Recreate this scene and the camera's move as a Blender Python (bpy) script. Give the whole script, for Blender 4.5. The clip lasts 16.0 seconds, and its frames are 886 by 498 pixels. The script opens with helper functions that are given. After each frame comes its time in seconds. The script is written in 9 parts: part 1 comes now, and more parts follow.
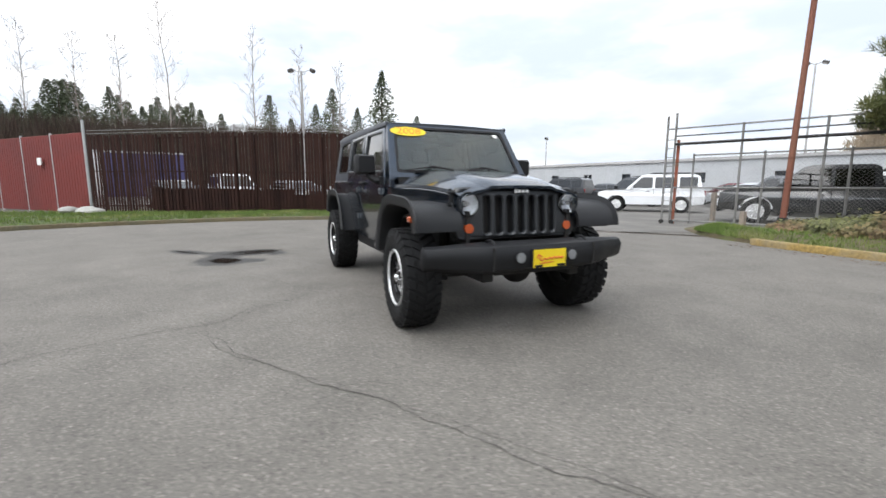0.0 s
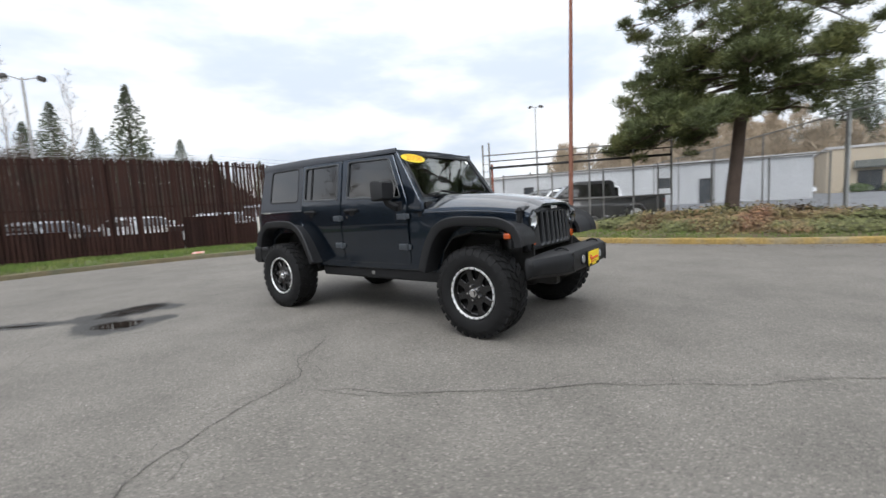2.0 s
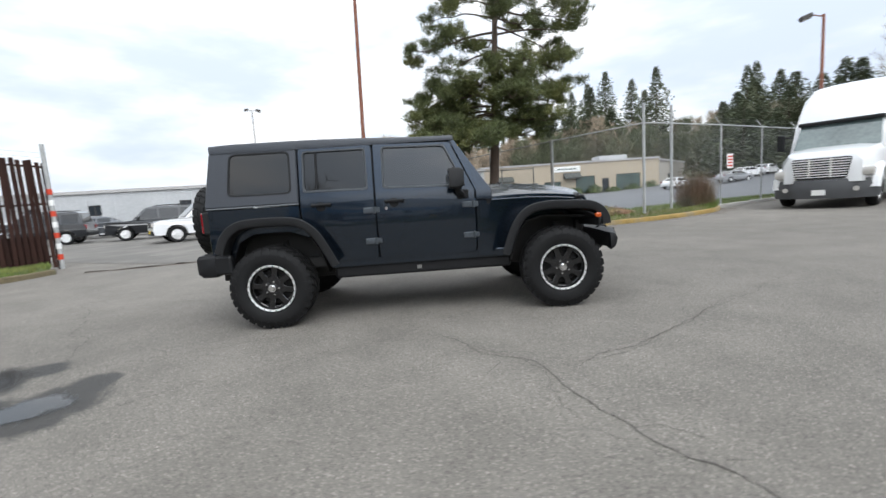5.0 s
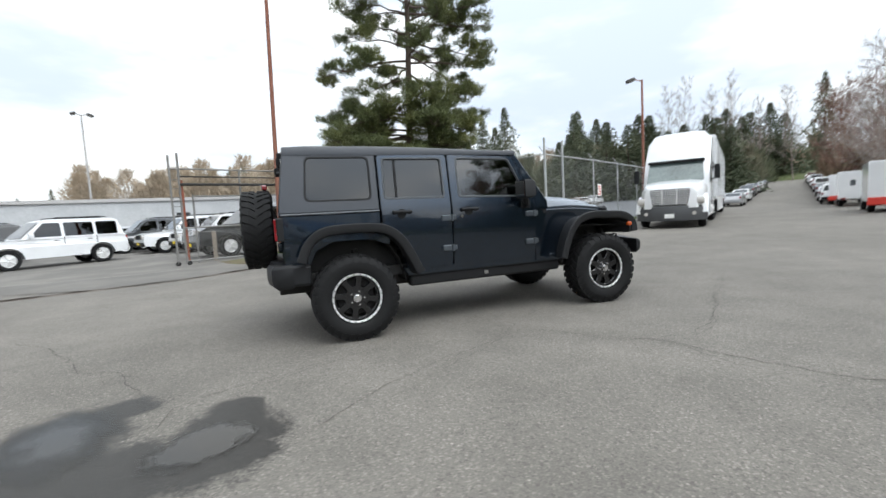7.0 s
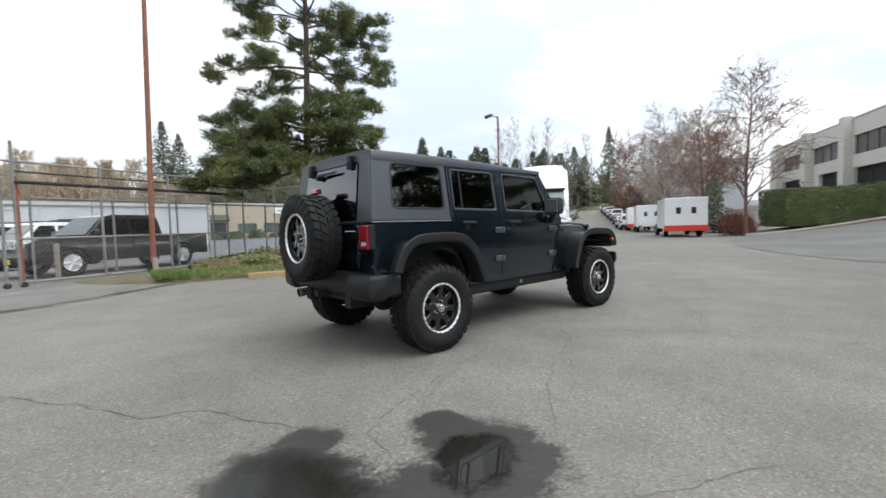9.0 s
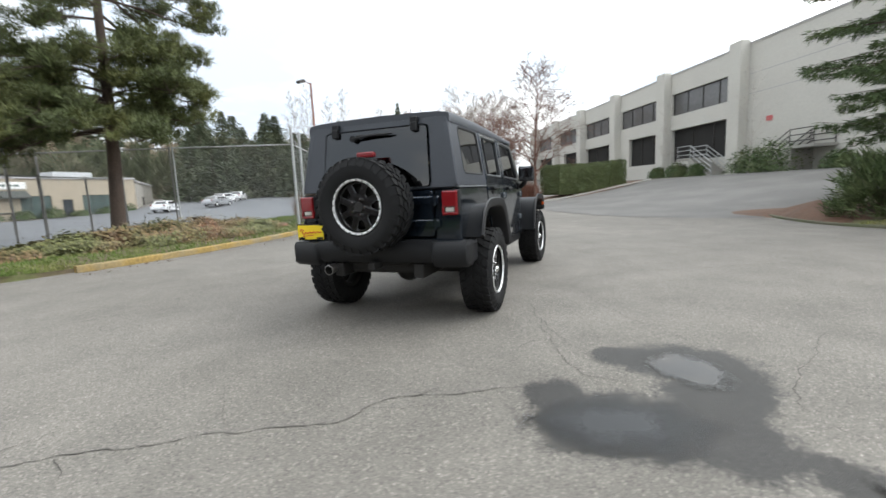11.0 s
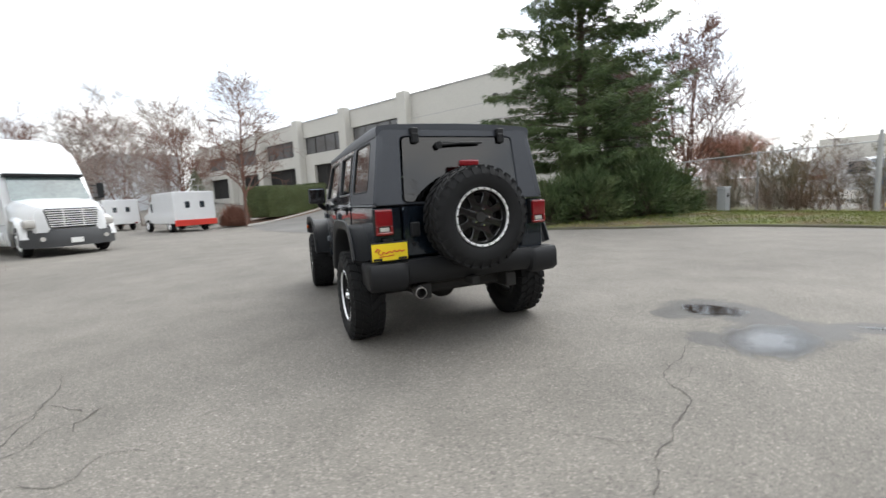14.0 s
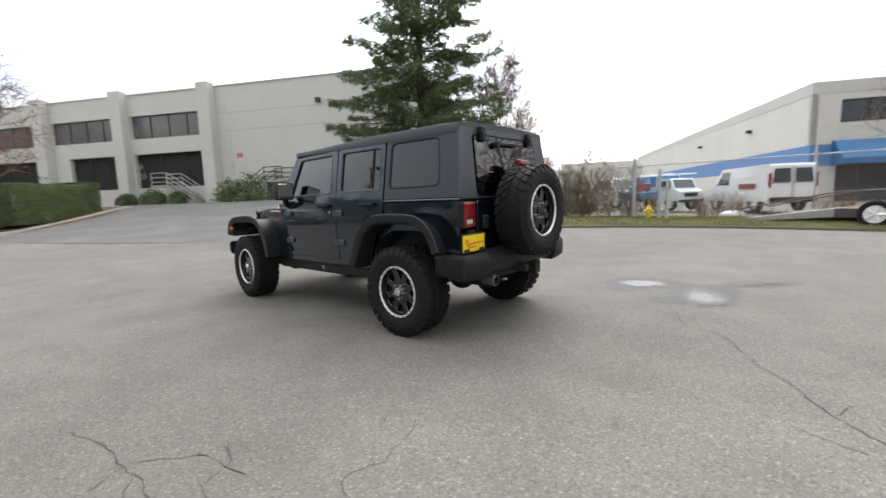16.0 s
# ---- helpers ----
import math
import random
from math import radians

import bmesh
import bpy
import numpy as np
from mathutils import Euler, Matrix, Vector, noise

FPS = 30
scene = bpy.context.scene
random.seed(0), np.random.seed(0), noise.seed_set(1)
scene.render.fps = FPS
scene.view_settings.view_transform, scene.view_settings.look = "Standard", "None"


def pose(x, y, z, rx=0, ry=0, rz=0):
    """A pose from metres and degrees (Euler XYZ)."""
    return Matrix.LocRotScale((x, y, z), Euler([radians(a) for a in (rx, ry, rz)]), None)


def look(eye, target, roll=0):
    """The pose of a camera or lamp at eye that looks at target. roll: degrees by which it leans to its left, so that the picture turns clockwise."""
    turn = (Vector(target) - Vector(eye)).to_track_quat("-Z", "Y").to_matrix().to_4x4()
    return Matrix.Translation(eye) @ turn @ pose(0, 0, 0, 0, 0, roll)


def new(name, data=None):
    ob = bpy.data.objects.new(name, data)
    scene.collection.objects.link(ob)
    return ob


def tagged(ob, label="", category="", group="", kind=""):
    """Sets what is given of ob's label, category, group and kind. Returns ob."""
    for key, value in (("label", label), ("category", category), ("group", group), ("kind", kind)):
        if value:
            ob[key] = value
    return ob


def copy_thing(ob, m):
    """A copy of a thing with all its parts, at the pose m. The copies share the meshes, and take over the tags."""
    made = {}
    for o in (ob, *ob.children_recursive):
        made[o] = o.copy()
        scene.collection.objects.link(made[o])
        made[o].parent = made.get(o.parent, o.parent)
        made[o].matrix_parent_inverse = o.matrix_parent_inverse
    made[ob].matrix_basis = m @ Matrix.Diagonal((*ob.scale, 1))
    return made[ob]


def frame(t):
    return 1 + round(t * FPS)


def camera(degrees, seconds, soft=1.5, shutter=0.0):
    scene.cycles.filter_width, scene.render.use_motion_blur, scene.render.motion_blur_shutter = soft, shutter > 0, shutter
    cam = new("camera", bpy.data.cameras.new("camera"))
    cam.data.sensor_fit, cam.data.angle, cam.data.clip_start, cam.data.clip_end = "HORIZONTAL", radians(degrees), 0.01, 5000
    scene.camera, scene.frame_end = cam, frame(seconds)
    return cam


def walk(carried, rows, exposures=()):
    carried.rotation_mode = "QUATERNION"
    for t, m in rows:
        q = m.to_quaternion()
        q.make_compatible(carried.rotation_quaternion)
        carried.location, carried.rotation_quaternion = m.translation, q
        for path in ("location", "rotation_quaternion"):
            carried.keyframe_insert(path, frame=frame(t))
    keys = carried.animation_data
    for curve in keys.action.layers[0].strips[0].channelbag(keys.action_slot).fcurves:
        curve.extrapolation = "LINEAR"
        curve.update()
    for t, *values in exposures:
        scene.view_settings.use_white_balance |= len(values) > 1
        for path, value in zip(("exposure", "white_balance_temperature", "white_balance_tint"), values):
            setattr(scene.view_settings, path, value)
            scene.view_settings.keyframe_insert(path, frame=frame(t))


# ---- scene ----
cam = camera(91.8, 16.0, 1.5, 0.5)
PATH = [
    (0, (4.82, -2.012, 1.161), (3.011, -1.209, 0.872), 0.2),
    (0.5, (4.579, -2.606, 1.157), (2.831, -1.664, 0.923), 1.8),
    (1, (4.347, -3.194, 1.188), (2.816, -1.937, 0.918), 1.2),
    (1.5, (3.935, -3.663, 1.197), (2.522, -2.271, 0.941), -1.3),
    (2, (3.536, -4.092, 1.205), (2.339, -2.503, 1.001), -3.2),
    (2.5, (3.028, -4.429, 1.199), (1.985, -2.736, 0.982), -2.3),
    (3, (2.485, -4.719, 1.192), (1.677, -2.897, 1.027), -0.7),
    (3.5, (1.906, -4.933, 1.185), (1.299, -3.04, 0.966), -1.3),
    (4, (1.309, -5.07, 1.166), (0.929, -3.115, 0.983), -1.1),
    (4.5, (0.725, -5.219, 1.2), (0.565, -3.24, 0.952), -3.5),
    (4.7, (0.474, -5.234, 1.205), (0.412, -3.25, 0.961), -3.5),
    (6.8, (-1.905, -4.995, 1.158), (-1.262, -3.111, 0.958), -5.0),
    (7, (-2.126, -4.994, 1.166), (-1.414, -3.132, 1.0), -3.2),
    (7.5, (-2.677, -4.841, 1.163), (-1.715, -3.098, 0.972), -4.0),
    (8, (-3.161, -4.56, 1.168), (-2.086, -2.883, 0.994), -3.6),
    (8.2, (-3.354, -4.453, 1.179), (-2.233, -2.803, 1.033), -3.4),
    (10.3, (-5.175, -2.734, 1.179), (-3.469, -1.699, 1.043), -1.4),
    (10.5, (-5.312, -2.52, 1.19), (-3.554, -1.579, 1.04), -2.3),
    (11, (-5.552, -1.956, 1.191), (-3.702, -1.245, 0.926), -2.7),
    (11.5, (-5.716, -1.366, 1.216), (-3.8, -0.85, 0.966), -1.5),
    (12, (-5.809, -0.754, 1.221), (-3.844, -0.499, 0.955), -2.9),
    (12.5, (-5.786, -0.129, 1.23), (-3.802, -0.046, 0.989), -1.0),
    (13, (-5.718, 0.456, 1.239), (-3.755, 0.174, 0.976), -2.4),
    (13.5, (-5.554, 1.029, 1.25), (-3.63, 0.539, 1.012), -1.6),
    (14, (-5.45, 1.592, 1.268), (-3.612, 0.839, 1.029), -3.2),
    (14.5, (-5.205, 2.103, 1.259), (-3.443, 1.189, 1.017), -3.2),
    (15, (-4.972, 2.632, 1.258), (-3.368, 1.456, 1.045), -3.4),
    (15.5, (-4.658, 3.109, 1.253), (-3.186, 1.778, 1.0), -4.5),
    (16, (-4.293, 3.545, 1.251), (-2.99, 2.047, 1.009), -2.1),
]
walk(cam, [(t, look(eye, target, roll)) for t, eye, target, roll in PATH],
     [(0, -0.08, 6500, 10), (1, -0.13, 6500, 10), (1.5, -0.24, 6500, 10), (2, -0.21, 6500, 10), (3.5, -0.24, 6450, 9), (4.5, -0.15, 6450, 9), (7.5, -0.10, 6450, 7), (8.2, -0.08, 6450, 7), (10.5, 0.04, 6550, 7), (11.5, 0.17, 6600, 8), (12.5, 0.16, 6650, 9), (14, 0.14, 6650, 9), (16, 0.08, 6700, 10)])

# ---- light ----
world = bpy.data.worlds.new("overcast_sky")
scene.world = world
world.use_nodes = True
wn, wl = world.node_tree.nodes, world.node_tree.links
wn.clear()
sky = wn.new("ShaderNodeTexSky")
sky.sky_type, sky.sun_disc = "NISHITA", False
sky.sun_elevation, sky.sun_rotation = radians(42), radians(150)
sky.air_density, sky.dust_density = 1.0, 2.0
tc = wn.new("ShaderNodeTexCoord")
mp = wn.new("ShaderNodeMapping")
mp.inputs["Scale"].default_value = (1.0, 1.0, 3.2)
cloud = wn.new("ShaderNodeTexNoise")
cloud.inputs["Scale"].default_value, cloud.inputs["Detail"].default_value = 2.1, 7
cloud.inputs["Roughness"].default_value = 0.55
cover = wn.new("ShaderNodeMapRange")
cover.interpolation_type = "SMOOTHSTEP"
cover.inputs["From Min"].default_value, cover.inputs["From Max"].default_value = 0.36, 0.62
tone = wn.new("ShaderNodeMix")
tone.data_type = "RGBA"
tone.inputs["A"].default_value, tone.inputs["B"].default_value = (0.78, 0.87, 1.0, 1), (0.985, 0.99, 1.0, 1)
thick = wn.new("ShaderNodeMapRange")
thick.inputs["To Min"].default_value, thick.inputs["To Max"].default_value = 1.09, 1.40
up = wn.new("ShaderNodeSeparateXYZ")
zen = wn.new("ShaderNodeMapRange")                 # an overcast sky is brightest overhead
zen.inputs["To Min"].default_value, zen.inputs["To Max"].default_value = 1.02, 1.66
gain = wn.new("ShaderNodeMath")
gain.operation = "MULTIPLY"
veil = wn.new("ShaderNodeVectorMath")              # the cloud is brighter round the hidden sun
veil.operation = "DOT_PRODUCT"
veil.inputs[1].default_value = (0.33, -0.56, 0.76)
lobe = wn.new("ShaderNodeMath")
lobe.operation, lobe.use_clamp = "MAXIMUM", False
lobe.inputs[1].default_value = 0.0
fall = wn.new("ShaderNodeMath")
fall.operation = "POWER"
fall.inputs[1].default_value = 5.0
halo = wn.new("ShaderNodeMath")
halo.operation = "MULTIPLY_ADD"
halo.inputs[1].default_value, halo.inputs[2].default_value = 2.2, 1.0
gain2 = wn.new("ShaderNodeMath")
gain2.operation = "MULTIPLY"
cl = wn.new("ShaderNodeBackground")
bs = wn.new("ShaderNodeBackground")
bs.inputs["Strength"].default_value = 0.10
mx = wn.new("ShaderNodeMixShader")
mx.inputs[0].default_value = 0.86
wo = wn.new("ShaderNodeOutputWorld")
wl.new(tc.outputs["Generated"], mp.inputs["Vector"])
wl.new(mp.outputs[0], cloud.inputs["Vector"])
wl.new(cloud.outputs["Fac"], cover.inputs["Value"])
wl.new(cover.outputs["Result"], tone.inputs["Factor"])
wl.new(cover.outputs["Result"], thick.inputs["Value"])
wl.new(tc.outputs["Generated"], up.inputs[0])
wl.new(up.outputs["Z"], zen.inputs["Value"])
wl.new(thick.outputs["Result"], gain.inputs[0])
wl.new(zen.outputs["Result"], gain.inputs[1])
wl.new(tc.outputs["Generated"], veil.inputs[0])
wl.new(veil.outputs["Value"], lobe.inputs[0])
wl.new(lobe.outputs[0], fall.inputs[0])
wl.new(fall.outputs[0], halo.inputs[0])
wl.new(gain.outputs[0], gain2.inputs[0])
wl.new(halo.outputs[0], gain2.inputs[1])
wl.new(gain2.outputs[0], cl.inputs["Strength"])
wl.new(tone.outputs["Result"], cl.inputs["Color"])
wl.new(sky.outputs[0], bs.inputs["Color"])
wl.new(bs.outputs[0], mx.inputs[1])
wl.new(cl.outputs[0], mx.inputs[2])
wl.new(mx.outputs[0], wo.inputs["Surface"])

sun = bpy.data.lights.new("sun", "SUN")
sun.energy, sun.angle, sun.color = 0.9, radians(40), (1.0, 0.97, 0.92)
sun_ob = new("sun", sun)
sun_ob.matrix_world = look((0, 0, 30), (-13, 22, 0))

# ---- helpers of this scene ----
TAU = 2 * math.pi
rnd = random.Random(7)
U = Vector((0.88, 0.475, 0)).normalized()      # along the service road
V = Vector((-U.y, U.x, 0))


def part(name, geo, material, parent=None, label="", smooth=False):
    """Links a bmesh or a (verts, faces) pair as one mesh object under parent."""
    me = bpy.data.meshes.new(name)
    if isinstance(geo, bmesh.types.BMesh):
        geo.to_mesh(me)
        geo.free()
    else:
        me.from_pydata([tuple(v) for v in geo[0]], [], [tuple(f) for f in geo[1]])
    if material is not None:
        me.materials.append(material)
    if smooth:
        me.polygons.foreach_set("use_smooth", [True] * len(me.polygons))
        if smooth != 2:
            me.set_sharp_from_angle(angle=radians(38))
    me.update()
    ob = new(name, me)
    if parent is not None:
        ob.parent = parent
    if label:
        ob["label"] = label
    return ob


def shared(name, me, parent, m):
    ob = new(name, me)
    ob.parent = parent
    ob.matrix_basis = m
    return ob


def thing(name, label, category, m=None, group="", kind=""):
    ob = new(name)
    ob.empty_display_size = 0.1
    if m is not None:
        ob.matrix_basis = m
    return tagged(ob, label, category, group, kind)


def box(bm, x0, x1, y0, y1, z0, z1, bevel=0.0, seg=1, m=None):
    mat = Matrix.Translation(((x0 + x1) / 2, (y0 + y1) / 2, (z0 + z1) / 2)) @ Matrix.Diagonal((abs(x1 - x0), abs(y1 - y0), abs(z1 - z0), 1))
    if m is not None:
        mat = m @ mat
    r = bmesh.ops.create_cube(bm, size=1, matrix=mat)
    if bevel:
        vs = set(r["verts"])
        bmesh.ops.bevel(bm, geom=[e for e in bm.edges if e.verts[0] in vs and e.verts[1] in vs], offset=bevel, segments=seg, affect="EDGES", profile=0.5)


def boxes(*dims, bevel=0.0, seg=1):
    bm = bmesh.new()
    for d in dims:
        box(bm, *d, bevel=bevel, seg=seg)
    return bm


def cyl(bm, p, q, r0, r1=None, n=16, caps=True):
    p, q = Vector(p), Vector(q)
    d = q - p
    m = Matrix.Translation((p + q) / 2) @ d.to_track_quat("Z", "Y").to_matrix().to_4x4()
    bmesh.ops.create_cone(bm, cap_ends=caps, segments=n, radius1=r0, radius2=r0 if r1 is None else r1, depth=d.length, matrix=m)


def tube(bm, pts, r, n=8, r_end=None):
    """A tube along points."""
    pts = [Vector(p) for p in pts]
    rings = []
    for i, p in enumerate(pts):
        d = (pts[min(i + 1, len(pts) - 1)] - pts[max(i - 1, 0)]).normalized()
        a = d.orthogonal().normalized() if not rings else (last - d * last.dot(d)).normalized()
        last = a
        b = d.cross(a)
        rr = r if r_end is None else r + (r_end - r) * i / (len(pts) - 1)
        rings.append([bm.verts.new(p + rr * (a * math.cos(TAU * k / n) + b * math.sin(TAU * k / n))) for k in range(n)])
    for i in range(len(rings) - 1):
        for k in range(n):
            bm.faces.new((rings[i][k], rings[i][(k + 1) % n], rings[i + 1][(k + 1) % n], rings[i + 1][k]))
    bm.faces.new(rings[0][::-1])
    bm.faces.new(rings[-1])


def loft(bm, rings, close=True, caps=True):
    """Skin between rings of equal length."""
    vs = [[bm.verts.new(p) for p in ring] for ring in rings]
    n = len(vs[0])
    for a, b in zip(vs, vs[1:]):
        for k in range(n if close else n - 1):
            bm.faces.new((a[k], a[(k + 1) % n], b[(k + 1) % n], b[k]))
    if caps and close:
        bm.faces.new(vs[0][::-1])
        bm.faces.new(vs[-1])


def lathe(bm, profile, n=48, m=None, closed=False):
    """Turns (radius, height) points round the z axis."""
    rings = []
    for k in range(n):
        a = TAU * k / n
        ring = [Vector((r * math.cos(a), r * math.sin(a), h)) for r, h in profile]
        rings.append([bm.verts.new(m @ p if m is not None else p) for p in ring])
    c = len(profile)
    for k in range(n):
        a, b = rings[k], rings[(k + 1) % n]
        for i in range(c if closed else c - 1):
            j = (i + 1) % c
            bm.faces.new((a[i], b[i], b[j], a[j]))


def inset(poly, d):
    """Moves a closed outline inwards by d (anticlockwise outlines)."""
    out, n = [], len(poly)
    for i in range(n):
        a, b, c = Vector(poly[i - 1]), Vector(poly[i]), Vector(poly[(i + 1) % n])
        n1 = Vector((-(b - a).y, (b - a).x)).normalized()
        n2 = Vector((-(c - b).y, (c - b).x)).normalized()
        h = n1 + n2
        k = h.length_squared
        out.append(b + h * (2 * d / k) if k > 0.2 else b + n1 * d)
    return out


def ccw(poly):
    a = sum(poly[i - 1][0] * poly[i][1] - poly[i][0] * poly[i - 1][1] for i in range(len(poly)))
    return list(poly) if a > 0 else list(poly)[::-1]


def rounded(poly, r, seg=3):
    """Rounds the corners of an outline; r may be a list."""
    poly = ccw([Vector(p) for p in poly])
    out, n = [], len(poly)
    for i in range(n):
        a, b, c = poly[i - 1], poly[i], poly[(i + 1) % n]
        rr = r[i] if isinstance(r, (list, tuple)) else r
        d1, d2 = (a - b), (c - b)
        t = min(rr, d1.length * 0.45, d2.length * 0.45)
        if t < 1e-4:
            out.append(b)
            continue
        p, q = b + d1.normalized() * t, b + d2.normalized() * t
        for k in range(seg + 1):
            s = k / seg
            out.append(p * (1 - s) ** 2 + b * 2 * s * (1 - s) + q * s * s)
    return out


def plate(bm, outer, holes=(), depth=0.03, chamfer=0.004, place=None):
    """A plate with holes: outline in (a, b); place(a, b, d) gives the point at depth d below its face."""
    from mathutils.geometry import tessellate_polygon
    place = place or (lambda a, b, d: (a, b, -d))
    outer = ccw([Vector(p) for p in outer])
    holes = [ccw([Vector(p) for p in h]) for h in holes]
    levels = []
    for d, c in ((0, chamfer), (chamfer, 0), (depth, 0)):
        loops = [inset(outer, c)] + [inset(h, -c)[::-1] for h in holes] if c else [list(outer)] + [h[::-1] for h in holes]
        levels.append([[bm.verts.new(place(p.x, p.y, d)) for p in lp] for lp in loops])
    flat = [v for lp in levels[0] for v in lp]
    back = [v for lp in levels[2] for v in lp]
    loops2 = [inset(outer, chamfer)] + [inset(h, -chamfer)[::-1] for h in holes] if chamfer else [list(outer)] + [h[::-1] for h in holes]
    tris = tessellate_polygon([[Vector((p.x, p.y, 0)) for p in lp] for lp in loops2])
    for t in tris:
        try:
            bm.faces.new([flat[i] for i in t])
            bm.faces.new([back[i] for i in t[::-1]])
        except ValueError:
            pass
    for lv in (0, 1):
        for la, lb in zip(levels[lv], levels[lv + 1]):
            n = len(la)
            for i in range(n):
                j = (i + 1) % n
                bm.faces.new((la[i], lb[i], lb[j], la[j]))
    bmesh.ops.recalc_face_normals(bm, faces=bm.faces)


# ---- materials ----
def nodes_of(name):
    m = bpy.data.materials.new(name)
    m.use_nodes = True
    nt = m.node_tree
    return m, nt, nt.nodes, nt.links, nt.nodes["Principled BSDF"]


def M(name, color, rough=0.6, metal=0.0, var=0.12, scale=3.0, fine=40.0, bump=0.0, bscale=120.0, coat=0.0, tint=None, rvar=0.1, island=0.0, spec=0.5, objvar=0.0):
    """A surface with coarse and fine variation of colour and gloss, and relief."""
    m, nt, n, l, b = nodes_of(name)
    geo = n.new("ShaderNodeNewGeometry")
    n1, n2 = n.new("ShaderNodeTexNoise"), n.new("ShaderNodeTexNoise")
    for t, s in ((n1, scale), (n2, fine)):
        t.inputs["Scale"].default_value, t.inputs["Detail"].default_value = s, 5
        l.new(geo.outputs["Position"], t.inputs["Vector"])
    ad = n.new("ShaderNodeMath")
    ad.operation = "ADD"
    l.new(n1.outputs["Fac"], ad.inputs[0])
    l.new(n2.outputs["Fac"], ad.inputs[1])
    mr = n.new("ShaderNodeMapRange")
    mr.inputs["From Min"].default_value, mr.inputs["From Max"].default_value = 0.6, 1.4
    mr.inputs["To Min"].default_value, mr.inputs["To Max"].default_value = 1 - var, 1 + var
    l.new(ad.outputs[0], mr.inputs["Value"])
    last = mr.outputs["Result"]
    if island or objvar:
        if island:
            src = geo.outputs["Random Per Island"]
        else:
            oi = n.new("ShaderNodeObjectInfo")
            src = oi.outputs["Random"]
        m2 = n.new("ShaderNodeMapRange")
        k = island or objvar
        m2.inputs["To Min"].default_value, m2.inputs["To Max"].default_value = 1 - k, 1 + k
        l.new(src, m2.inputs["Value"])
        mu = n.new("ShaderNodeMath")
        mu.operation = "MULTIPLY"
        l.new(last, mu.inputs[0])
        l.new(m2.outputs["Result"], mu.inputs[1])
        last = mu.outputs[0]
    base = n.new("ShaderNodeMix")
    base.data_type = "RGBA"
    base.inputs["A"].default_value = (*color, 1)
    base.inputs["B"].default_value = (*(tint or color), 1)
    st = n.new("ShaderNodeMapRange")
    st.inputs["From Min"].default_value, st.inputs["From Max"].default_value = 0.45, 0.65
    l.new(n1.outputs["Fac"], st.inputs["Value"])
    l.new(st.outputs["Result"], base.inputs["Factor"])
    sc = n.new("ShaderNodeVectorMath")
    sc.operation = "SCALE"
    l.new(base.outputs["Result"], sc.inputs[0])
    l.new(last, sc.inputs["Scale"])
    l.new(sc.outputs[0], b.inputs["Base Color"])
    rr = n.new("ShaderNodeMapRange")
    rr.inputs["To Min"].default_value, rr.inputs["To Max"].default_value = max(rough - rvar, 0.02), min(rough + rvar, 1)
    l.new(n2.outputs["Fac"], rr.inputs["Value"])
    l.new(rr.outputs["Result"], b.inputs["Roughness"])
    b.inputs["Metallic"].default_value = metal
    b.inputs["Specular IOR Level"].default_value = spec
    b.inputs["Coat Weight"].default_value = coat
    b.inputs["Coat Roughness"].default_value = 0.04
    if bump:
        bt = n.new("ShaderNodeTexNoise")
        bt.inputs["Scale"].default_value, bt.inputs["Detail"].default_value = bscale, 3
        l.new(geo.outputs["Position"], bt.inputs["Vector"])
        bp = n.new("ShaderNodeBump")
        bp.inputs["Strength"].default_value, bp.inputs["Distance"].default_value = bump, 0.5 / bscale
        l.new(bt.outputs["Fac"], bp.inputs["Height"])
        l.new(bp.outputs[0], b.inputs["Normal"])
    return m


def glass(name, tint=(0.8, 0.85, 0.85), dark=0.3, rough=0.0, mirror=0.10):
    """A thin pane: tinted see-through with a clear reflection."""
    m, nt, n, l, b = nodes_of(name)
    n.remove(b)
    tr = n.new("ShaderNodeBsdfTransparent")
    tr.inputs["Color"].default_value = (*(c * dark for c in tint), 1)
    gl = n.new("ShaderNodeBsdfGlossy")
    gl.inputs["Roughness"].default_value = rough
    gp = n.new("ShaderNodeNewGeometry")
    gw = n.new("ShaderNodeTexNoise")
    gw.inputs["Scale"].default_value = 2.6
    gb = n.new("ShaderNodeBump")
    gb.inputs["Strength"].default_value, gb.inputs["Distance"].default_value = 0.08, 0.02
    l.new(gp.outputs["Position"], gw.inputs["Vector"])
    l.new(gw.outputs["Fac"], gb.inputs["Height"])
    l.new(gb.outputs[0], gl.inputs["Normal"])
    fr = n.new("ShaderNodeLayerWeight")
    fr.inputs["Blend"].default_value = 0.5
    pw = n.new("ShaderNodeMath")
    pw.operation = "POWER"
    pw.inputs[1].default_value = 3.0
    l.new(fr.outputs["Facing"], pw.inputs[0])
    mul = n.new("ShaderNodeMath")
    mul.operation, mul.use_clamp = "MULTIPLY_ADD", True
    mul.inputs[1].default_value, mul.inputs[2].default_value = 0.95, mirror
    l.new(pw.outputs[0], mul.inputs[0])
    mx = n.new("ShaderNodeMixShader")
    l.new(mul.outputs[0], mx.inputs[0])
    l.new(tr.outputs[0], mx.inputs[1])
    l.new(gl.outputs[0], mx.inputs[2])
    l.new(mx.outputs[0], n["Material Output"].inputs["Surface"])
    return m


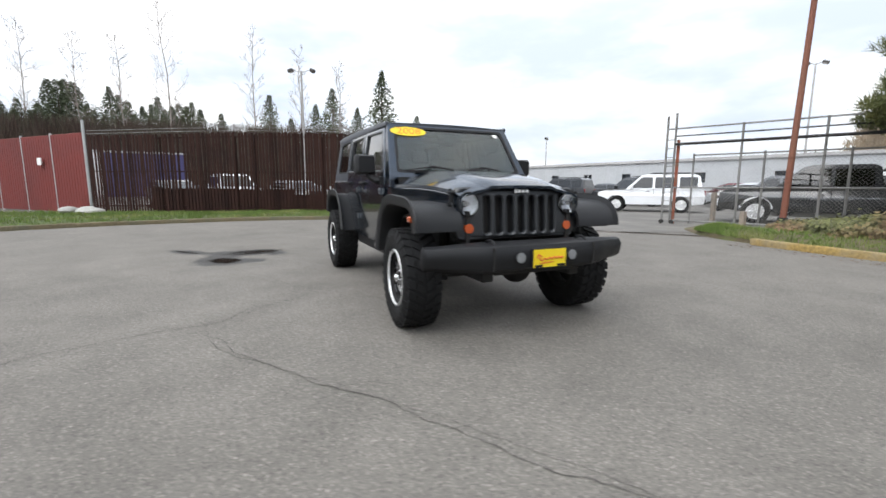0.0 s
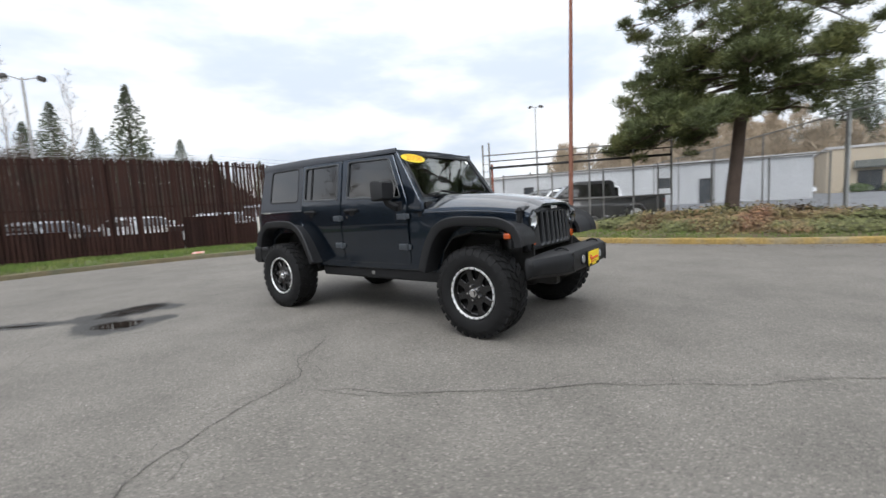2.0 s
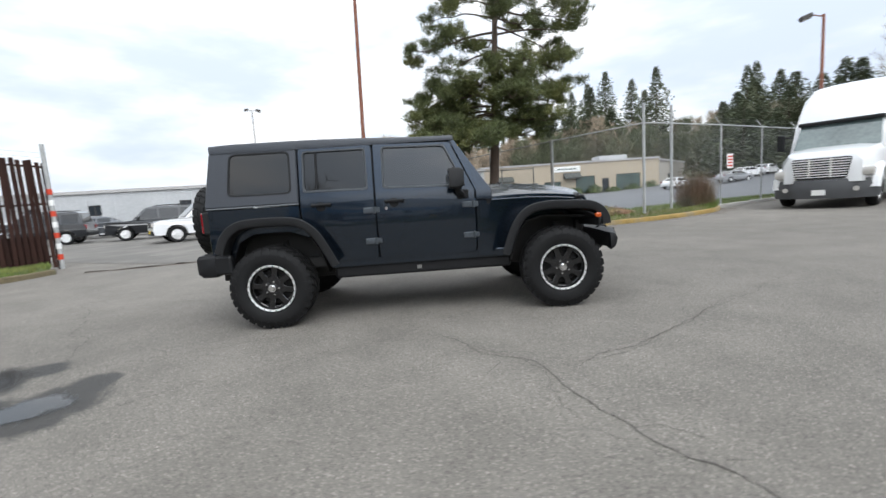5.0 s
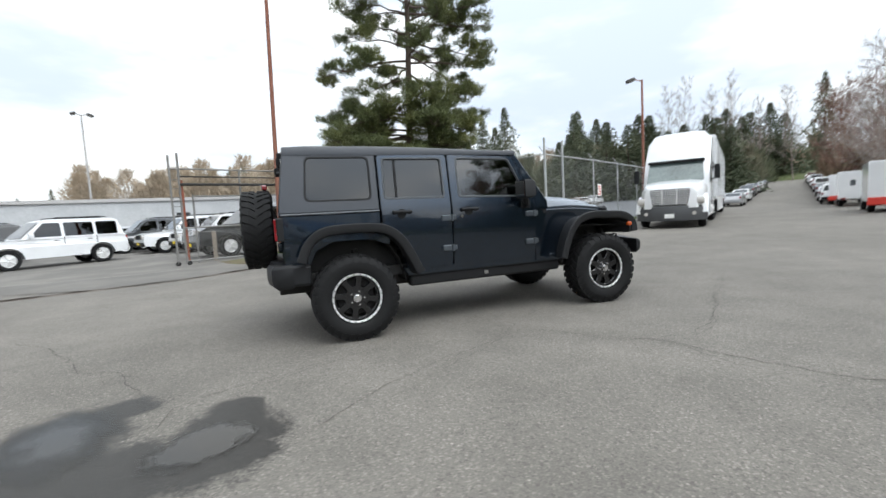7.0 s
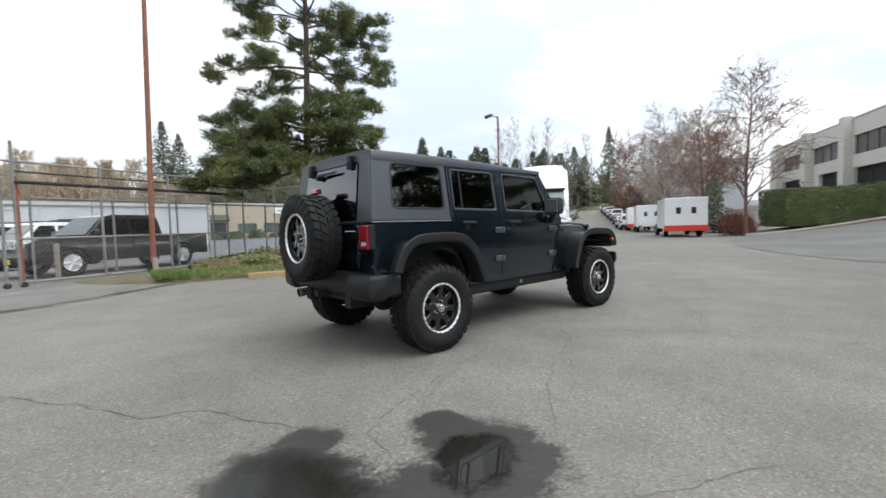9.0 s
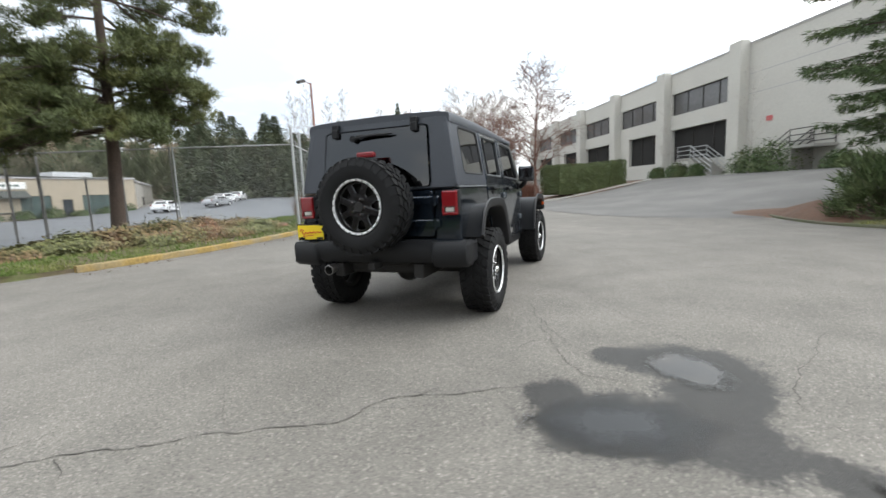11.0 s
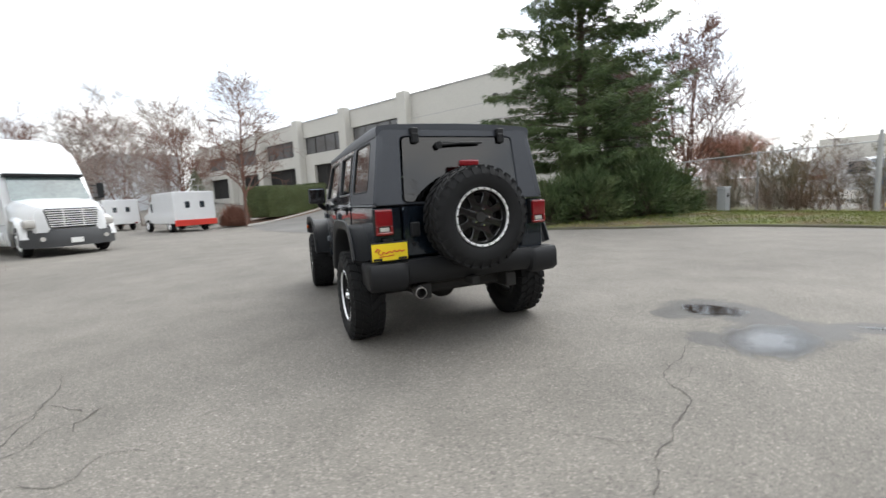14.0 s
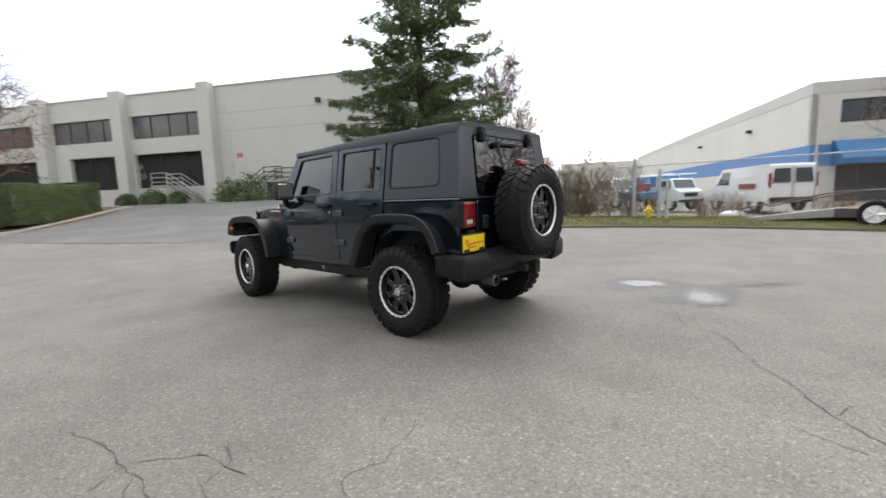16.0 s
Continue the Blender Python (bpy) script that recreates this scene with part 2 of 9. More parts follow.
DAMP = [(-3.36, -2.02, 0.33, 0.46, 18), (-2.47, -2.42, 0.30, 0.43, 8), (-2.95, -2.52, 0.42, 0.24, 0), (-2.72, -2.64, 0.30, 0.22, 0), (-3.42, -2.52, 0.27, 0.25, 0), (-3.20, -1.70, 0.25, 0.19, 20), (-2.45, -2.05, 0.17, 0.18, 0), (-3.78, -3.06, 0.50, 0.17, 40)]


def asphalt_material():
    m, nt, n, l, b = nodes_of("weathered_asphalt")
    geo = n.new("ShaderNodeNewGeometry")

    def noise_tex(scale, detail=4):
        t = n.new("ShaderNodeTexNoise")
        t.inputs["Scale"].default_value, t.inputs["Detail"].default_value = scale, detail
        l.new(geo.outputs["Position"], t.inputs["Vector"])
        return t.outputs["Fac"]

    def ranged(v, a, c, lo, hi):
        r = n.new("ShaderNodeMapRange")
        r.inputs["From Min"].default_value, r.inputs["From Max"].default_value = a, c
        r.inputs["To Min"].default_value, r.inputs["To Max"].default_value = lo, hi
        l.new(v, r.inputs["Value"])
        return r.outputs["Result"]

    def times(a, c):
        t = n.new("ShaderNodeMath")
        t.operation = "MULTIPLY"
        l.new(a, t.inputs[0])
        l.new(c, t.inputs[1])
        return t.outputs[0]

    vo = n.new("ShaderNodeTexVoronoi")
    vo.inputs["Scale"].default_value = 85
    l.new(geo.outputs["Position"], vo.inputs["Vector"])
    sep = n.new("ShaderNodeSeparateColor")
    l.new(vo.outputs["Color"], sep.inputs[0])
    stone = ranged(sep.outputs[0], 0.72, 1.0, 0.95, 1.38)
    pit = ranged(sep.outputs[1], 0.0, 0.30, 0.70, 1.0)
    vb = n.new("ShaderNodeTexVoronoi")                 # larger pale chippings
    vb.inputs["Scale"].default_value = 44
    l.new(geo.outputs["Position"], vb.inputs["Vector"])
    sb = n.new("ShaderNodeSeparateColor")
    l.new(vb.outputs["Color"], sb.inputs[0])
    chip_pick = ranged(sb.outputs[0], 0.80, 0.94, 0.0, 0.62)
    chip_core = ranged(vb.outputs["Distance"], 0.42, 0.24, 0.0, 1.0)
    worn = ranged(noise_tex(0.9, 5), 0.36, 0.62, 0.25, 1.0)
    edge = ranged(vo.outputs["Distance"], 0.25, 0.6, 1.0, 0.84)
    big = ranged(noise_tex(0.22, 5), 0.3, 0.7, 0.84, 1.13)
    mid = ranged(noise_tex(1.6, 6), 0.3, 0.7, 0.88, 1.13)
    fine = ranged(noise_tex(160, 3), 0.3, 0.7, 0.86, 1.14)
    chips = ranged(times(times(chip_pick, chip_core), worn), 0.0, 1.0, 1.0, 2.0)
    k = times(times(times(times(stone, pit), edge), times(big, mid)), times(fine, chips))
    sc = n.new("ShaderNodeVectorMath")
    sc.operation = "SCALE"
    sc.inputs[0].default_value = (0.171, 0.158, 0.139)
    l.new(k, sc.inputs["Scale"])
    # damp patches: overlapping ellipses with a frayed edge
    fray = ranged(noise_tex(6.0, 6), 0.25, 0.75, -0.24, 0.24)
    fray2 = ranged(noise_tex(34, 3), 0.25, 0.75, -0.16, 0.16)
    near = None
    for cx, cy, rx, ry, turn in DAMP:
        mp2 = n.new("ShaderNodeMapping")
        mp2.vector_type = "TEXTURE"
        mp2.inputs["Location"].default_value = (cx, cy, 0)
        mp2.inputs["Rotation"].default_value = (0, 0, radians(turn))
        mp2.inputs["Scale"].default_value = (rx, ry, 1)
        l.new(geo.outputs["Position"], mp2.inputs["Vector"])
        ln = n.new("ShaderNodeVectorMath")
        ln.operation = "LENGTH"
        l.new(mp2.outputs[0], ln.inputs[0])
        if near is None:
            near = ln.outputs["Value"]
        else:
            mi = n.new("ShaderNodeMath")
            mi.operation, mi.use_clamp = "SMOOTH_MIN", False
            mi.inputs[2].default_value = 0.25
            l.new(near, mi.inputs[0])
            l.new(ln.outputs["Value"], mi.inputs[1])
            near = mi.outputs[0]
    for extra in (fray, fray2):
        ad = n.new("ShaderNodeMath")
        l.new(near, ad.inputs[0])
        l.new(extra, ad.inputs[1])
        near = ad.outputs[0]
    wet = ranged(near, 1.16, 0.88, 0.0, 1.0)
    dampen = ranged(wet, 0.0, 1.0, 1.0, 0.19)
    sc2 = n.new("ShaderNodeVectorMath")
    sc2.operation = "SCALE"
    l.new(sc.outputs[0], sc2.inputs[0])
    l.new(dampen, sc2.inputs["Scale"])
    l.new(sc2.outputs[0], b.inputs["Base Color"])
    l.new(ranged(wet, 0.0, 1.0, 0.85, 0.52), b.inputs["Roughness"])
    l.new(ranged(wet, 0.0, 1.0, 0.35, 0.40), b.inputs["Specular IOR Level"])
    bp = n.new("ShaderNodeBump")
    bp.inputs["Strength"].default_value, bp.inputs["Distance"].default_value = 0.55, 0.006
    l.new(times(edge, fine), bp.inputs["Height"])
    l.new(bp.outputs[0], b.inputs["Normal"])
    return m


ASPHALT = asphalt_material()
PAINT = M("dark_blue_metallic_paint", (0.0138, 0.0240, 0.0395), 0.27, 0.85, 0.10, 1.5, 600, coat=1.0, rvar=0.05)
BLACKPL = M("textured_black_plastic", (0.011, 0.0114, 0.0125), 0.6, 0, 0.15, 4, 60, bump=0.25, bscale=700, spec=0.28)
HARDTOP = M("textured_hardtop", (0.037, 0.042, 0.052), 0.44, 0, 0.12, 3, 50, bump=0.2, bscale=600)
UNDER = M("dirty_chassis_black", (0.022, 0.021, 0.020), 0.75, 0.2, 0.3, 6, 50, bump=0.2, bscale=100)
RUBBER = M("tyre_rubber", (0.0092, 0.0092, 0.0096), 0.72, 0, 0.3, 5, 60, bump=0.3, bscale=250, spec=0.26)
BUMPERPL = M("smooth_black_bumper_plastic", (0.0105, 0.0108, 0.012), 0.5, 0, 0.15, 4, 60, bump=0.12, bscale=700, spec=0.3)
FLAREPL = M("satin_black_flare_plastic", (0.0135, 0.0140, 0.0155), 0.55, 0, 0.15, 4, 60, bump=0.2, bscale=700, spec=0.35)
RIMBLACK = M("gloss_black_alloy", (0.012, 0.012, 0.013), 0.22, 0.4, 0.1, 5, 80, coat=0.6)
SILVER = M("machined_alloy", (0.86, 0.86, 0.86), 0.42, 0.6, 0.12, 8, 120)
CHROME = M("chrome", (0.75, 0.75, 0.76), 0.08, 1.0, 0.05, 8, 90)
TINT = glass("privacy_tinted_glass", dark=0.05, mirror=0.072)
SEAL = M("satin_window_surround", (0.050, 0.055, 0.060), 0.32, 0.2, 0.1, 4, 60)
REARGLASS = glass("rear_window_glass", dark=0.06, mirror=0.085)
CLEARGLASS = glass("windscreen_glass", tint=(0.82, 0.92, 0.90), dark=0.80, mirror=0.055)
SIDEGLASS = glass("side_window_glass", tint=(0.8, 0.88, 0.86), dark=0.16, mirror=0.095)
LENSRED = M("red_lamp_lens", (0.19, 0.008, 0.012), 0.15, 0, 0.12, 20, 200, coat=1.0)
LENSWHITE = M("white_lamp_lens", (0.50, 0.48, 0.45), 0.2, 0, 0.1, 30, 200, coat=1.0)
LENSAMBER = M("amber_lamp_lens", (0.46, 0.075, 0.012), 0.2, 0, 0.1, 30, 200, coat=1.0)
YELLOW = M("yellow_plate", (0.80, 0.60, 0.015), 0.45, 0, 0.05, 10, 90)
REDINK = M("red_ink", (0.55, 0.05, 0.02), 0.5, 0, 0.05, 10, 90)
SEATCLOTH = M("grey_seat_cloth", (0.06, 0.06, 0.062), 0.9, 0, 0.15, 10, 200, bump=0.2, bscale=400)
PAPER = M("white_paper", (0.8, 0.8, 0.78), 0.8, 0, 0.05)
CRACK = M("crack_fill", (0.070, 0.064, 0.056), 0.95, 0, 0.35, 3, 60, bump=0.3, bscale=200)
KERBYEL = M("worn_yellow_kerb_paint", (0.29, 0.195, 0.058), 0.85, 0, 0.5, 1.7, 22, bump=0.5, bscale=50, tint=(0.19, 0.15, 0.085))
CONC = M("weathered_concrete", (0.36, 0.35, 0.32), 0.85, 0, 0.2, 0.8, 14, bump=0.3, bscale=60, tint=(0.29, 0.28, 0.26))
GRASSG = M("turf_soil", (0.065, 0.090, 0.024), 0.95, 0, 0.35, 1.2, 18, bump=0.6, bscale=40, tint=(0.075, 0.07, 0.032))
GRASSB = M("grass_blades", (0.105, 0.165, 0.026), 0.8, 0, 0.35, 0.9, 10, tint=(0.15, 0.165, 0.045), island=0.3)
MULCH = M("bark_mulch", (0.11, 0.058, 0.035), 0.95, 0, 0.4, 2, 35, bump=0.8, bscale=45, tint=(0.075, 0.045, 0.03))
GALV = M("galvanised_steel", (0.42, 0.43, 0.43), 0.55, 0.4, 0.18, 3, 30)
DULLSTEEL = M("dull_weathered_steel", (0.21, 0.205, 0.195), 0.65, 0.35, 0.25, 3, 30)

# ---- ground ----
FACE0 = Vector((32.3, -11.1, 0))          # a pilaster of the concrete building


def smooth(a, b, x):
    t = min(max((x - a) / (b - a), 0.0), 1.0)
    return t * t * (3 - 2 * t)


def ground_z(x, y):
    """Height of the ground: a flat lot, a service road that climbs far off, a drive that ramps up to the building."""
    p = Vector((x, y, 0)) - FACE0
    d, s = p.dot(V), p.dot(U)
    road = (x - 4) * U.x + (y - 6) * U.y
    z = 0.10 * smooth(0, 9, road) + 0.052 * max(road - 38, 0) * smooth(38, 60, road) * (1 - smooth(150, 400, road) * 0.6)
    z += 1.35 * smooth(16.5, 2, d) * smooth(-20.5, -15, s) * (1 - smooth(60, 120, s))
    return z


def ground_sheet():
    axis = [-1500, -700, -350, -180, -110, -80] + list(np.arange(-60, 100, 1.5)) + [110, 130, 160, 200, 280, 420, 700, 1500]
    vs = [(x, y, ground_z(x, y)) for y in axis for x in axis]
    n = len(axis)
    fs = [(j * n + i, j * n + i + 1, (j + 1) * n + i + 1, (j + 1) * n + i) for j in range(n - 1) for i in range(n - 1)]
    return tagged(part("ground", (vs, fs), ASPHALT, smooth=2), "worn grey asphalt lot with light aggregate and hairline cracks", "ground", kind="structure")


ground = ground_sheet()


def smooth_line(pts, step=0.25):
    """A rounded path through points."""
    pts = [Vector((p[0], p[1], 0)) for p in pts]
    out = []
    for i in range(len(pts) - 1):
        p0, p1, p2, p3 = pts[max(i - 1, 0)], pts[i], pts[i + 1], pts[min(i + 2, len(pts) - 1)]
        n = max(int((p2 - p1).length / step), 1)
        for k in range(n):
            t = k / n
            out.append(0.5 * ((2 * p1) + (p2 - p0) * t + (2 * p0 - 5 * p1 + 4 * p2 - p3) * t * t + (3 * p1 - p0 - 3 * p2 + p3) * t ** 3))
    return out + [pts[-1]]


def crack(pts, width, seed):
    """A ragged open joint in the asphalt, its edges crumbled."""
    r = random.Random(seed)
    line = smooth_line(pts, 0.04)
    vs, fs = [], []
    wob = 0.0
    for i, p in enumerate(line):
        d = (line[min(i + 1, len(line) - 1)] - line[max(i - 1, 0)]).normalized()
        side = Vector((-d.y, d.x, 0))
        wob = wob * 0.85 + r.uniform(-0.016, 0.016)
        w = 0.45 * width * r.uniform(0.15, 1.0) * (0.4 + 0.6 * min(1, 8 * i / len(line), 8 * (len(line) - i) / len(line)))
        q = p + side * wob
        vs += [q + side * w + Vector((0, 0, 0.004)), q - side * w + Vector((0, 0, 0.004))]
        if i:
            fs.append((2 * i - 2, 2 * i - 1, 2 * i + 1, 2 * i))
    return tagged(part("crack", (vs, fs), CRACK, ground), kind="stuff")


CRACKS = [
    ([(1.0, -2.55), (1.3, -2.3), (1.6, -2.2), (2.0, -1.9), (2.3, -1.75), (2.7, -1.45), (3.0, -1.25), (3.5, -0.92), (3.9, -0.62), (4.6, -0.2)], 0.010),
    ([(0.1, -1.5), (0.3, -1.75), (0.5, -2.1), (0.8, -2.35), (0.9, -2.8), (0.98, -3.1), (1.1, -3.4), (1.3, -3.65), (1.5, -4.1)], 0.012),
    ([(-1.1, -2.1), (-0.5, -1.72), (0.2, -1.35)], 0.007),
    ([(0.8, -2.35), (1.0, -2.4), (1.5, -2.3), (2.2, -1.8), (3.1, -1.1), (4.3, -0.4)], 0.006),
    ([(-2.15, -2.62), (-1.7, -2.3), (-1.0, -1.85), (-0.5, -1.65), (0.2, -1.1), (0.9, -0.7)], 0.009),
    ([(-2.65, -2.0), (-2.3, -1.7), (-1.8, -1.42), (-1.2, -1.2)], 0.007),
    ([(-4.9, 1.0), (-4.6, 0.72), (-4.4, 0.5), (-4.25, 0.2), (-4.05, -0.03), (-3.8, -0.58), (-3.5, -0.72), (-3.35, -1.0), (-3.1, -1.45)], 0.013),
    ([(-1.7, -1.4), (-2.1, -1.52), (-2.4, -1.62), (-2.8, -1.8), (-2.9, -2.1)], 0.009),
    ([(0.2, -1.6), (0.8, -2.4), (0.85, -3.1), (1.4, -3.8)], 0.005),
    ([(-1.05, 3.25), (-1.5, 3.12), (-1.8, 3.1), (-2.2, 3.08), (-2.6, 3.15), (-3.2, 3.5)], 0.012),
    ([(1.6, 2.75), (0.8, 2.35), (-0.1, 1.9), (-0.6, 1.7)], 0.008),
    ([(-1.8, 3.1), (-2.0, 2.85), (-2.35, 2.75)], 0.010),
    ([(-4.0, -0.1), (-3.7, 0.3), (-3.2, 0.5)], 0.004),
    ([(-3.2, -3.0), (-2.9, -2.9), (-2.2, -3.2), (-1.6, -3.5)], 0.006),
    ([(-3.0, 3.05), (-2.85, 2.85), (-2.95, 2.65), (-2.75, 2.5), (-2.8, 2.3)], 0.009),
    ([(-2.6, 3.15), (-2.5, 2.95), (-2.3, 2.9), (-2.2, 2.75), (-2.0, 2.7)], 0.009),
]
rc = random.Random(90)
for k, (pts, w) in enumerate(CRACKS):
    crack(pts, w, k)
    for j in range(len(pts) // 2):                     # hairline side cracks
        i = rc.randrange(len(pts) - 1)
        p, q = Vector(pts[i]), Vector(pts[i + 1])
        d = (q - p).normalized()
        turn = rc.choice((-1, 1)) * rc.uniform(0.6, 1.3)
        e = Vector((d.x * math.cos(turn) - d.y * math.sin(turn), d.x * math.sin(turn) + d.y * math.cos(turn)))
        o = p.lerp(q, rc.random())
        ln = rc.uniform(0.12, 0.5)
        crack([tuple(o), tuple(o + e * ln * 0.5 + Vector((rc.uniform(-0.05, 0.05), rc.uniform(-0.05, 0.05)))), tuple(o + e * ln + d * rc.uniform(-0.1, 0.15))], w * 0.6, 100 + 10 * k + j)


def blob(cx, cy, rx, ry, turn, seed, z, ragged=0.12, n=96):
    """A flat patch with an uneven outline, finely cut so that its edge is irregular."""
    r = random.Random(seed)
    ph = [r.uniform(0, TAU) for _ in range(9)]
    rim = []
    for k in range(n):
        a = TAU * k / n
        q = 1 + sum(ragged / (j + 1) * math.sin((j + 2) * a + ph[j]) for j in range(8)) + r.uniform(-0.02, 0.02)
        rim.append(Vector((cx, cy, z)) + Matrix.Rotation(turn, 3, "Z") @ Vector((rx * q * math.cos(a), ry * q * math.sin(a), 0)))
    return [Vector((cx, cy, z))] + rim, [(0, 1 + k, 1 + (k + 1) % n) for k in range(n)]


def water_material(cx, cy, rx, ry, turn, rough, soft):
    """Shallow water whose film thins out into a frayed edge."""
    m, nt, n, l, b = nodes_of("puddle_water")
    b.inputs["Base Color"].default_value = (0.014, 0.013, 0.011, 1)
    b.inputs["Roughness"].default_value = rough
    b.inputs["IOR"].default_value = 1.42
    geo = n.new("ShaderNodeNewGeometry")
    mp2 = n.new("ShaderNodeMapping")
    mp2.vector_type = "TEXTURE"
    mp2.inputs["Location"].default_value = (cx, cy, 0)
    mp2.inputs["Rotation"].default_value = (0, 0, radians(turn))
    mp2.inputs["Scale"].default_value = (rx, ry, 1)
    l.new(geo.outputs["Position"], mp2.inputs["Vector"])
    ln = n.new("ShaderNodeVectorMath")
    ln.operation = "LENGTH"
    l.new(mp2.outputs[0], ln.inputs[0])
    last = ln.outputs["Value"]
    for scale, amount in ((6, 0.9), (40, 0.35), (140, 0.25)):
        t = n.new("ShaderNodeTexNoise")
        t.inputs["Scale"].default_value, t.inputs["Detail"].default_value = scale, 3
        l.new(geo.outputs["Position"], t.inputs["Vector"])
        ad = n.new("ShaderNodeMath")
        ad.operation = "MULTIPLY_ADD"
        ad.inputs[1].default_value = amount
        l.new(t.outputs["Fac"], ad.inputs[0])
        l.new(last, ad.inputs[2])
        last = ad.outputs[0]
    mr = n.new("ShaderNodeMapRange")
    mr.inputs["From Min"].default_value, mr.inputs["From Max"].default_value = 1.58 + soft, 1.58 - soft
    l.new(last, mr.inputs["Value"])
    tr = n.new("ShaderNodeBsdfTransparent")
    mx2 = n.new("ShaderNodeMixShader")
    l.new(mr.outputs["Result"], mx2.inputs[0])
    l.new(tr.outputs[0], mx2.inputs[1])
    l.new(b.outputs[0], mx2.inputs[2])
    l.new(mx2.outputs[0], n["Material Output"].inputs["Surface"])
    return m


def puddle(label, cx, cy, rx, ry, turn, seed, rough=0.03, soft=0.15):
    o = part("puddle", blob(cx, cy, rx * 1.35, ry * 1.35, radians(turn), seed, 0.004, 0.05, 64), water_material(cx, cy, rx, ry, turn, rough, soft))
    return tagged(o, label, "puddle", kind="structure")


puddle("shallow rain puddle on the damp asphalt", -2.60, -2.45, 0.31, 0.23, 30, 3)
puddle("thin film of rain water on the damp asphalt", -3.38, -2.02, 0.24, 0.40, 14, 9, 0.16, 0.45)
puddle("narrow rain puddle on the damp asphalt", -3.80, -3.10, 0.30, 0.06, 40, 40, 0.2, 0.35)


def kerb(name, label, pts, material, width=0.16, height=0.13, group=""):
    """A rounded kerb swept along a line."""
    line = smooth_line(pts, 0.3)
    prof = [(0.0, -0.05), (0.0, height - 0.03), (0.012, height - 0.008), (0.035, height), (width - 0.035, height), (width - 0.012, height - 0.008), (width, height - 0.03), (width, -0.05)]
    bm = bmesh.new()
    r = random.Random(len(line))
    rings = []
    for i, p in enumerate(line):
        d = (line[min(i + 1, len(line) - 1)] - line[max(i - 1, 0)]).normalized()
        side = Vector((-d.y, d.x, 0))
        z = ground_z(p.x, p.y)
        rings.append([p + side * a + Vector((0, 0, z + h + (r.uniform(-0.006, 0.006) if h > 0 else 0))) for a, h in prof])
    loft(bm, rings)
    bmesh.ops.recalc_face_normals(bm, faces=bm.faces)
    return tagged(part(name, bm, material, smooth=True), label, "kerb", kind="structure")


NORTH = [(-0.6, 7.27), (0.2, 7.15), (2.0, 7.1), (4.4, 7.3), (6.6, 7.65), (8.4, 8.15), (10.1, 9.1), (10.9, 10.2)]
kerb("kerb", "worn yellow-painted concrete kerb beside the grass verge", NORTH, KERBYEL)
kerb("kerb", "bare concrete kerb beside the fence", [(10.9, 10.2), (13.5, 11.8), (20, 15.4), (40, 26.2), (70, 42.4)], CONC)
TRACK = M("worn_track_steel", (0.15, 0.13, 0.115), 0.7, 0.3, 0.3, 3, 30)
SEAM = [(-7.9, 4.95), (-6.9, 5.08), (-5.6, 5.45), (-4.9, 5.60), (-4.13, 5.93), (-3.19, 6.60), (-2.1, 7.50), (-1.4, 7.95)]
kerb("gate_track", "flush worn steel gate track set in the asphalt", SEAM, TRACK, 0.05, 0.016)
kerb("gate_track", "flush worn steel gate track set in the asphalt", [(x - 0.09, y + 0.17) for x, y in SEAM], TRACK, 0.035, 0.016)
kerb("threshold_strip", "pale worn concrete strip across the gateway", [(-8.4, 8.2), (-6.3, 8.2), (-5.4, 8.35), (-4.7, 8.7)], M("grimy_concrete", (0.20, 0.19, 0.175), 0.9, 0, 0.3, 2, 20, bump=0.3, bscale=60), 0.09, 0.018)
WEST = [(-8.6, -9.5), (-10.1, -6.4), (-10.7, -3.6), (-10.75, -1.2), (-10.2, 1.2), (-9.5, 2.8), (-8.85, 4.3), (-8.7, 5.2)]
kerb("kerb", "dull mossy yellow kerb beside the slatted fence", list(WEST), M("mossy_kerb_paint", (0.125, 0.100, 0.055), 0.9, 0, 0.45, 1.3, 18, bump=0.4, bscale=50, tint=(0.075, 0.072, 0.045)), height=0.12)
SOUTH = [(13.0, -0.2), (9.9, -6.35), (6.9, -6.8), (4.5, -8.6), (2.4, -10.6), (-1.2, -11.6), (-4.6, -11.6), (-12, -10.9)]


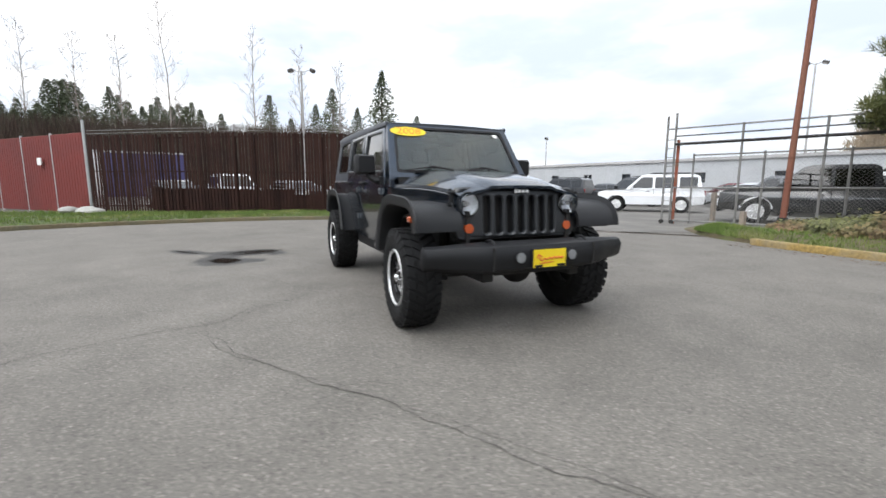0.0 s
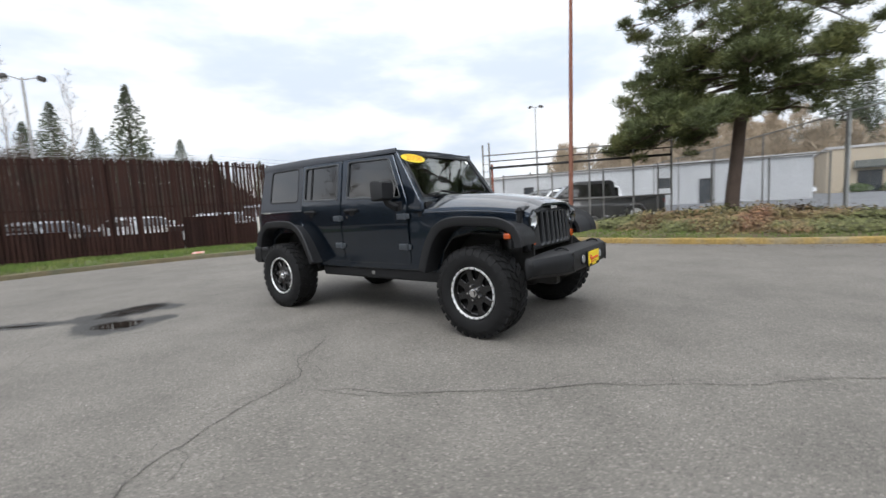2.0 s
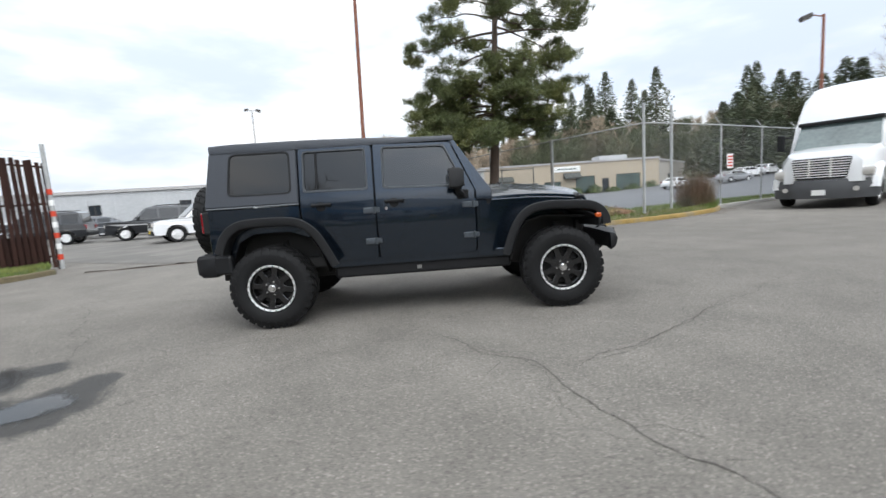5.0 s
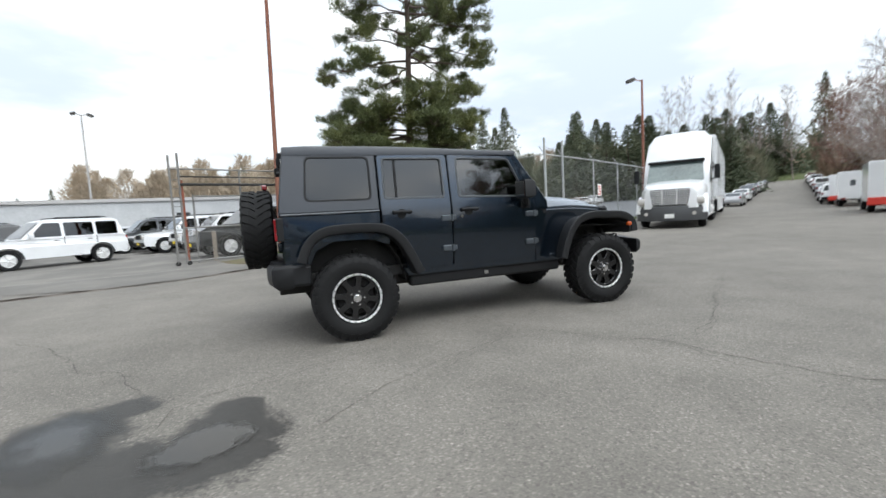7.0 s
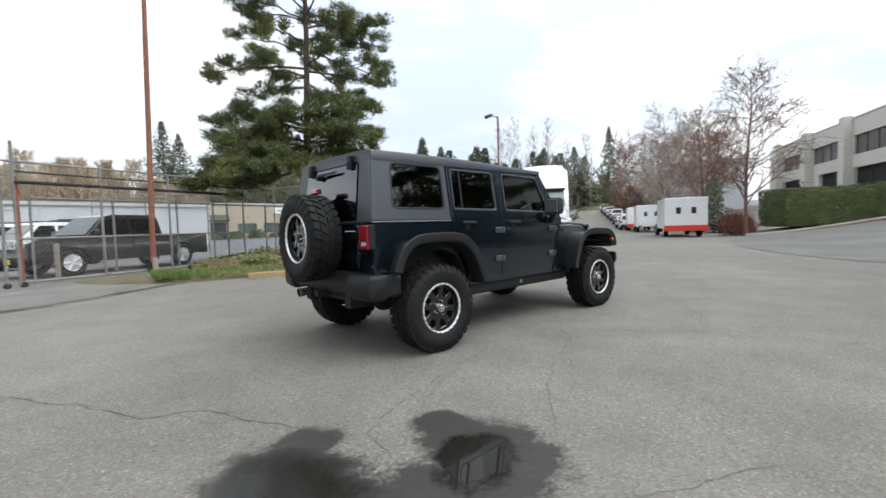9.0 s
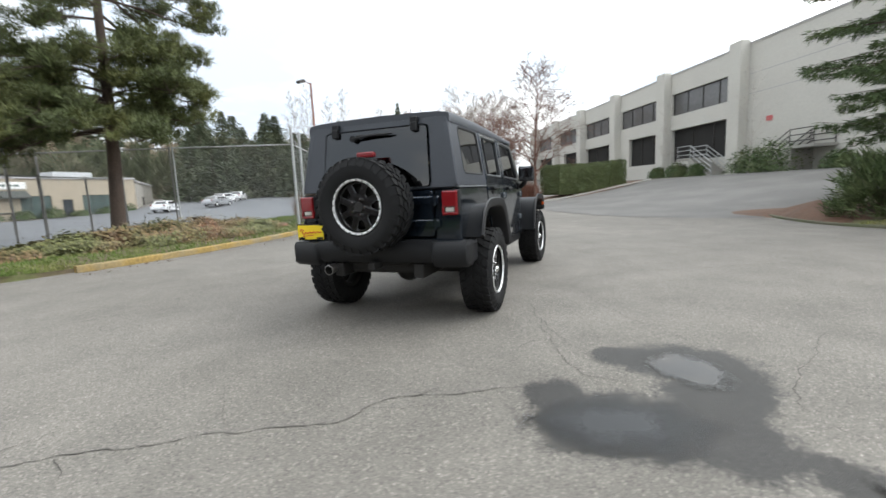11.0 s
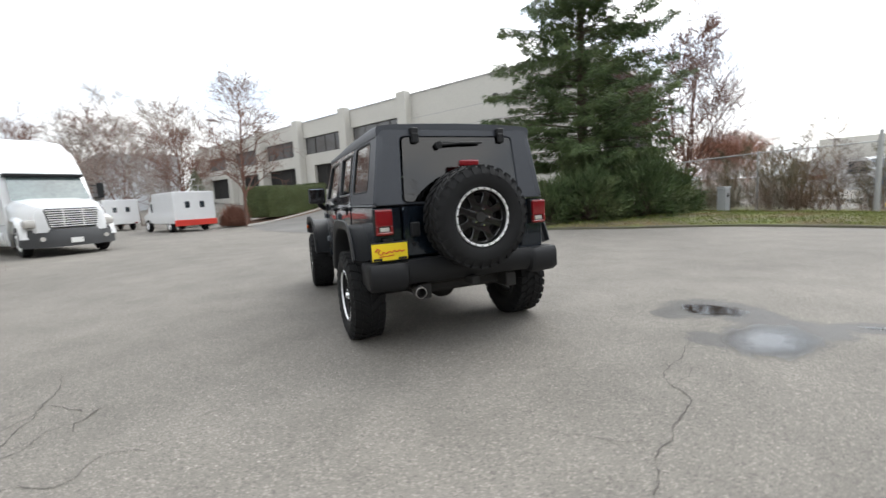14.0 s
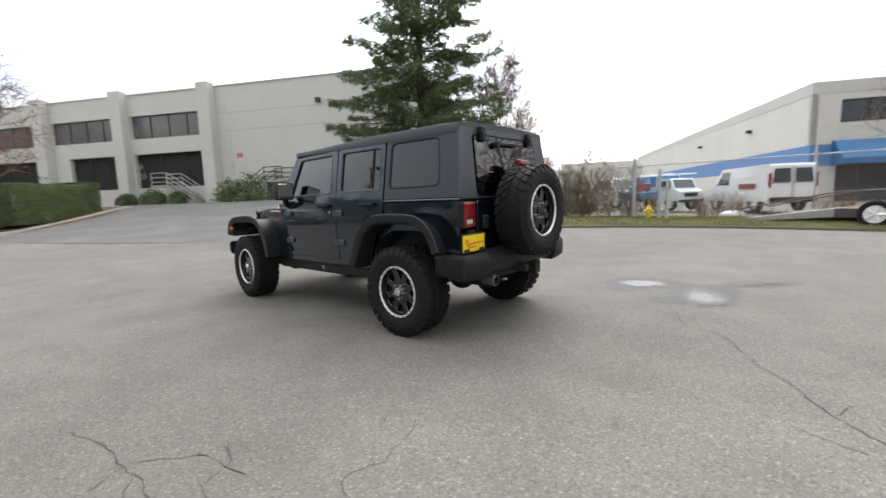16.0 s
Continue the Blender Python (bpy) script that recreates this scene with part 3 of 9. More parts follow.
def verge(name, label, line, far, material, lift=0.10, mound=0.0, ease=0.0):
    """A raised strip of soil between a line and a far line, with uneven height."""
    a = smooth_line(line, 0.5)
    b = smooth_line(far, 0.5)
    rows, m = 26, 60
    pick = lambda ln, t: ln[min(int(t * (len(ln) - 1)), len(ln) - 1)].lerp(ln[min(int(t * (len(ln) - 1)) + 1, len(ln) - 1)], (t * (len(ln) - 1)) % 1)
    vs, fs = [], []
    for i in range(m + 1):
        p, q = pick(a, i / m), pick(b, i / m)
        for j in range(rows + 1):
            t = j / rows
            w = p.lerp(q, t)
            h = lift + mound * math.sin(math.pi * min(t * 1.4, 1)) + (0.035 * noise.noise(Vector((w.x * 0.8, w.y * 0.8, 3))) * (t > 0.03) if lift > 0.05 else 0)
            h = h * smooth(0, ease, i / m) + 0.006 if ease else h
            if lift > 0.05 and j == 0:
                h = -0.03
            vs.append((w.x, w.y, ground_z(w.x, w.y) + h))
    for i in range(m):
        for j in range(rows):
            k = i * (rows + 1) + j
            fs.append((k, k + 1, k + rows + 2, k + rows + 1))
    ob = tagged(part(name, (vs, fs), material, smooth=2), label, "verge", kind="structure")
    return ob, (lambda u, t: (lambda w: Vector((w.x, w.y, ground_z(w.x, w.y) + lift + mound * math.sin(math.pi * min(t * 1.4, 1)) + 0.035 * noise.noise(Vector((w.x * 0.8, w.y * 0.8, 3))))))(pick(a, u).lerp(pick(b, u), t)))


def tufts(name, label, where, count, hmin, hmax, width, material, seed, lean=0.5, parent=None):
    """Thin blades in clumps."""
    r = random.Random(seed)
    vs, fs = [], []
    for _ in range(count):
        p = where(r)
        for _ in range(3):
            a, h = r.uniform(0, TAU), r.uniform(hmin, hmax)
            d = Vector((math.cos(a), math.sin(a), 0))
            s = Vector((-d.y, d.x, 0)) * width
            o = p + Vector((r.uniform(-0.04, 0.04), r.uniform(-0.04, 0.04), -0.01))
            tip = o + d * h * lean * r.uniform(0.3, 1) + Vector((0, 0, h))
            k = len(vs)
            vs += [o - s, o + s, tip]
            fs.append((k, k + 1, k + 2))
    return tagged(part(name, (vs, fs), material, parent), label, "grass", kind="stuff")


north_far = [(-4.2, 10.4), (-2.6, 10.7), (0.2, 11.2), (2.0, 13.5), (3.0, 14.8), (5.0, 12.5), (7.2, 10.0), (9.4, 9.9), (10.8, 10.6)]
ob_, at_north = verge("verge_north", "grassy verge behind the yellow kerb", [(-3.4, 8.9), (-1.8, 7.7)] + [Vector((p[0], p[1] + 0.15)) for p in NORTH], north_far, M("leafy_verge_soil", (0.105, 0.078, 0.045), 0.95, 0, 0.4, 1.1, 18, bump=0.7, bscale=40, tint=(0.085, 0.092, 0.032)), 0.11, 0.10, 0.16)
tufts("grass", "short green grass on the verge", lambda r: at_north(0.1 + 0.9 * r.random() ** 2.0, r.uniform(0.0, 0.45) ** 1.3), 6500, 0.04, 0.11, 0.006, GRASSB, 11)
west_far = [(-17.5, -11.5), (-17.4, -8.4), (-15.3, -5.2), (-14.4, -2.5), (-13.9, 0.8), (-12.8, 3.9), (-11.2, 5.5), (-9.6, 6.1)]
ob_, at_west = verge("verge_west", "green grass strip along the slatted fence", [Vector((p[0] - 0.14, p[1])) for p in WEST], west_far, GRASSG, 0.10, 0.08)
tufts("grass", "bright green grass along the fence foot", lambda r: at_west(r.random(), r.uniform(0.0, 1.0)), 12000, 0.04, 0.14, 0.008, GRASSB, 12)
south_far = [(26, -8.0), (16, -16), (12, -20), (8, -19), (4, -17.5), (0, -16.8), (-5, -16.4), (-13, -15.8)]
ob_, at_south = verge("verge_south", "planting bed and rough grass along the south edge", SOUTH[1:], south_far[1:], M("litter_soil", (0.095, 0.078, 0.042), 0.95, 0, 0.4, 0.8, 20, bump=0.7, bscale=40, tint=(0.105, 0.125, 0.036)), 0.09, 0.10)
tufts("grass", "patchy grass and moss along the south edge", lambda r: at_south(r.uniform(0.16, 1.0), r.uniform(0.0, 0.6)), 26000, 0.02, 0.08, 0.007, M("dry_mossy_grass", (0.155, 0.185, 0.042), 0.9, 0, 0.4, 0.7, 9, tint=(0.22, 0.165, 0.085), island=0.35), 13)
kerb("kerb", "low dark mossy edge of the planting bed", SOUTH[1:], M("dark_mossy_edging", (0.085, 0.078, 0.055), 0.95, 0, 0.4, 1.3, 18, bump=0.5, bscale=50, tint=(0.06, 0.066, 0.032)), height=0.06, width=0.12)


# the newer, darker asphalt of the drive that ramps up to the building
NEWASPH = M("newer_dark_asphalt", (0.104, 0.100, 0.094), 0.9, 0, 0.14, 0.5, 60, bump=0.4, bscale=120, tint=(0.124, 0.119, 0.112))
DRIVE_FRONT = [(9.2, -6.0), (9.9, -4.0), (11.6, -1.7), (14.5, 0.4), (18.5, 1.8), (24.2, 2.6)]
DRIVE_BACK = [(17.0, -15.6), (19.5, -14.8), (23.5, -13.2), (26.5, -11.6), (29.5, -9.6), (32.1, -5.3)]
verge("drive", "dark newer asphalt drive ramping up to the concrete building", DRIVE_FRONT, DRIVE_BACK, NEWASPH, 0.012, 0.03)

verge("back_lot", "dark damp asphalt of the back lot beyond the gate", [(-15.0, 10.2), (-11.5, 8.4), (-8.3, 6.6), (-5.5, 5.68), (-3.3, 6.85), (-1.6, 13.0)], [(-40, 31), (-30, 32.5), (-20, 34.4), (-10, 36.4), (-4, 37.4), (-1.5, 30)], M("dark_damp_asphalt", (0.118, 0.111, 0.100), 0.85, 0, 0.25, 0.7, 50, bump=0.4, bscale=110, tint=(0.148, 0.138, 0.123)), 0.010, 0.0)
verge("parking_area", "blue-grey damp asphalt of the parking area behind the fence", [(-1.5, 17.5), (3.5, 15.2), (8.5, 13.2), (14.0, 14.8), (32, 24.0), (48, 33)], [(-6, 57), (8, 59.5), (20, 60), (36, 60), (46, 66), (62, 62)], M("damp_bluish_asphalt", (0.098, 0.103, 0.112), 0.7, 0, 0.14, 0.4, 40, bump=0.3, bscale=120, tint=(0.115, 0.12, 0.128)), 0.014, 0.0)

# ---- the off-road car ----
suv = thing("off_road_suv", "dark blue four-door off-road SUV with black hardtop, flares and oversized tyres", "car")


def half_width(z):
    pts = [(0.40, 0.755), (0.60, 0.770), (0.95, 0.800), (1.22, 0.792), (1.30, 0.780), (1.80, 0.700), (1.90, 0.680)]
    for (a, b), (c, d) in zip(pts, pts[1:]):
        if z <= c:
            return b + (d - b) * (z - a) / (c - a)
    return pts[-1][1]


def side_plate(outer, holes, side, out=0.0, depth=0.04, chamfer=0.006):
    """A panel of the car's side, given in (x, z), bent to the body's section. side: -1 is the car's right."""
    bm = bmesh.new()
    plate(bm, outer, holes, depth, chamfer, lambda a, b, d: (a, d, b))
    for z in (0.6, 0.95, 1.22, 1.30, 1.5):
        bmesh.ops.bisect_plane(bm, geom=bm.verts[:] + bm.edges[:] + bm.faces[:], plane_co=(0, 0, z), plane_no=(0, 0, 1))
    for v in bm.verts:
        v.co.y = side * (half_width(v.co.z) + out - v.co.y)
    bmesh.ops.recalc_face_normals(bm, faces=bm.faces)
    return bm


def both(fn):
    for s in (-1, 1):
        fn(s)


ARCH_R = [(-0.93, 0.50), (-0.99, 0.72), (-1.09, 0.88), (-1.28, 0.95), (-1.64, 0.95), (-1.80, 0.87), (-1.89, 0.66), (-1.91, 0.55)]
ARCH_F = [(0.98, 0.50), (1.06, 0.76), (1.16, 0.88), (1.34, 0.925), (1.80, 0.90)]

# floor pan and inner tub
bm = boxes((-2.02, 0.62, -0.70, 0.70, 0.56, 0.66), (-2.02, -0.95, -0.56, 0.56, 0.62, 0.98), (0.50, 0.66, -0.70, 0.70, 0.56, 1.20))
part("floor_pan", bm, UNDER, suv)
for s in (-1, 1):
    for pts in (ARCH_R, ARCH_F):
        bm = bmesh.new()
        loft(bm, [[(x, s * y, z) for y in (0.44, 0.78)] + [(x, s * y, z + 0.015) for y in (0.78, 0.44)] for x, z in pts])
        bmesh.ops.recalc_face_normals(bm, faces=bm.faces)
        part("wheel_housing", bm, UNDER, suv)


def quarter(s):
    out = [(-1.165, 1.215), (-2.075, 1.215), (-2.09, 0.80), (-2.03, 0.62), (-1.95, 0.56)] + ARCH_R[::-1][1:-2] + [(-1.075, 0.93), (-1.145, 1.025), (-1.165, 1.10)]
    part("quarter_panel", side_plate(out, [], s), PAINT, suv, smooth=True)


def rear_door(s):
    door = [(-1.15, 1.785), (-0.405, 1.785), (-0.40, 0.655), (-0.425, 0.612), (-0.90, 0.612), (-0.965, 0.78), (-1.06, 0.93), (-1.13, 1.03), (-1.15, 1.13)]
    win = rounded([(-1.095, 1.742), (-0.475, 1.742), (-0.470, 1.335), (-1.105, 1.345)], 0.035)
    d = part("rear_door", side_plate(rounded(door, [0.05, 0.02, 0.02, 0.02, 0.03, 0.05, 0.05, 0.04, 0.03]), [win], s, 0.006), PAINT, suv, smooth=True)
    part("window_seal", side_plate(rounded([(-1.110, 1.757), (-0.460, 1.757), (-0.455, 1.320), (-1.120, 1.330)], 0.04), [rounded([(-1.088, 1.735), (-0.482, 1.735), (-0.478, 1.345), (-1.097, 1.355)], 0.03)], s, 0.009, 0.02), SEAL, d, "satin grey window surround")
    part("window_pane", side_plate(rounded([(-1.10, 1.747), (-0.47, 1.747), (-0.465, 1.335), (-1.11, 1.345)], 0.03), [], s, -0.012, 0.005, 0), TINT, d).visible_shadow = False
    part("divider_bar", side_plate([(-0.985, 1.735), (-0.96, 1.735), (-0.965, 1.34), (-0.99, 1.34)], [], s, 0.0, 0.02), BLACKPL, d)
    handle(d, s, -0.94, 1.19)
    for z in (1.115, 0.80):
        hinge(d, s, -0.455, z)


def front_door(s):
    door = [(-0.390, 1.785), (0.395, 1.765), (0.625, 1.255), (0.622, 0.655), (0.600, 0.608), (-0.365, 0.608), (-0.390, 0.645)]
    win = rounded([(-0.295, 1.742), (0.335, 1.727), (0.527, 1.310), (-0.300, 1.335)], 0.035)
    d = part("front_door", side_plate(rounded(door, [0.02, 0.06, 0.03, 0.03, 0.02, 0.02, 0.02]), [win], s, 0.006), PAINT, suv, smooth=True)
    part("window_seal", side_plate(rounded([(-0.31, 1.757), (0.345, 1.742), (0.547, 1.295), (-0.315, 1.32)], 0.04), [rounded([(-0.286, 1.735), (0.328, 1.72), (0.515, 1.320), (-0.291, 1.345)], 0.03)], s, 0.009, 0.02), SEAL, d, "satin grey window surround")
    part("window_pane", side_plate(rounded([(-0.30, 1.747), (0.34, 1.732), (0.537, 1.307), (-0.305, 1.332)], 0.03), [], s, -0.012, 0.005, 0), SIDEGLASS, d).visible_shadow = False
    handle(d, s, -0.20, 1.185)
    bm = bmesh.new()
    y = s * (half_width(1.13) + 0.006)
    cyl(bm, (-0.285, y - s * 0.01, 1.125), (-0.285, y + s * 0.006, 1.125), 0.016, n=14)
    part("door_lock", bm, CHROME, d)
    for z in (1.110, 0.795):
        hinge(d, s, 0.555, z)


def handle(d, s, x, z):
    y = half_width(z) + 0.006
    bm = bmesh.new()
    box(bm, x - 0.10, x + 0.10, s * (y + 0.018), s * (y + 0.042), z - 0.002, z + 0.026, 0.010, 2)
    box(bm, x - 0.098, x - 0.06, s * (y - 0.01), s * (y + 0.03), z - 0.010, z + 0.03, 0.008, 1)
    box(bm, x + 0.06, x + 0.098, s * (y - 0.01), s * (y + 0.03), z - 0.010, z + 0.03, 0.008, 1)
    cyl(bm, (x - 0.005, s * (y + 0.002), z - 0.006), (x - 0.005, s * (y + 0.006), z - 0.006), 0.048, n=20)
    part("door_handle", bm, BLACKPL, d)


# body paint made lighter, so the hinges' bright highlights sit in the colour
HINGEM = M("highlit_hinge_paint", (0.085, 0.098, 0.112), 0.35, 0.5, 0.1, 4, 60)


def hinge(d, s, x, z):
    y = half_width(z) + 0.006
    bm = bmesh.new()
    box(bm, x - 0.065, x + 0.035, s * (y - 0.004), s * (y + 0.022), z - 0.030, z + 0.030, 0.007, 1)
    cyl(bm, (x + 0.048, s * (y + 0.016), z - 0.036), (x + 0.048, s * (y + 0.016), z + 0.036), 0.015, n=10)
    box(bm, x + 0.055, x + 0.10, s * (y - 0.004), s * (y + 0.014), z - 0.025, z + 0.025, 0.005, 1)
    cyl(bm, (x - 0.03, s * (y + 0.018), z), (x - 0.03, s * (y + 0.027), z), 0.010, n=8)
    part("hinge", bm, HINGEM, d)


both(quarter)
both(rear_door)
both(front_door)


def pillar(s):
    bm = side_plate([(-0.42, 1.80), (-0.37, 1.80), (-0.37, 0.58), (-0.42, 0.58)], [], s, -0.030, 0.04)
    part("door_jamb", bm, BLACKPL, suv)
    bm = side_plate([(0.634, 1.154), (0.806, 1.150), (0.800, 1.245), (0.440, 1.790), (0.402, 1.775), (0.634, 1.250)], [], s, -0.002, 0.05)
    part("screen_pillar", bm, PAINT, suv, smooth=True)
    bm = side_plate([(-0.95, 0.63), (0.98, 0.63), (0.98, 0.545), (-0.90, 0.545)], [], s, -0.004, 0.06)
    part("sill_panel", bm, PAINT, suv, smooth=True)
    bm = bmesh.new()
    box(bm, -0.88, 0.98, s * 0.62, s * 0.73, 0.425, 0.548, 0.025, 2)
    part("rocker_guard", bm, BUMPERPL, suv)
    bm = bmesh.new()
    box(bm, -0.02, 0.03, s * 0.73, s * 0.738, 0.47, 0.51, 0.004, 1)
    part("step_badge", bm, DULLSTEEL, suv, "small grey metal tab on the sill")


both(pillar)


# engine bay sides, tapering to the grille
def nose_w(x):
    return 0.785 + (0.565 - 0.785) * smooth(0.55, 1.9, x) * 0.95


def fender(s):
    out = [(0.630, 0.56), (1.0, 0.56), (1.06, 0.76), (1.16, 0.89), (1.34, 0.935), (1.86, 0.91), (1.86, 1.064), (1.7, 1.107), (1.5, 1.129), (1.25, 1.145), (1.0, 1.147), (0.80, 1.146), (0.630, 1.150)]
    bm = bmesh.new()
    plate(bm, out, [], 0.05, 0.008, lambda a, b, d: (a, d, b))
    for x in (0.8, 1.0, 1.2, 1.4, 1.6):
        bmesh.ops.bisect_plane(bm, geom=bm.verts[:] + bm.edges[:] + bm.faces[:], plane_co=(x, 0, 0), plane_no=(1, 0, 0))
    for v in bm.verts:
        v.co.y = s * (nose_w(v.co.x) + 0.004 - v.co.y)
    bmesh.ops.recalc_face_normals(bm, faces=bm.faces)
    part("front_fender", bm, PAINT, suv, smooth=True)
    bm = bmesh.new()
    cyl(bm, (0.76, s * 0.76, 1.135), (0.76, s * 0.775, 1.135), 0.035, n=20)
    part("fender_badge", bm, BLACKPL, suv, "small round dark emblem")


both(fender)

# bonnet: a crowned lid with a raised middle
def lid_section(x):
    """The bonnet's cross section at x, as (y, z) from one edge to the other."""
    u = max((x - 0.80) / 1.07, 0.0)
    w = nose_w(x) - 0.004
    zc = 1.302 - 0.122 * u * u - 0.024 * smooth(1.74, 1.88, x)
    edge = 0.135 - 0.065 * u
    rw = 0.40 - 0.10 * (x - 0.80)
    half = [1, 0.992, 0.96, 0.90, 0.82, 0.74, 0.66, (rw + 0.05) / w, rw / w, 0.3]
    out = []
    for k in [-q for q in half] + [0] + half[::-1]:
        z = zc - 0.022 * k * k - (edge - 0.022) * max(0, (abs(k) - 0.48) / 0.52) ** 1.5
        if abs(k) >= 0.999:
            z -= 0.024
        if abs(k) <= rw / w + 1e-6:
            z += 0.015
        out.append((k * w, z))
    return out


def lid(x0, x1, steps, sink=0.0):
    bm = bmesh.new()
    rings = []
    for i in range(steps + 1):
        x = x0 + (x1 - x0) * i / steps
        sec = lid_section(x)
        rings.append([(x, y, z - sink) for y, z in sec] + [(x, y * 0.985, z - 0.022 - sink) for y, z in sec[-2:0:-1]])
    loft(bm, rings)
    bmesh.ops.recalc_face_normals(bm, faces=bm.faces)
    return bm


bm = lid(0.812, 1.87, 15)
hood = part("bonnet", bm, PAINT, suv, smooth=True)
for y in (-0.20, 0.20):
    bm = bmesh.new()
    cyl(bm, (0.98, y, 1.305), (0.98, y, 1.330), 0.018, 0.012, n=10)
    part("washer_nozzle", bm, BLACKPL, hood)
bm = bmesh.new()
box(bm, 1.0, 1.05, -0.05, 0.05, 1.300, 1.326, 0.008)
part("bonnet_bumper", bm, BLACKPL, hood)


def latch(s):
    bm = bmesh.new()
    y = s * (nose_w(1.78) + 0.012)
    box(bm, 1.755, 1.805, y - 0.016, y + 0.016, 1.035, 1.115, 0.012, 2)
    box(bm, 1.74, 1.82, y - 0.025, y + 0.02, 1.10, 1.125, 0.010, 2)
    cyl(bm, (1.78, y - s * 0.012, 1.02), (1.78, y + s * 0.03, 1.02), 0.022, n=12)
    tube(bm, [(1.76, y, 1.12), (1.765, y + s * 0.012, 1.14), (1.795, y + s * 0.012, 1.14), (1.80, y, 1.12)], 0.006, 6)
    part("bonnet_latch", bm, BLACKPL, suv)


both(latch)

# cowl, windscreen frame and glass
part("cowl", lid(0.62, 0.806, 4, 0.004), PAINT, suv, smooth=True)
bm = boxes((0.60, 0.80, -0.70, 0.70, 1.08, 1.245))
part("bulkhead", bm, UNDER, suv)
for y in (-0.36, 0.30):
    bm = bmesh.new()
    for k in range(7):
        box(bm, 0.735 + 0.009 * k - 0.003, 0.735 + 0.009 * k + 0.002, y - 0.16, y + 0.16, 1.300, 1.316)
    part("cowl_vent", bm, BLACKPL, suv)
WS0, WS1 = Vector((0.800, 0, 1.245)), Vector((0.425, 0, 1.815))
WSN = Vector(((WS1 - WS0).z, 0, -(WS1 - WS0).x)).normalized()


def ws_place(a, b, d):
    p = WS0.lerp(WS1, b) - WSN * d
    return (p.x, a, p.z)


ws_out = rounded([(-0.765, 0), (0.765, 0), (0.690, 1), (-0.690, 1)], [0.02, 0.02, 0.05, 0.05])
ws_in = rounded([(-0.690, 0.10), (0.690, 0.10), (0.625, 0.915), (-0.625, 0.915)], 0.06)
bm = bmesh.new()
plate(bm, ws_out, [ws_in], 0.055, 0.006, ws_place)
wf = part("windscreen_frame", bm, PAINT, suv, smooth=True)
bm = bmesh.new()
plate(bm, rounded([(-0.705, 0.085), (0.705, 0.085), (0.638, 0.93), (-0.638, 0.93)], 0.05), [rounded([(-0.675, 0.13), (0.675, 0.13), (0.612, 0.89), (-0.612, 0.89)], 0.06)], 0.006, 0.001, lambda a, b, d: ws_place(a, b, d - 0.002))
part("windscreen_seal", bm, BLACKPL, wf)
bm = bmesh.new()
plate(bm, rounded([(-0.695, 0.095), (0.695, 0.095), (0.63, 0.92), (-0.63, 0.92)], 0.05), [], 0.006, 0, lambda a, b, d: ws_place(a, b, d + 0.008))
part("windscreen_glass", bm, CLEARGLASS, wf).visible_shadow = False


def wiper(y0, y1):
    bm = bmesh.new()
    p = lambda y, b, d: Vector(ws_place(y, b, -d))
    cyl(bm, p(y0, 0.05, 0.0), p(y0, 0.05, 0.035), 0.022, n=12)
    tube(bm, [p(y0, 0.05, 0.035), p((y0 + y1) / 2, 0.13, 0.035), p(y1, 0.19, 0.02)], 0.008, 6)
    tube(bm, [p(y1 - 0.25, 0.12, 0.012), p(y1, 0.17, 0.014), p(y1 + 0.22, 0.15, 0.012)], 0.007, 6)
    part("wiper", bm, BLACKPL, wf)


wiper(-0.02, -0.36)
wiper(0.52, 0.22)
bm = bmesh.new()
plate(bm, [(-0.49 + 0.195 * math.cos(TAU * k / 40), 0.835 + 0.085 * math.sin(TAU * k / 40)) for k in range(40)], [], 0.002, 0, lambda a, b, d: ws_place(a, b, d - 0.004))
sticker = part("year_sticker", bm, YELLOW, wf, "yellow oval windscreen sticker with the year 2008")


def lettering(text, size, place, material, parent, name="lettering", shear=0.0, wide=1.0):
    """Flat letters of the built-in font as a mesh; place maps (a, b) in metres to the surface."""
    cu = bpy.data.curves.new(name, "FONT")
    cu.body, cu.size, cu.align_x, cu.align_y, cu.shear = text, size, "CENTER", "CENTER", shear
    cu.resolution_u = 3
    tmp = bpy.data.objects.new("tmp", cu)
    me = bpy.data.meshes.new_from_object(tmp)
    bpy.data.objects.remove(tmp)
    vs = [place(v.co.x * wide, v.co.y) for v in me.vertices]
    fs = [tuple(p.vertices) for p in me.polygons]
    bpy.data.meshes.remove(me)
    return part(name, (vs, fs), material, parent)


ws_len = (WS1 - WS0).length
lettering("2008", 0.115, lambda a, b: ws_place(-0.49 + a, 0.835 + b / ws_len, -0.006), M("orange_ink", (0.62, 0.17, 0.012), 0.5), sticker, "year_figures", 0.15, 1.15)
bm = bmesh.new()
plate(bm, [(0.52, 0.80), (0.57, 0.80), (0.565, 0.86), (0.515, 0.86)], [], 0.002, 0, lambda a, b, d: ws_place(a, b, d - 0.003))
part("inspection_sticker", bm, PAPER, wf, "small white paper sticker")

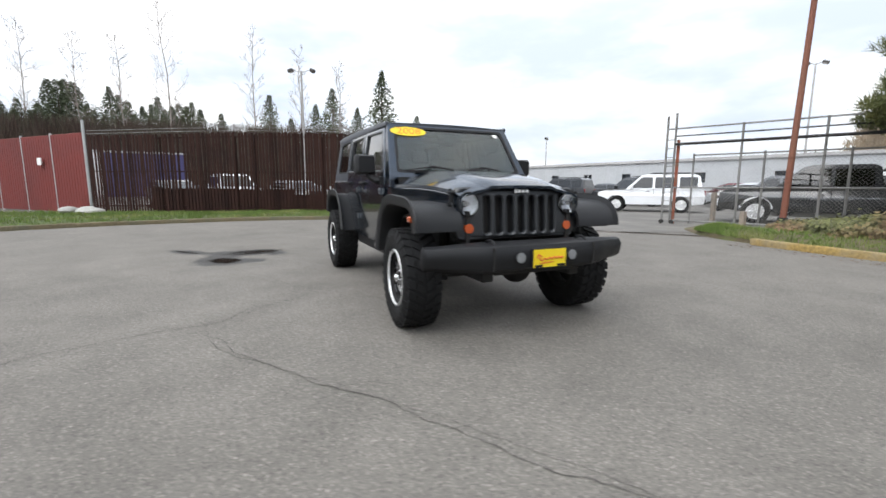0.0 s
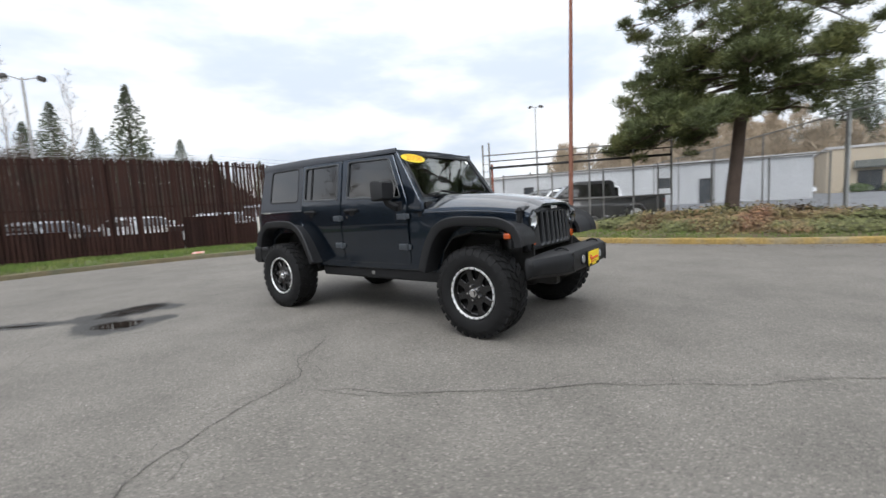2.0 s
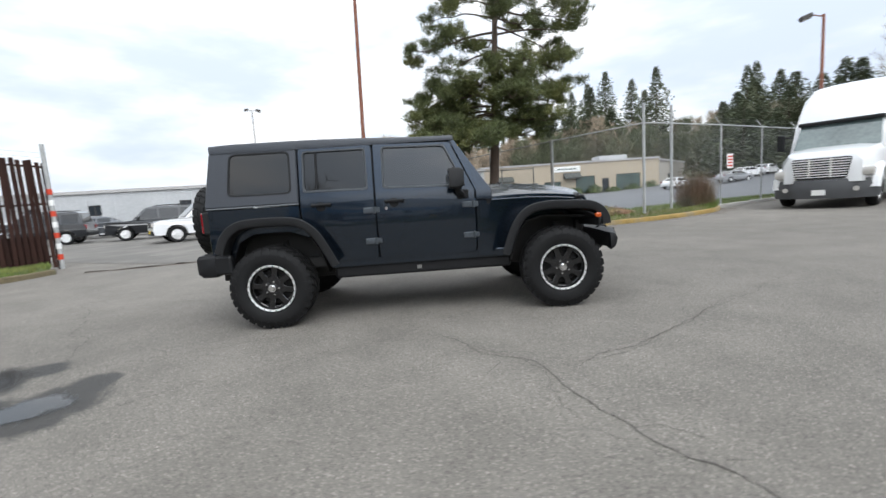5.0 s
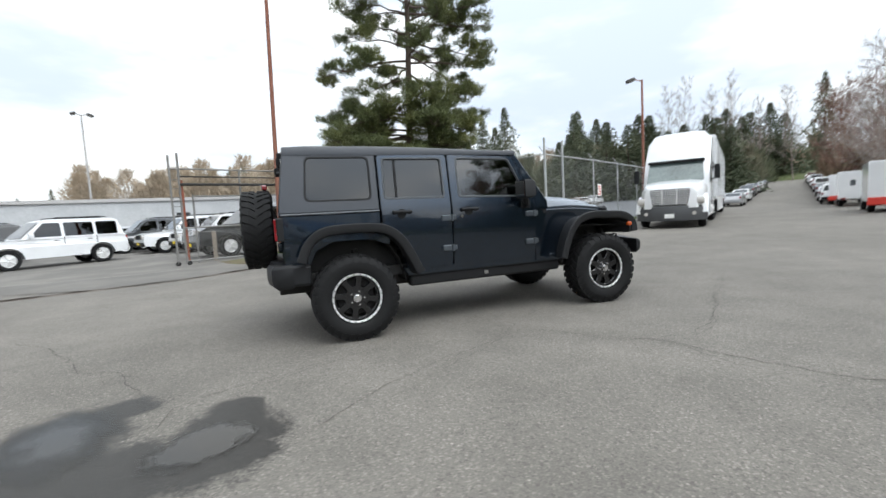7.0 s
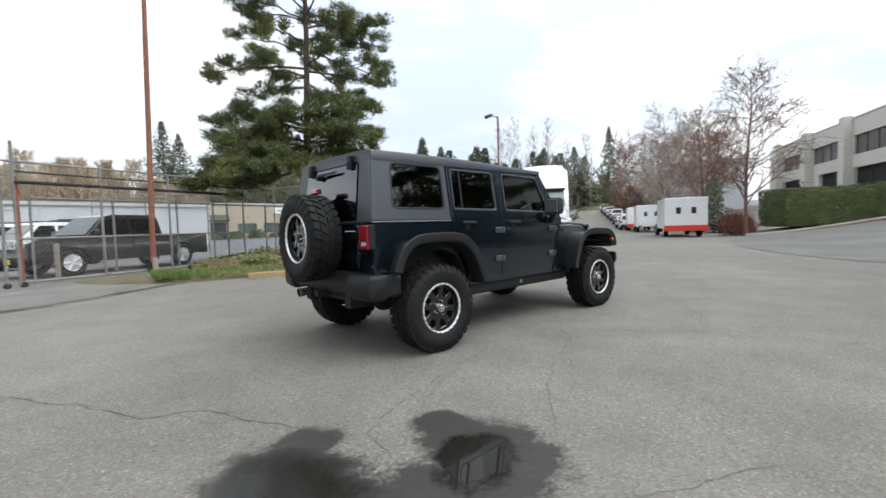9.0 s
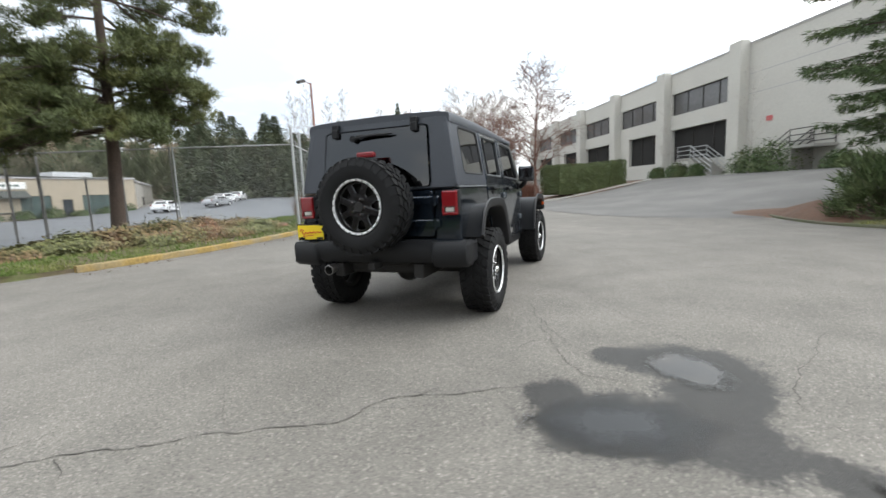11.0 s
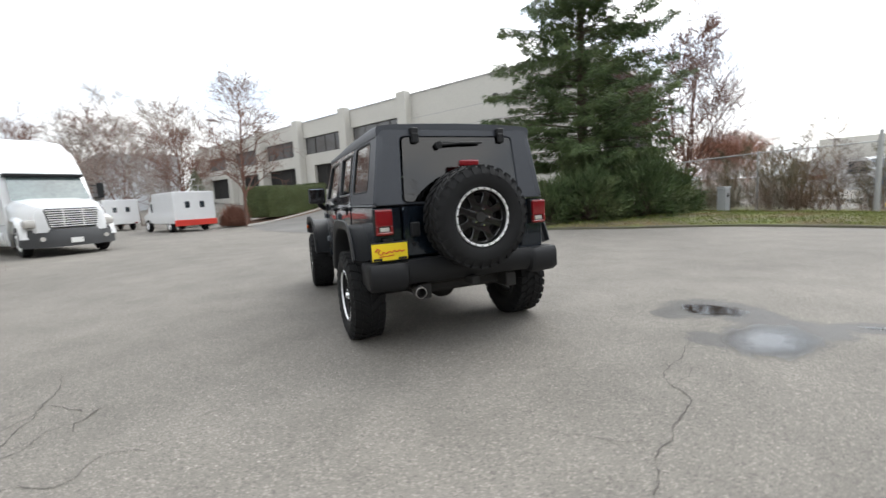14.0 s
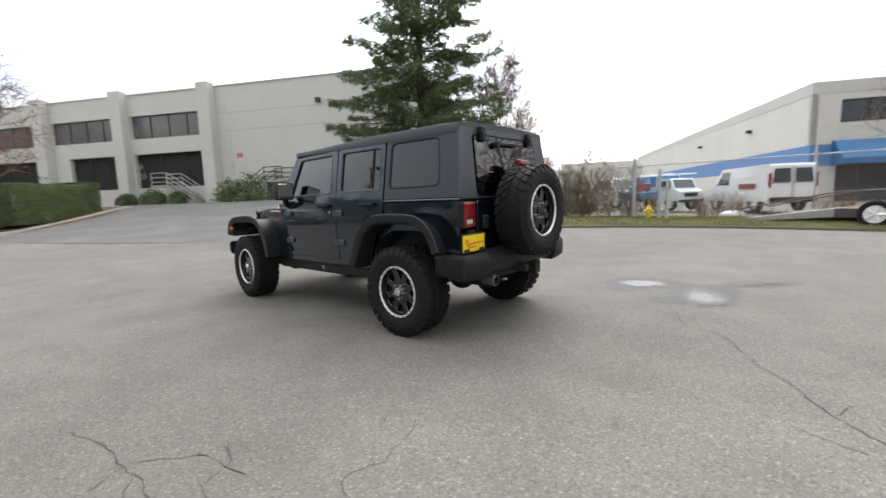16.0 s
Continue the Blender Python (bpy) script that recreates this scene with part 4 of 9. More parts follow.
# hardtop: roof shell, sides, back
HT = HARDTOP
bm = bmesh.new()
rings = []
for i in range(13):
    x = 0.44 - 2.47 * i / 12
    lift = 0.040 * smooth(0.44, -1.2, x) - 0.010 * smooth(-1.8, -2.03, x)
    top = 1.836 + 0.006 * smooth(0.44, -0.2, x) + lift
    nose = 0.028 * smooth(0.30, 0.44, x)
    half = [(0.712, 1.778), (0.714, 1.806 + lift), (0.702, 1.826 + lift), (0.672, top - 0.010 - nose), (0.60, top - nose), (0.3, top + 0.010 - nose), (0, top + 0.014 - nose)]
    ring = [(x, -y, z) for y, z in half] + [(x, y, z) for y, z in half[-2::-1]] + [(x, 0.66, 1.782), (x, -0.66, 1.782)]
    rings.append(ring)
loft(bm, rings)
bmesh.ops.recalc_face_normals(bm, faces=bm.faces)
roof = part("hardtop_roof", bm, HT, suv, "textured black hardtop roof", smooth=True)
for y in (-0.45, -0.15, 0.15, 0.45):
    bm = bmesh.new()
    box(bm, -1.9, -0.55, y - 0.02, y + 0.02, 1.868, 1.889, 0.006)
    part("roof_rib", bm, HT, roof)


BELT = M("satin_edge", (0.16, 0.17, 0.18), 0.45, 0.3)


def top_side(s):
    out = [(-1.165, 1.80), (-2.035, 1.81), (-2.105, 1.235), (-1.165, 1.235)]
    win = rounded([(-1.240, 1.758), (-1.832, 1.758), (-1.864, 1.350), (-1.240, 1.345)], 0.055)
    p = part("hardtop_side", side_plate(rounded(out, [0.01, 0.05, 0.02, 0.01]), [win], s, 0.004, 0.05, 0.01), HT, suv, smooth=True)
    part("window_seal", side_plate(rounded([(-1.225, 1.772), (-1.845, 1.772), (-1.880, 1.335), (-1.225, 1.33)], 0.065), [rounded([(-1.250, 1.750), (-1.825, 1.750), (-1.855, 1.358), (-1.250, 1.353)], 0.05)], s, 0.006, 0.02), BLACKPL, p)
    part("quarter_window", side_plate(rounded([(-1.230, 1.766), (-1.838, 1.766), (-1.873, 1.340), (-1.230, 1.335)], 0.06), [], s, -0.004, 0.005, 0), TINT, p).visible_shadow = False
    bm = side_plate([(-1.166, 1.222), (-2.09, 1.222), (-2.09, 1.234), (-1.166, 1.234)], [], s, 0.010, 0.03, 0.003)
    part("belt_trim", bm, BELT, suv, "thin pale edge under the hardtop")


both(top_side)
RB0, RB1 = Vector((-2.105, 0, 1.225)), Vector((-2.030, 0, 1.835))


def rear_place(a, b, d):
    p = RB0.lerp(RB1, b)
    return (p.x + d, a, p.z)


bm = bmesh.new()
plate(bm, rounded([(-0.775, 0), (0.775, 0), (0.695, 1), (-0.695, 1)], [0.01, 0.01, 0.06, 0.06]), [rounded([(-0.545, 0.025), (0.545, 0.025), (0.515, 0.90), (-0.515, 0.90)], 0.05)], 0.05, 0.012, rear_place)
back = part("hardtop_back", bm, HT, suv, smooth=True)
bm = bmesh.new()
plate(bm, rounded([(-0.535, 0.035), (0.535, 0.035), (0.506, 0.89), (-0.506, 0.89)], 0.05), [], 0.006, 0, lambda a, b, d: rear_place(a, b, d - 0.006))
rg = part("rear_glass", bm, REARGLASS, suv)
rg.visible_shadow = False
for y in (-0.40, 0.40):
    bm = bmesh.new()
    box(bm, -2.085, -2.045, y - 0.030, y + 0.030, 1.72, 1.80, 0.008, 1)
    box(bm, -2.075, -2.02, y - 0.034, y + 0.034, 1.79, 1.845, 0.008, 1)
    part("glass_hinge", bm, BLACKPL, rg)
bm = bmesh.new()
cyl(bm, (-2.05, 0.20, 1.70), (-2.10, 0.20, 1.70), 0.03, n=12)
tube(bm, [(-2.095, 0.20, 1.70), (-2.10, 0.0, 1.715), (-2.095, -0.16, 1.715)], 0.011, 6)
tube(bm, [(-2.09, 0.16, 1.722), (-2.09, -0.20, 1.718)], 0.008, 6)
part("rear_wiper", bm, BLACKPL, rg)

# tailgate and rear corners
bm = bmesh.new()
plate(bm, rounded([(-0.555, 0.80), (0.555, 0.80), (0.555, 1.215), (-0.555, 1.215)], 0.03), [], 0.05, 0.01, lambda a, b, d: (-2.098 + d, a, b))
tg = part("tailgate", bm, PAINT, suv)
bm = bmesh.new()
plate(bm, [(-0.80, 0.64), (0.80, 0.64), (0.797, 1.215), (0.565, 1.215), (0.565, 0.79), (-0.565, 0.79), (-0.565, 1.215), (-0.797, 1.215)], [], 0.06, 0.012, lambda a, b, d: (-2.088 + d, a, b))
part("rear_panel", bm, PAINT, suv)
for z in (0.92, 1.12):
    bm = bmesh.new()
    box(bm, -2.125, -2.09, -0.62, -0.36, z - 0.035, z + 0.035, 0.008, 1)
    cyl(bm, (-2.115, -0.575, z - 0.05), (-2.115, -0.575, z + 0.05), 0.018, n=10)
    part("tailgate_hinge", bm, PAINT, tg)
bm = bmesh.new()
box(bm, -2.13, -2.095, 0.42, 0.50, 0.96, 1.08, 0.01, 1)
cyl(bm, (-2.09, 0.47, 0.90), (-2.112, 0.47, 0.90), 0.016, n=12)
part("tailgate_handle", bm, BLACKPL, tg)


def tail_lamp(s):
    y = s * 0.725
    bm = bmesh.new()
    box(bm, -2.135, -2.07, y - 0.078, y + 0.078, 0.985, 1.205, 0.014, 2)
    t = part("tail_lamp", bm, BLACKPL, suv)
    bm = bmesh.new()
    box(bm, -2.155, -2.128, y - 0.070, y + 0.070, 1.060, 1.198, 0.012, 2)
    box(bm, -2.155, -2.128, y - 0.070, y + 0.070, 0.992, 1.016, 0.006, 1)
    for q in (-0.058, 0.058):
        box(bm, -2.154, -2.128, y + q - 0.012, y + q + 0.012, 1.012, 1.064, 0.004, 1)
    part("red_lens", bm, LENSRED, t, "red lens")
    bm = bmesh.new()
    box(bm, -2.150, -2.128, y - 0.040, y + 0.040, 1.020, 1.056, 0.006, 1)
    part("reverse_lens", bm, LENSWHITE, t, "milky white reversing lens")


both(tail_lamp)

# spare wheel carrier with high brake lamp
bm = bmesh.new()
box(bm, -2.20, -2.10, -0.12, 0.12, 0.96, 1.22, 0.02, 1)
tube(bm, [(-2.13, 0, 1.20), (-2.20, 0, 1.36), (-2.215, 0, 1.52)], 0.022, 8)
part("spare_carrier", bm, BLACKPL, suv)
bm = bmesh.new()
box(bm, -2.245, -2.19, -0.085, 0.085, 1.512, 1.562, 0.012, 2)
part("high_brake_lamp", bm, LENSRED, suv, "red high-mounted brake lamp")


# ---- wheels ----
TR, TW, RIM = 0.415, 0.305, 0.228


def tyre_mesh():
    """Axis along y, outer face towards -y; mud-terrain blocks round the tread."""
    bm = bmesh.new()
    w = TW / 2
    prof = [(RIM - 0.004, -w + 0.045), (RIM + 0.012, -w + 0.022), (RIM + 0.05, -w + 0.006), (RIM + 0.11, -w), (TR - 0.045, -w + 0.012), (TR - 0.020, -w + 0.032), (TR - 0.014, -w + 0.07)]
    prof = prof + [(r, -h) for r, h in prof[::-1]]
    to_y = Matrix.Rotation(radians(-90), 4, "X")
    lathe(bm, prof, 72, to_y)
    carcass, bm = bm, bmesh.new()
    for k in range(30):
        a = TAU * k / 30
        for row, (h0, h1, da, sk) in enumerate(((-w + 0.020, -w + 0.075, 0.0, 0.03), (-w + 0.085, -0.012, 0.09, 0.05), (0.012, w - 0.085, 0.02, -0.05), (w - 0.075, w - 0.020, 0.11, -0.03))):
            b = a + da
            wd = 0.062 if row in (0, 3) else 0.052
            vs = []
            for r in (TR - 0.022, TR + (-0.004 if row in (0, 3) else 0.0)):
                for h, o in ((h0, -sk), (h1, sk)):
                    for e in (-1, 1):
                        ang = b + o + e * wd * (0.5 if r < TR - 0.01 else 0.43) / TR * 1.12
                        vs.append(bm.verts.new(to_y @ Vector((r * math.cos(ang), r * math.sin(ang), h))))
            for f in ((4, 5, 7, 6), (0, 1, 5, 4), (2, 6, 7, 3), (0, 4, 6, 2), (1, 3, 7, 5)):
                bm.faces.new([vs[i] for i in f])
        for s in (-1, 1):
            vs = []
            for r, h in ((TR - 0.018, w - 0.026), (TR - 0.075, w - 0.002)):
                for e in (-1, 1):
                    ang = a + e * 0.05 + (0 if s < 0 else 0.11)
                    for hh in (h - 0.012, h + 0.007):
                        vs.append(bm.verts.new(to_y @ Vector((r * math.cos(ang), r * math.sin(ang), s * hh))))
            for f in ((1, 3, 7, 5), (0, 1, 5, 4), (2, 6, 7, 3), (0, 2, 3, 1), (4, 5, 7, 6)):
                bm.faces.new([vs[i] for i in f])
    for g in (carcass, bm):
        bmesh.ops.recalc_face_normals(g, faces=g.faces)
    return carcass, bm


def wheel_prototype(spare=False):
    to_y = Matrix.Rotation(radians(-90), 4, "X")
    bm = bmesh.new()
    y0 = -TW / 2
    lathe(bm, [(RIM, y0 + 0.045), (RIM - 0.004, y0 + 0.075), (RIM - 0.030, y0 + 0.11), (RIM - 0.034, TW / 2 - 0.05), (RIM, TW / 2 - 0.04), (RIM + 0.004, TW / 2 - 0.05)], 56, to_y.copy())
    rim = part("wheel", bm, UNDER, None, "black alloy wheel with a mud-terrain tyre", smooth=True)
    carcass, blocks = tyre_mesh()
    part("tyre", carcass, RUBBER, rim, "knobbly mud-terrain tyre", smooth=True)
    tagged(part("tread", blocks, RUBBER, rim, smooth=True), kind="stuff")
    bm = bmesh.new()
    lathe(bm, [(RIM - 0.012, y0 + 0.030), (RIM - 0.012, y0 + 0.022), (RIM - 0.008, y0 + 0.016), (RIM + 0.004, y0 + 0.014), (RIM + 0.008, y0 + 0.020), (RIM + 0.008, y0 + 0.04)], 64, to_y)
    bolts = bmesh.new()
    for k in range(24):
        a = TAU * k / 24
        q = Vector((RIM * 0.995 * math.cos(a), y0 + 0.016, RIM * 0.995 * math.sin(a)))
        cyl(bolts, q, q - Vector((0, 0.006, 0)), 0.006, n=6)
    part("bead_ring", bm, SILVER, rim, "polished silver outer ring", smooth=True)
    tagged(part("ring_bolts", bolts, UNDER, rim), kind="stuff")
    bm = bmesh.new()
    face = y0 + 0.062
    n = 8
    outer = [((RIM - 0.012) * math.cos(TAU * k / 64), (RIM - 0.012) * math.sin(TAU * k / 64)) for k in range(64)]
    holes = []
    for k in range(n):
        a = TAU * (k + 0.5) / n
        p = lambda r, o: (r * math.cos(a + o), r * math.sin(a + o))
        holes.append(rounded([p(0.118, -0.13), p(0.118, 0.13), p(0.200, 0.235), p(0.200, -0.235)], 0.022))
    plate(bm, outer, holes, 0.028, 0.006, lambda a, b, d: (a, face + d + 0.035 * max(0, 0.16 - math.hypot(a, b)), b))
    part("spokes", bm, RIMBLACK, rim)
    bm = bmesh.new()
    lathe(bm, [(0.001, face + 0.09), (0.175, face + 0.09), (0.175, face + 0.065), (0.115, face + 0.06), (0.115, face + 0.03)], 28, to_y)
    part("brake_disc", bm, UNDER, rim)
    bm = bmesh.new()
    if spare:
        cyl(bm, (0, face + 0.02, 0), (0, face - 0.01, 0), 0.048, 0.040, n=20)
    else:
        cyl(bm, (0, face + 0.02, 0), (0, face - 0.030, 0), 0.046, 0.038, n=24)
        cyl(bm, (0, face - 0.030, 0), (0, face - 0.044, 0), 0.030, 0.024, n=24)
    part("centre_cap", bm, UNDER if spare else CHROME, rim, "open black hub" if spare else "silver centre cap", smooth=True)
    for k in range(5):
        a = TAU * k / 5 + 0.3
        bm = bmesh.new()
        q = Vector((0.066 * math.cos(a), face + 0.002, 0.066 * math.sin(a)))
        cyl(bm, q, q - Vector((0, 0.026, 0)), 0.011, 0.009, n=6)
        part("lug_nut", bm, CHROME, rim)
    return rim


WY = 0.828
wh = wheel_prototype()
spots = [(1.478, -1, -3), (1.478, 1, -3), (-1.470, -1, 0), (-1.470, 1, 0)]
for x, s, steer in spots:
    m = Matrix.Translation((x, s * WY, TR - 0.004)) @ Matrix.Rotation(radians(steer), 4, "Z") @ Matrix.Rotation(0 if s < 0 else math.pi, 4, "Z") @ Matrix.Rotation(rnd.uniform(0, TAU), 4, "Y")
    copy_thing(wh, m).parent = suv
for o in [*wh.children_recursive, wh]:
    bpy.data.objects.remove(o)
sp = wheel_prototype(True)
sp.name = "spare_wheel"
sp.parent = suv
sp.matrix_basis = Matrix.Translation((-2.305, 0, 1.095)) @ Matrix.Rotation(radians(-90), 4, "Z") @ Matrix.Rotation(radians(20), 4, "Y")

# ---- flares, bumpers, grille and lamps ----


def flare(path, s, inner):
    """A swept arch moulding: flat top that rolls over to a lip."""
    sec = [(inner, 0.0), (0.925, 0.0), (0.950, -0.010), (0.962, -0.032), (0.962, -0.085), (0.948, -0.092), (0.932, -0.05), (0.90, -0.035), (inner, -0.035)]
    line = smooth_line([(x, z) for x, z in path], 0.03)
    bm = bmesh.new()
    rings = []
    for i, p in enumerate(line):
        d = (line[min(i + 1, len(line) - 1)] - line[max(i - 1, 0)]).normalized()
        nrm = Vector((-d.y, d.x, 0))
        rings.append([(p.x + nrm.x * k, s * y, p.y + nrm.y * k) for y, k in sec])
    loft(bm, rings)
    bmesh.ops.recalc_face_normals(bm, faces=bm.faces)
    return part("fender_flare", bm, FLAREPL, suv, "textured black plastic flare", smooth=True)


FL_F = [(0.945, 0.565), (0.99, 0.71), (1.06, 0.86), (1.16, 0.965), (1.32, 1.003), (1.55, 0.998), (1.74, 0.984), (1.84, 0.940), (1.88, 0.87), (1.885, 0.82)]
FL_R = [(-0.865, 0.575), (-0.94, 0.73), (-1.03, 0.89), (-1.15, 0.99), (-1.30, 1.02), (-1.62, 1.02), (-1.75, 0.99), (-1.84, 0.91), (-1.90, 0.77)]


def flares(s):
    f = flare(FL_F[::-1], s, 0.56)
    bm = bmesh.new()
    plate(bm, rounded([(0.50, 0.81), (0.945, 0.81), (0.955, 0.89), (0.90, 0.97), (0.52, 0.985)], 0.03), [], 0.03, 0.006, lambda a, b, d: (1.878 - 0.16 * smooth(0.89, 1.0, b) - d - 0.10 * smooth(0.75, 0.45, a), s * a, b))
    part("flare_front", bm, FLAREPL, f)
    flare([(-x, z) for x, z in FL_R][::-1], s, 0.77).matrix_basis = Matrix.Diagonal((-1, 1, 1, 1))
    bm = bmesh.new()
    box(bm, 1.810, 1.872, s * 0.936, s * 0.972, 0.895, 0.943, 0.012, 2)
    part("side_marker", bm, LENSAMBER, f, "amber side marker lamp")


both(flares)


def inner_fender(s):
    bm = bmesh.new()
    box(bm, 0.66, 1.86, s * 0.47, s * 0.50, 0.50, 0.97)
    part("inner_fender", bm, UNDER, suv)


both(inner_fender)

GX = 1.885
gr_out = rounded([(-0.565, 0.74), (0.565, 0.74), (0.605, 0.90), (0.600, 1.06), (0.555, 1.155), (-0.555, 1.155), (-0.600, 1.06), (-0.605, 0.90)], [0.05, 0.05, 0.1, 0.1, 0.06, 0.06, 0.1, 0.1])
slots = [rounded([(y - 0.031, 0.785), (y + 0.031, 0.785), (y + 0.033, 1.085), (y - 0.033, 1.085)], 0.028) for y in [-0.312 + 0.104 * k for k in range(7)]]
lamp_holes = [[(s * 0.485 + 0.098 * math.cos(TAU * k / 32), 1.025 + 0.098 * math.sin(TAU * k / 32)) for k in range(32)] for s in (-1, 1)]
bm = bmesh.new()
plate(bm, gr_out, slots + lamp_holes, 0.06, 0.012, lambda a, b, d: (GX - d - 0.05 * smooth(0.85, 1.16, b) * 0.6 - 0.06 * (a / 0.6) ** 2, a, b))
grille = part("grille", bm, M("dark_painted_grille", (0.022, 0.024, 0.027), 0.45, 0.1, 0.1, 4, 80, coat=0.2), suv, smooth=True)
bm = bmesh.new()
box(bm, 1.74, 1.79, -0.58, 0.58, 0.74, 1.13)
part("radiator", bm, UNDER, suv)
bm = bmesh.new()
for k, (a, w) in enumerate(((-0.055, 0.020), (-0.022, 0.026), (0.016, 0.026), (0.054, 0.026))):
    box(bm, GX - 0.032, GX - 0.022, a - w / 2, a + w / 2, 1.112 if k else 1.108, 1.146 if k == 0 else 1.138, 0.004, 1)
part("badge", bm, SILVER, grille, "small silver badge shapes")


def head_lamp(s):
    c = Vector((GX - 0.075, s * 0.485, 1.025))
    xm = Matrix.Translation(c) @ Matrix.Rotation(radians(90), 4, "Y")
    bm = bmesh.new()
    lathe(bm, [(0.098, 0.055), (0.090, 0.060), (0.086, 0.05)], 36, xm)
    h = part("headlamp", bm, BLACKPL, suv, smooth=True)
    bm = bmesh.new()
    lathe(bm, [(0.088, 0.042), (0.075, 0.012), (0.05, -0.012), (0.02, -0.022), (0.001, -0.024)], 36, xm)
    part("reflector", bm, LAMPBOWL, h, smooth=True)
    bm = bmesh.new()
    cyl(bm, c + Vector((-0.01, 0, 0)), c + Vector((0.03, 0, 0)), 0.020, n=12)
    part("bulb_shield", bm, CHROME, h)
    bm = bmesh.new()
    lathe(bm, [(0.089, 0.050), (0.07, 0.066), (0.04, 0.076), (0.001, 0.080)], 36, xm)
    part("lens", bm, LAMPGLASS, h, smooth=2).visible_shadow = False
    bm = bmesh.new()
    cyl(bm, (GX - 0.075, s * 0.475, 0.835), (GX - 0.024, s * 0.475, 0.835), 0.042, 0.038, n=20)
    part("turn_lamp", bm, LENSAMBER, suv, "round amber turn lamp", smooth=True)


LAMPBOWL = M("bright_lamp_reflector", (0.88, 0.89, 0.90), 0.38, 0.35, 0.12, 30, 120)
LAMPGLASS = glass("headlamp_glass", tint=(0.95, 0.97, 1.0), dark=0.9)
both(head_lamp)

# front bumper
bm = bmesh.new()
rings = []
for y in [-0.93, -0.915, -0.80, -0.62, -0.47, -0.44, -0.2, 0, 0.2, 0.44, 0.47, 0.62, 0.80, 0.915, 0.93]:
    a = abs(y)
    f = 2.215 - 0.16 * smooth(0.46, 0.92, a)
    top = 0.742 - 0.015 * smooth(0.45, 0.9, a)
    bot = 0.532 + 0.02 * smooth(0.44, 0.95, a)
    e = 0.03 if a > 0.92 else 0.0
    rings.append([(1.98, y, bot + 0.03 + e), (f - 0.07, y, bot + e), (f - 0.02, y, bot + 0.03 + e), (f - e, y, bot + 0.09), (f - e, y, top - 0.05), (f - 0.022, y, top - 0.012 - e), (f - 0.06, y, top - e), (1.98, y, top - e)])
loft(bm, rings)
bmesh.ops.recalc_face_normals(bm, faces=bm.faces)
fb = part("front_bumper", bm, BUMPERPL, suv, "black plastic bumper", smooth=True)
for s in (-1, 1):
    bm = bmesh.new()
    box(bm, 2.205, 2.222, s * 0.455 - 0.006, s * 0.455 + 0.004, 0.56, 0.728)
    part("bumper_joint", bm, UNDER, fb)
bm = bmesh.new()
box(bm, 2.02, 2.12, -0.40, 0.40, 0.50, 0.57, 0.02, 1)
part("air_dam", bm, UNDER, fb)


FOGLENS = M("fog_lamp_lens", (0.26, 0.27, 0.28), 0.15, 0.4, 0.2, 30, 200, coat=1.0)


def fog(s):
    bm = bmesh.new()
    cyl(bm, (2.17, s * 0.235, 0.645), (2.223, s * 0.235, 0.645), 0.050, 0.048, n=24)
    h = part("fog_lamp", bm, BLACKPL, fb)
    bm = bmesh.new()
    cyl(bm, (2.20, s * 0.235, 0.645), (2.228, s * 0.235, 0.645), 0.041, 0.038, n=24)
    part("lens", bm, FOGLENS, h, smooth=True)
    bm = bmesh.new()
    y = s * 0.42
    tube(bm, [(2.03, y, 0.735), (2.05, y, 0.757), (2.09, y, 0.768), (2.13, y, 0.760), (2.15, y, 0.742), (2.13, y, 0.732)], 0.011, 8)
    part("tow_hook", bm, BLACKPL, fb)


both(fog)


def plate_sign(name, centre, nx, w, h, parent):
    """A yellow dealer plate: black frame, yellow field, a red scrawl as plain strokes."""
    c = Vector(centre)
    bm = bmesh.new()
    box(bm, c.x - 0.008, c.x + 0.008, c.y - w / 2 - 0.008, c.y + w / 2 + 0.008, c.z - h / 2 - 0.008, c.z + h / 2 + 0.008, 0.006, 1)
    p = part(name, bm, BLACKPL, parent, "black plate frame")
    bm = bmesh.new()
    x = c.x + nx * 0.011
    box(bm, x - 0.003, x + 0.003, c.y - w / 2 + 0.004, c.y + w / 2 - 0.004, c.z - h / 2 + 0.004, c.z + h / 2 - 0.004)
    q = part("plate_field", bm, YELLOW, p, "yellow plate with red strokes")
    bm = bmesh.new()
    x = x + nx * 0.005
    a = [(-0.40, 0.05), (-0.34, 0.22), (-0.26, 0.12), (-0.33, 0.0), (-0.24, -0.16), (-0.18, 0.02), (-0.10, -0.08), (-0.02, 0.04), (0.05, -0.06), (0.12, 0.06), (0.19, -0.04), (0.26, 0.05), (0.33, -0.03), (0.40, 0.04)]
    tube(bm, [(x, c.y + nx * u * w, c.z + v * h) for u, v in a], 0.0055, 5)
    tube(bm, [(x, c.y - nx * 0.30 * w, c.z - 0.26 * h), (x, c.y - nx * -0.1 * w, c.z - 0.20 * h)], 0.004, 5)
    part("plate_stroke", bm, REDINK, q)
    for u in (-0.34, 0.34):
        bm = bmesh.new()
        box(bm, min(x, x - nx * 0.006), max(x, x - nx * 0.006) + 0.002, c.y + u * w - 0.035, c.y + u * w + 0.035, c.z - h / 2 + 0.006, c.z - h / 2 + 0.024)
        part("plate_clip", bm, BLACKPL, q)


plate_sign("front_plate", (2.225, 0.015, 0.632), 1, 0.30, 0.142, fb)

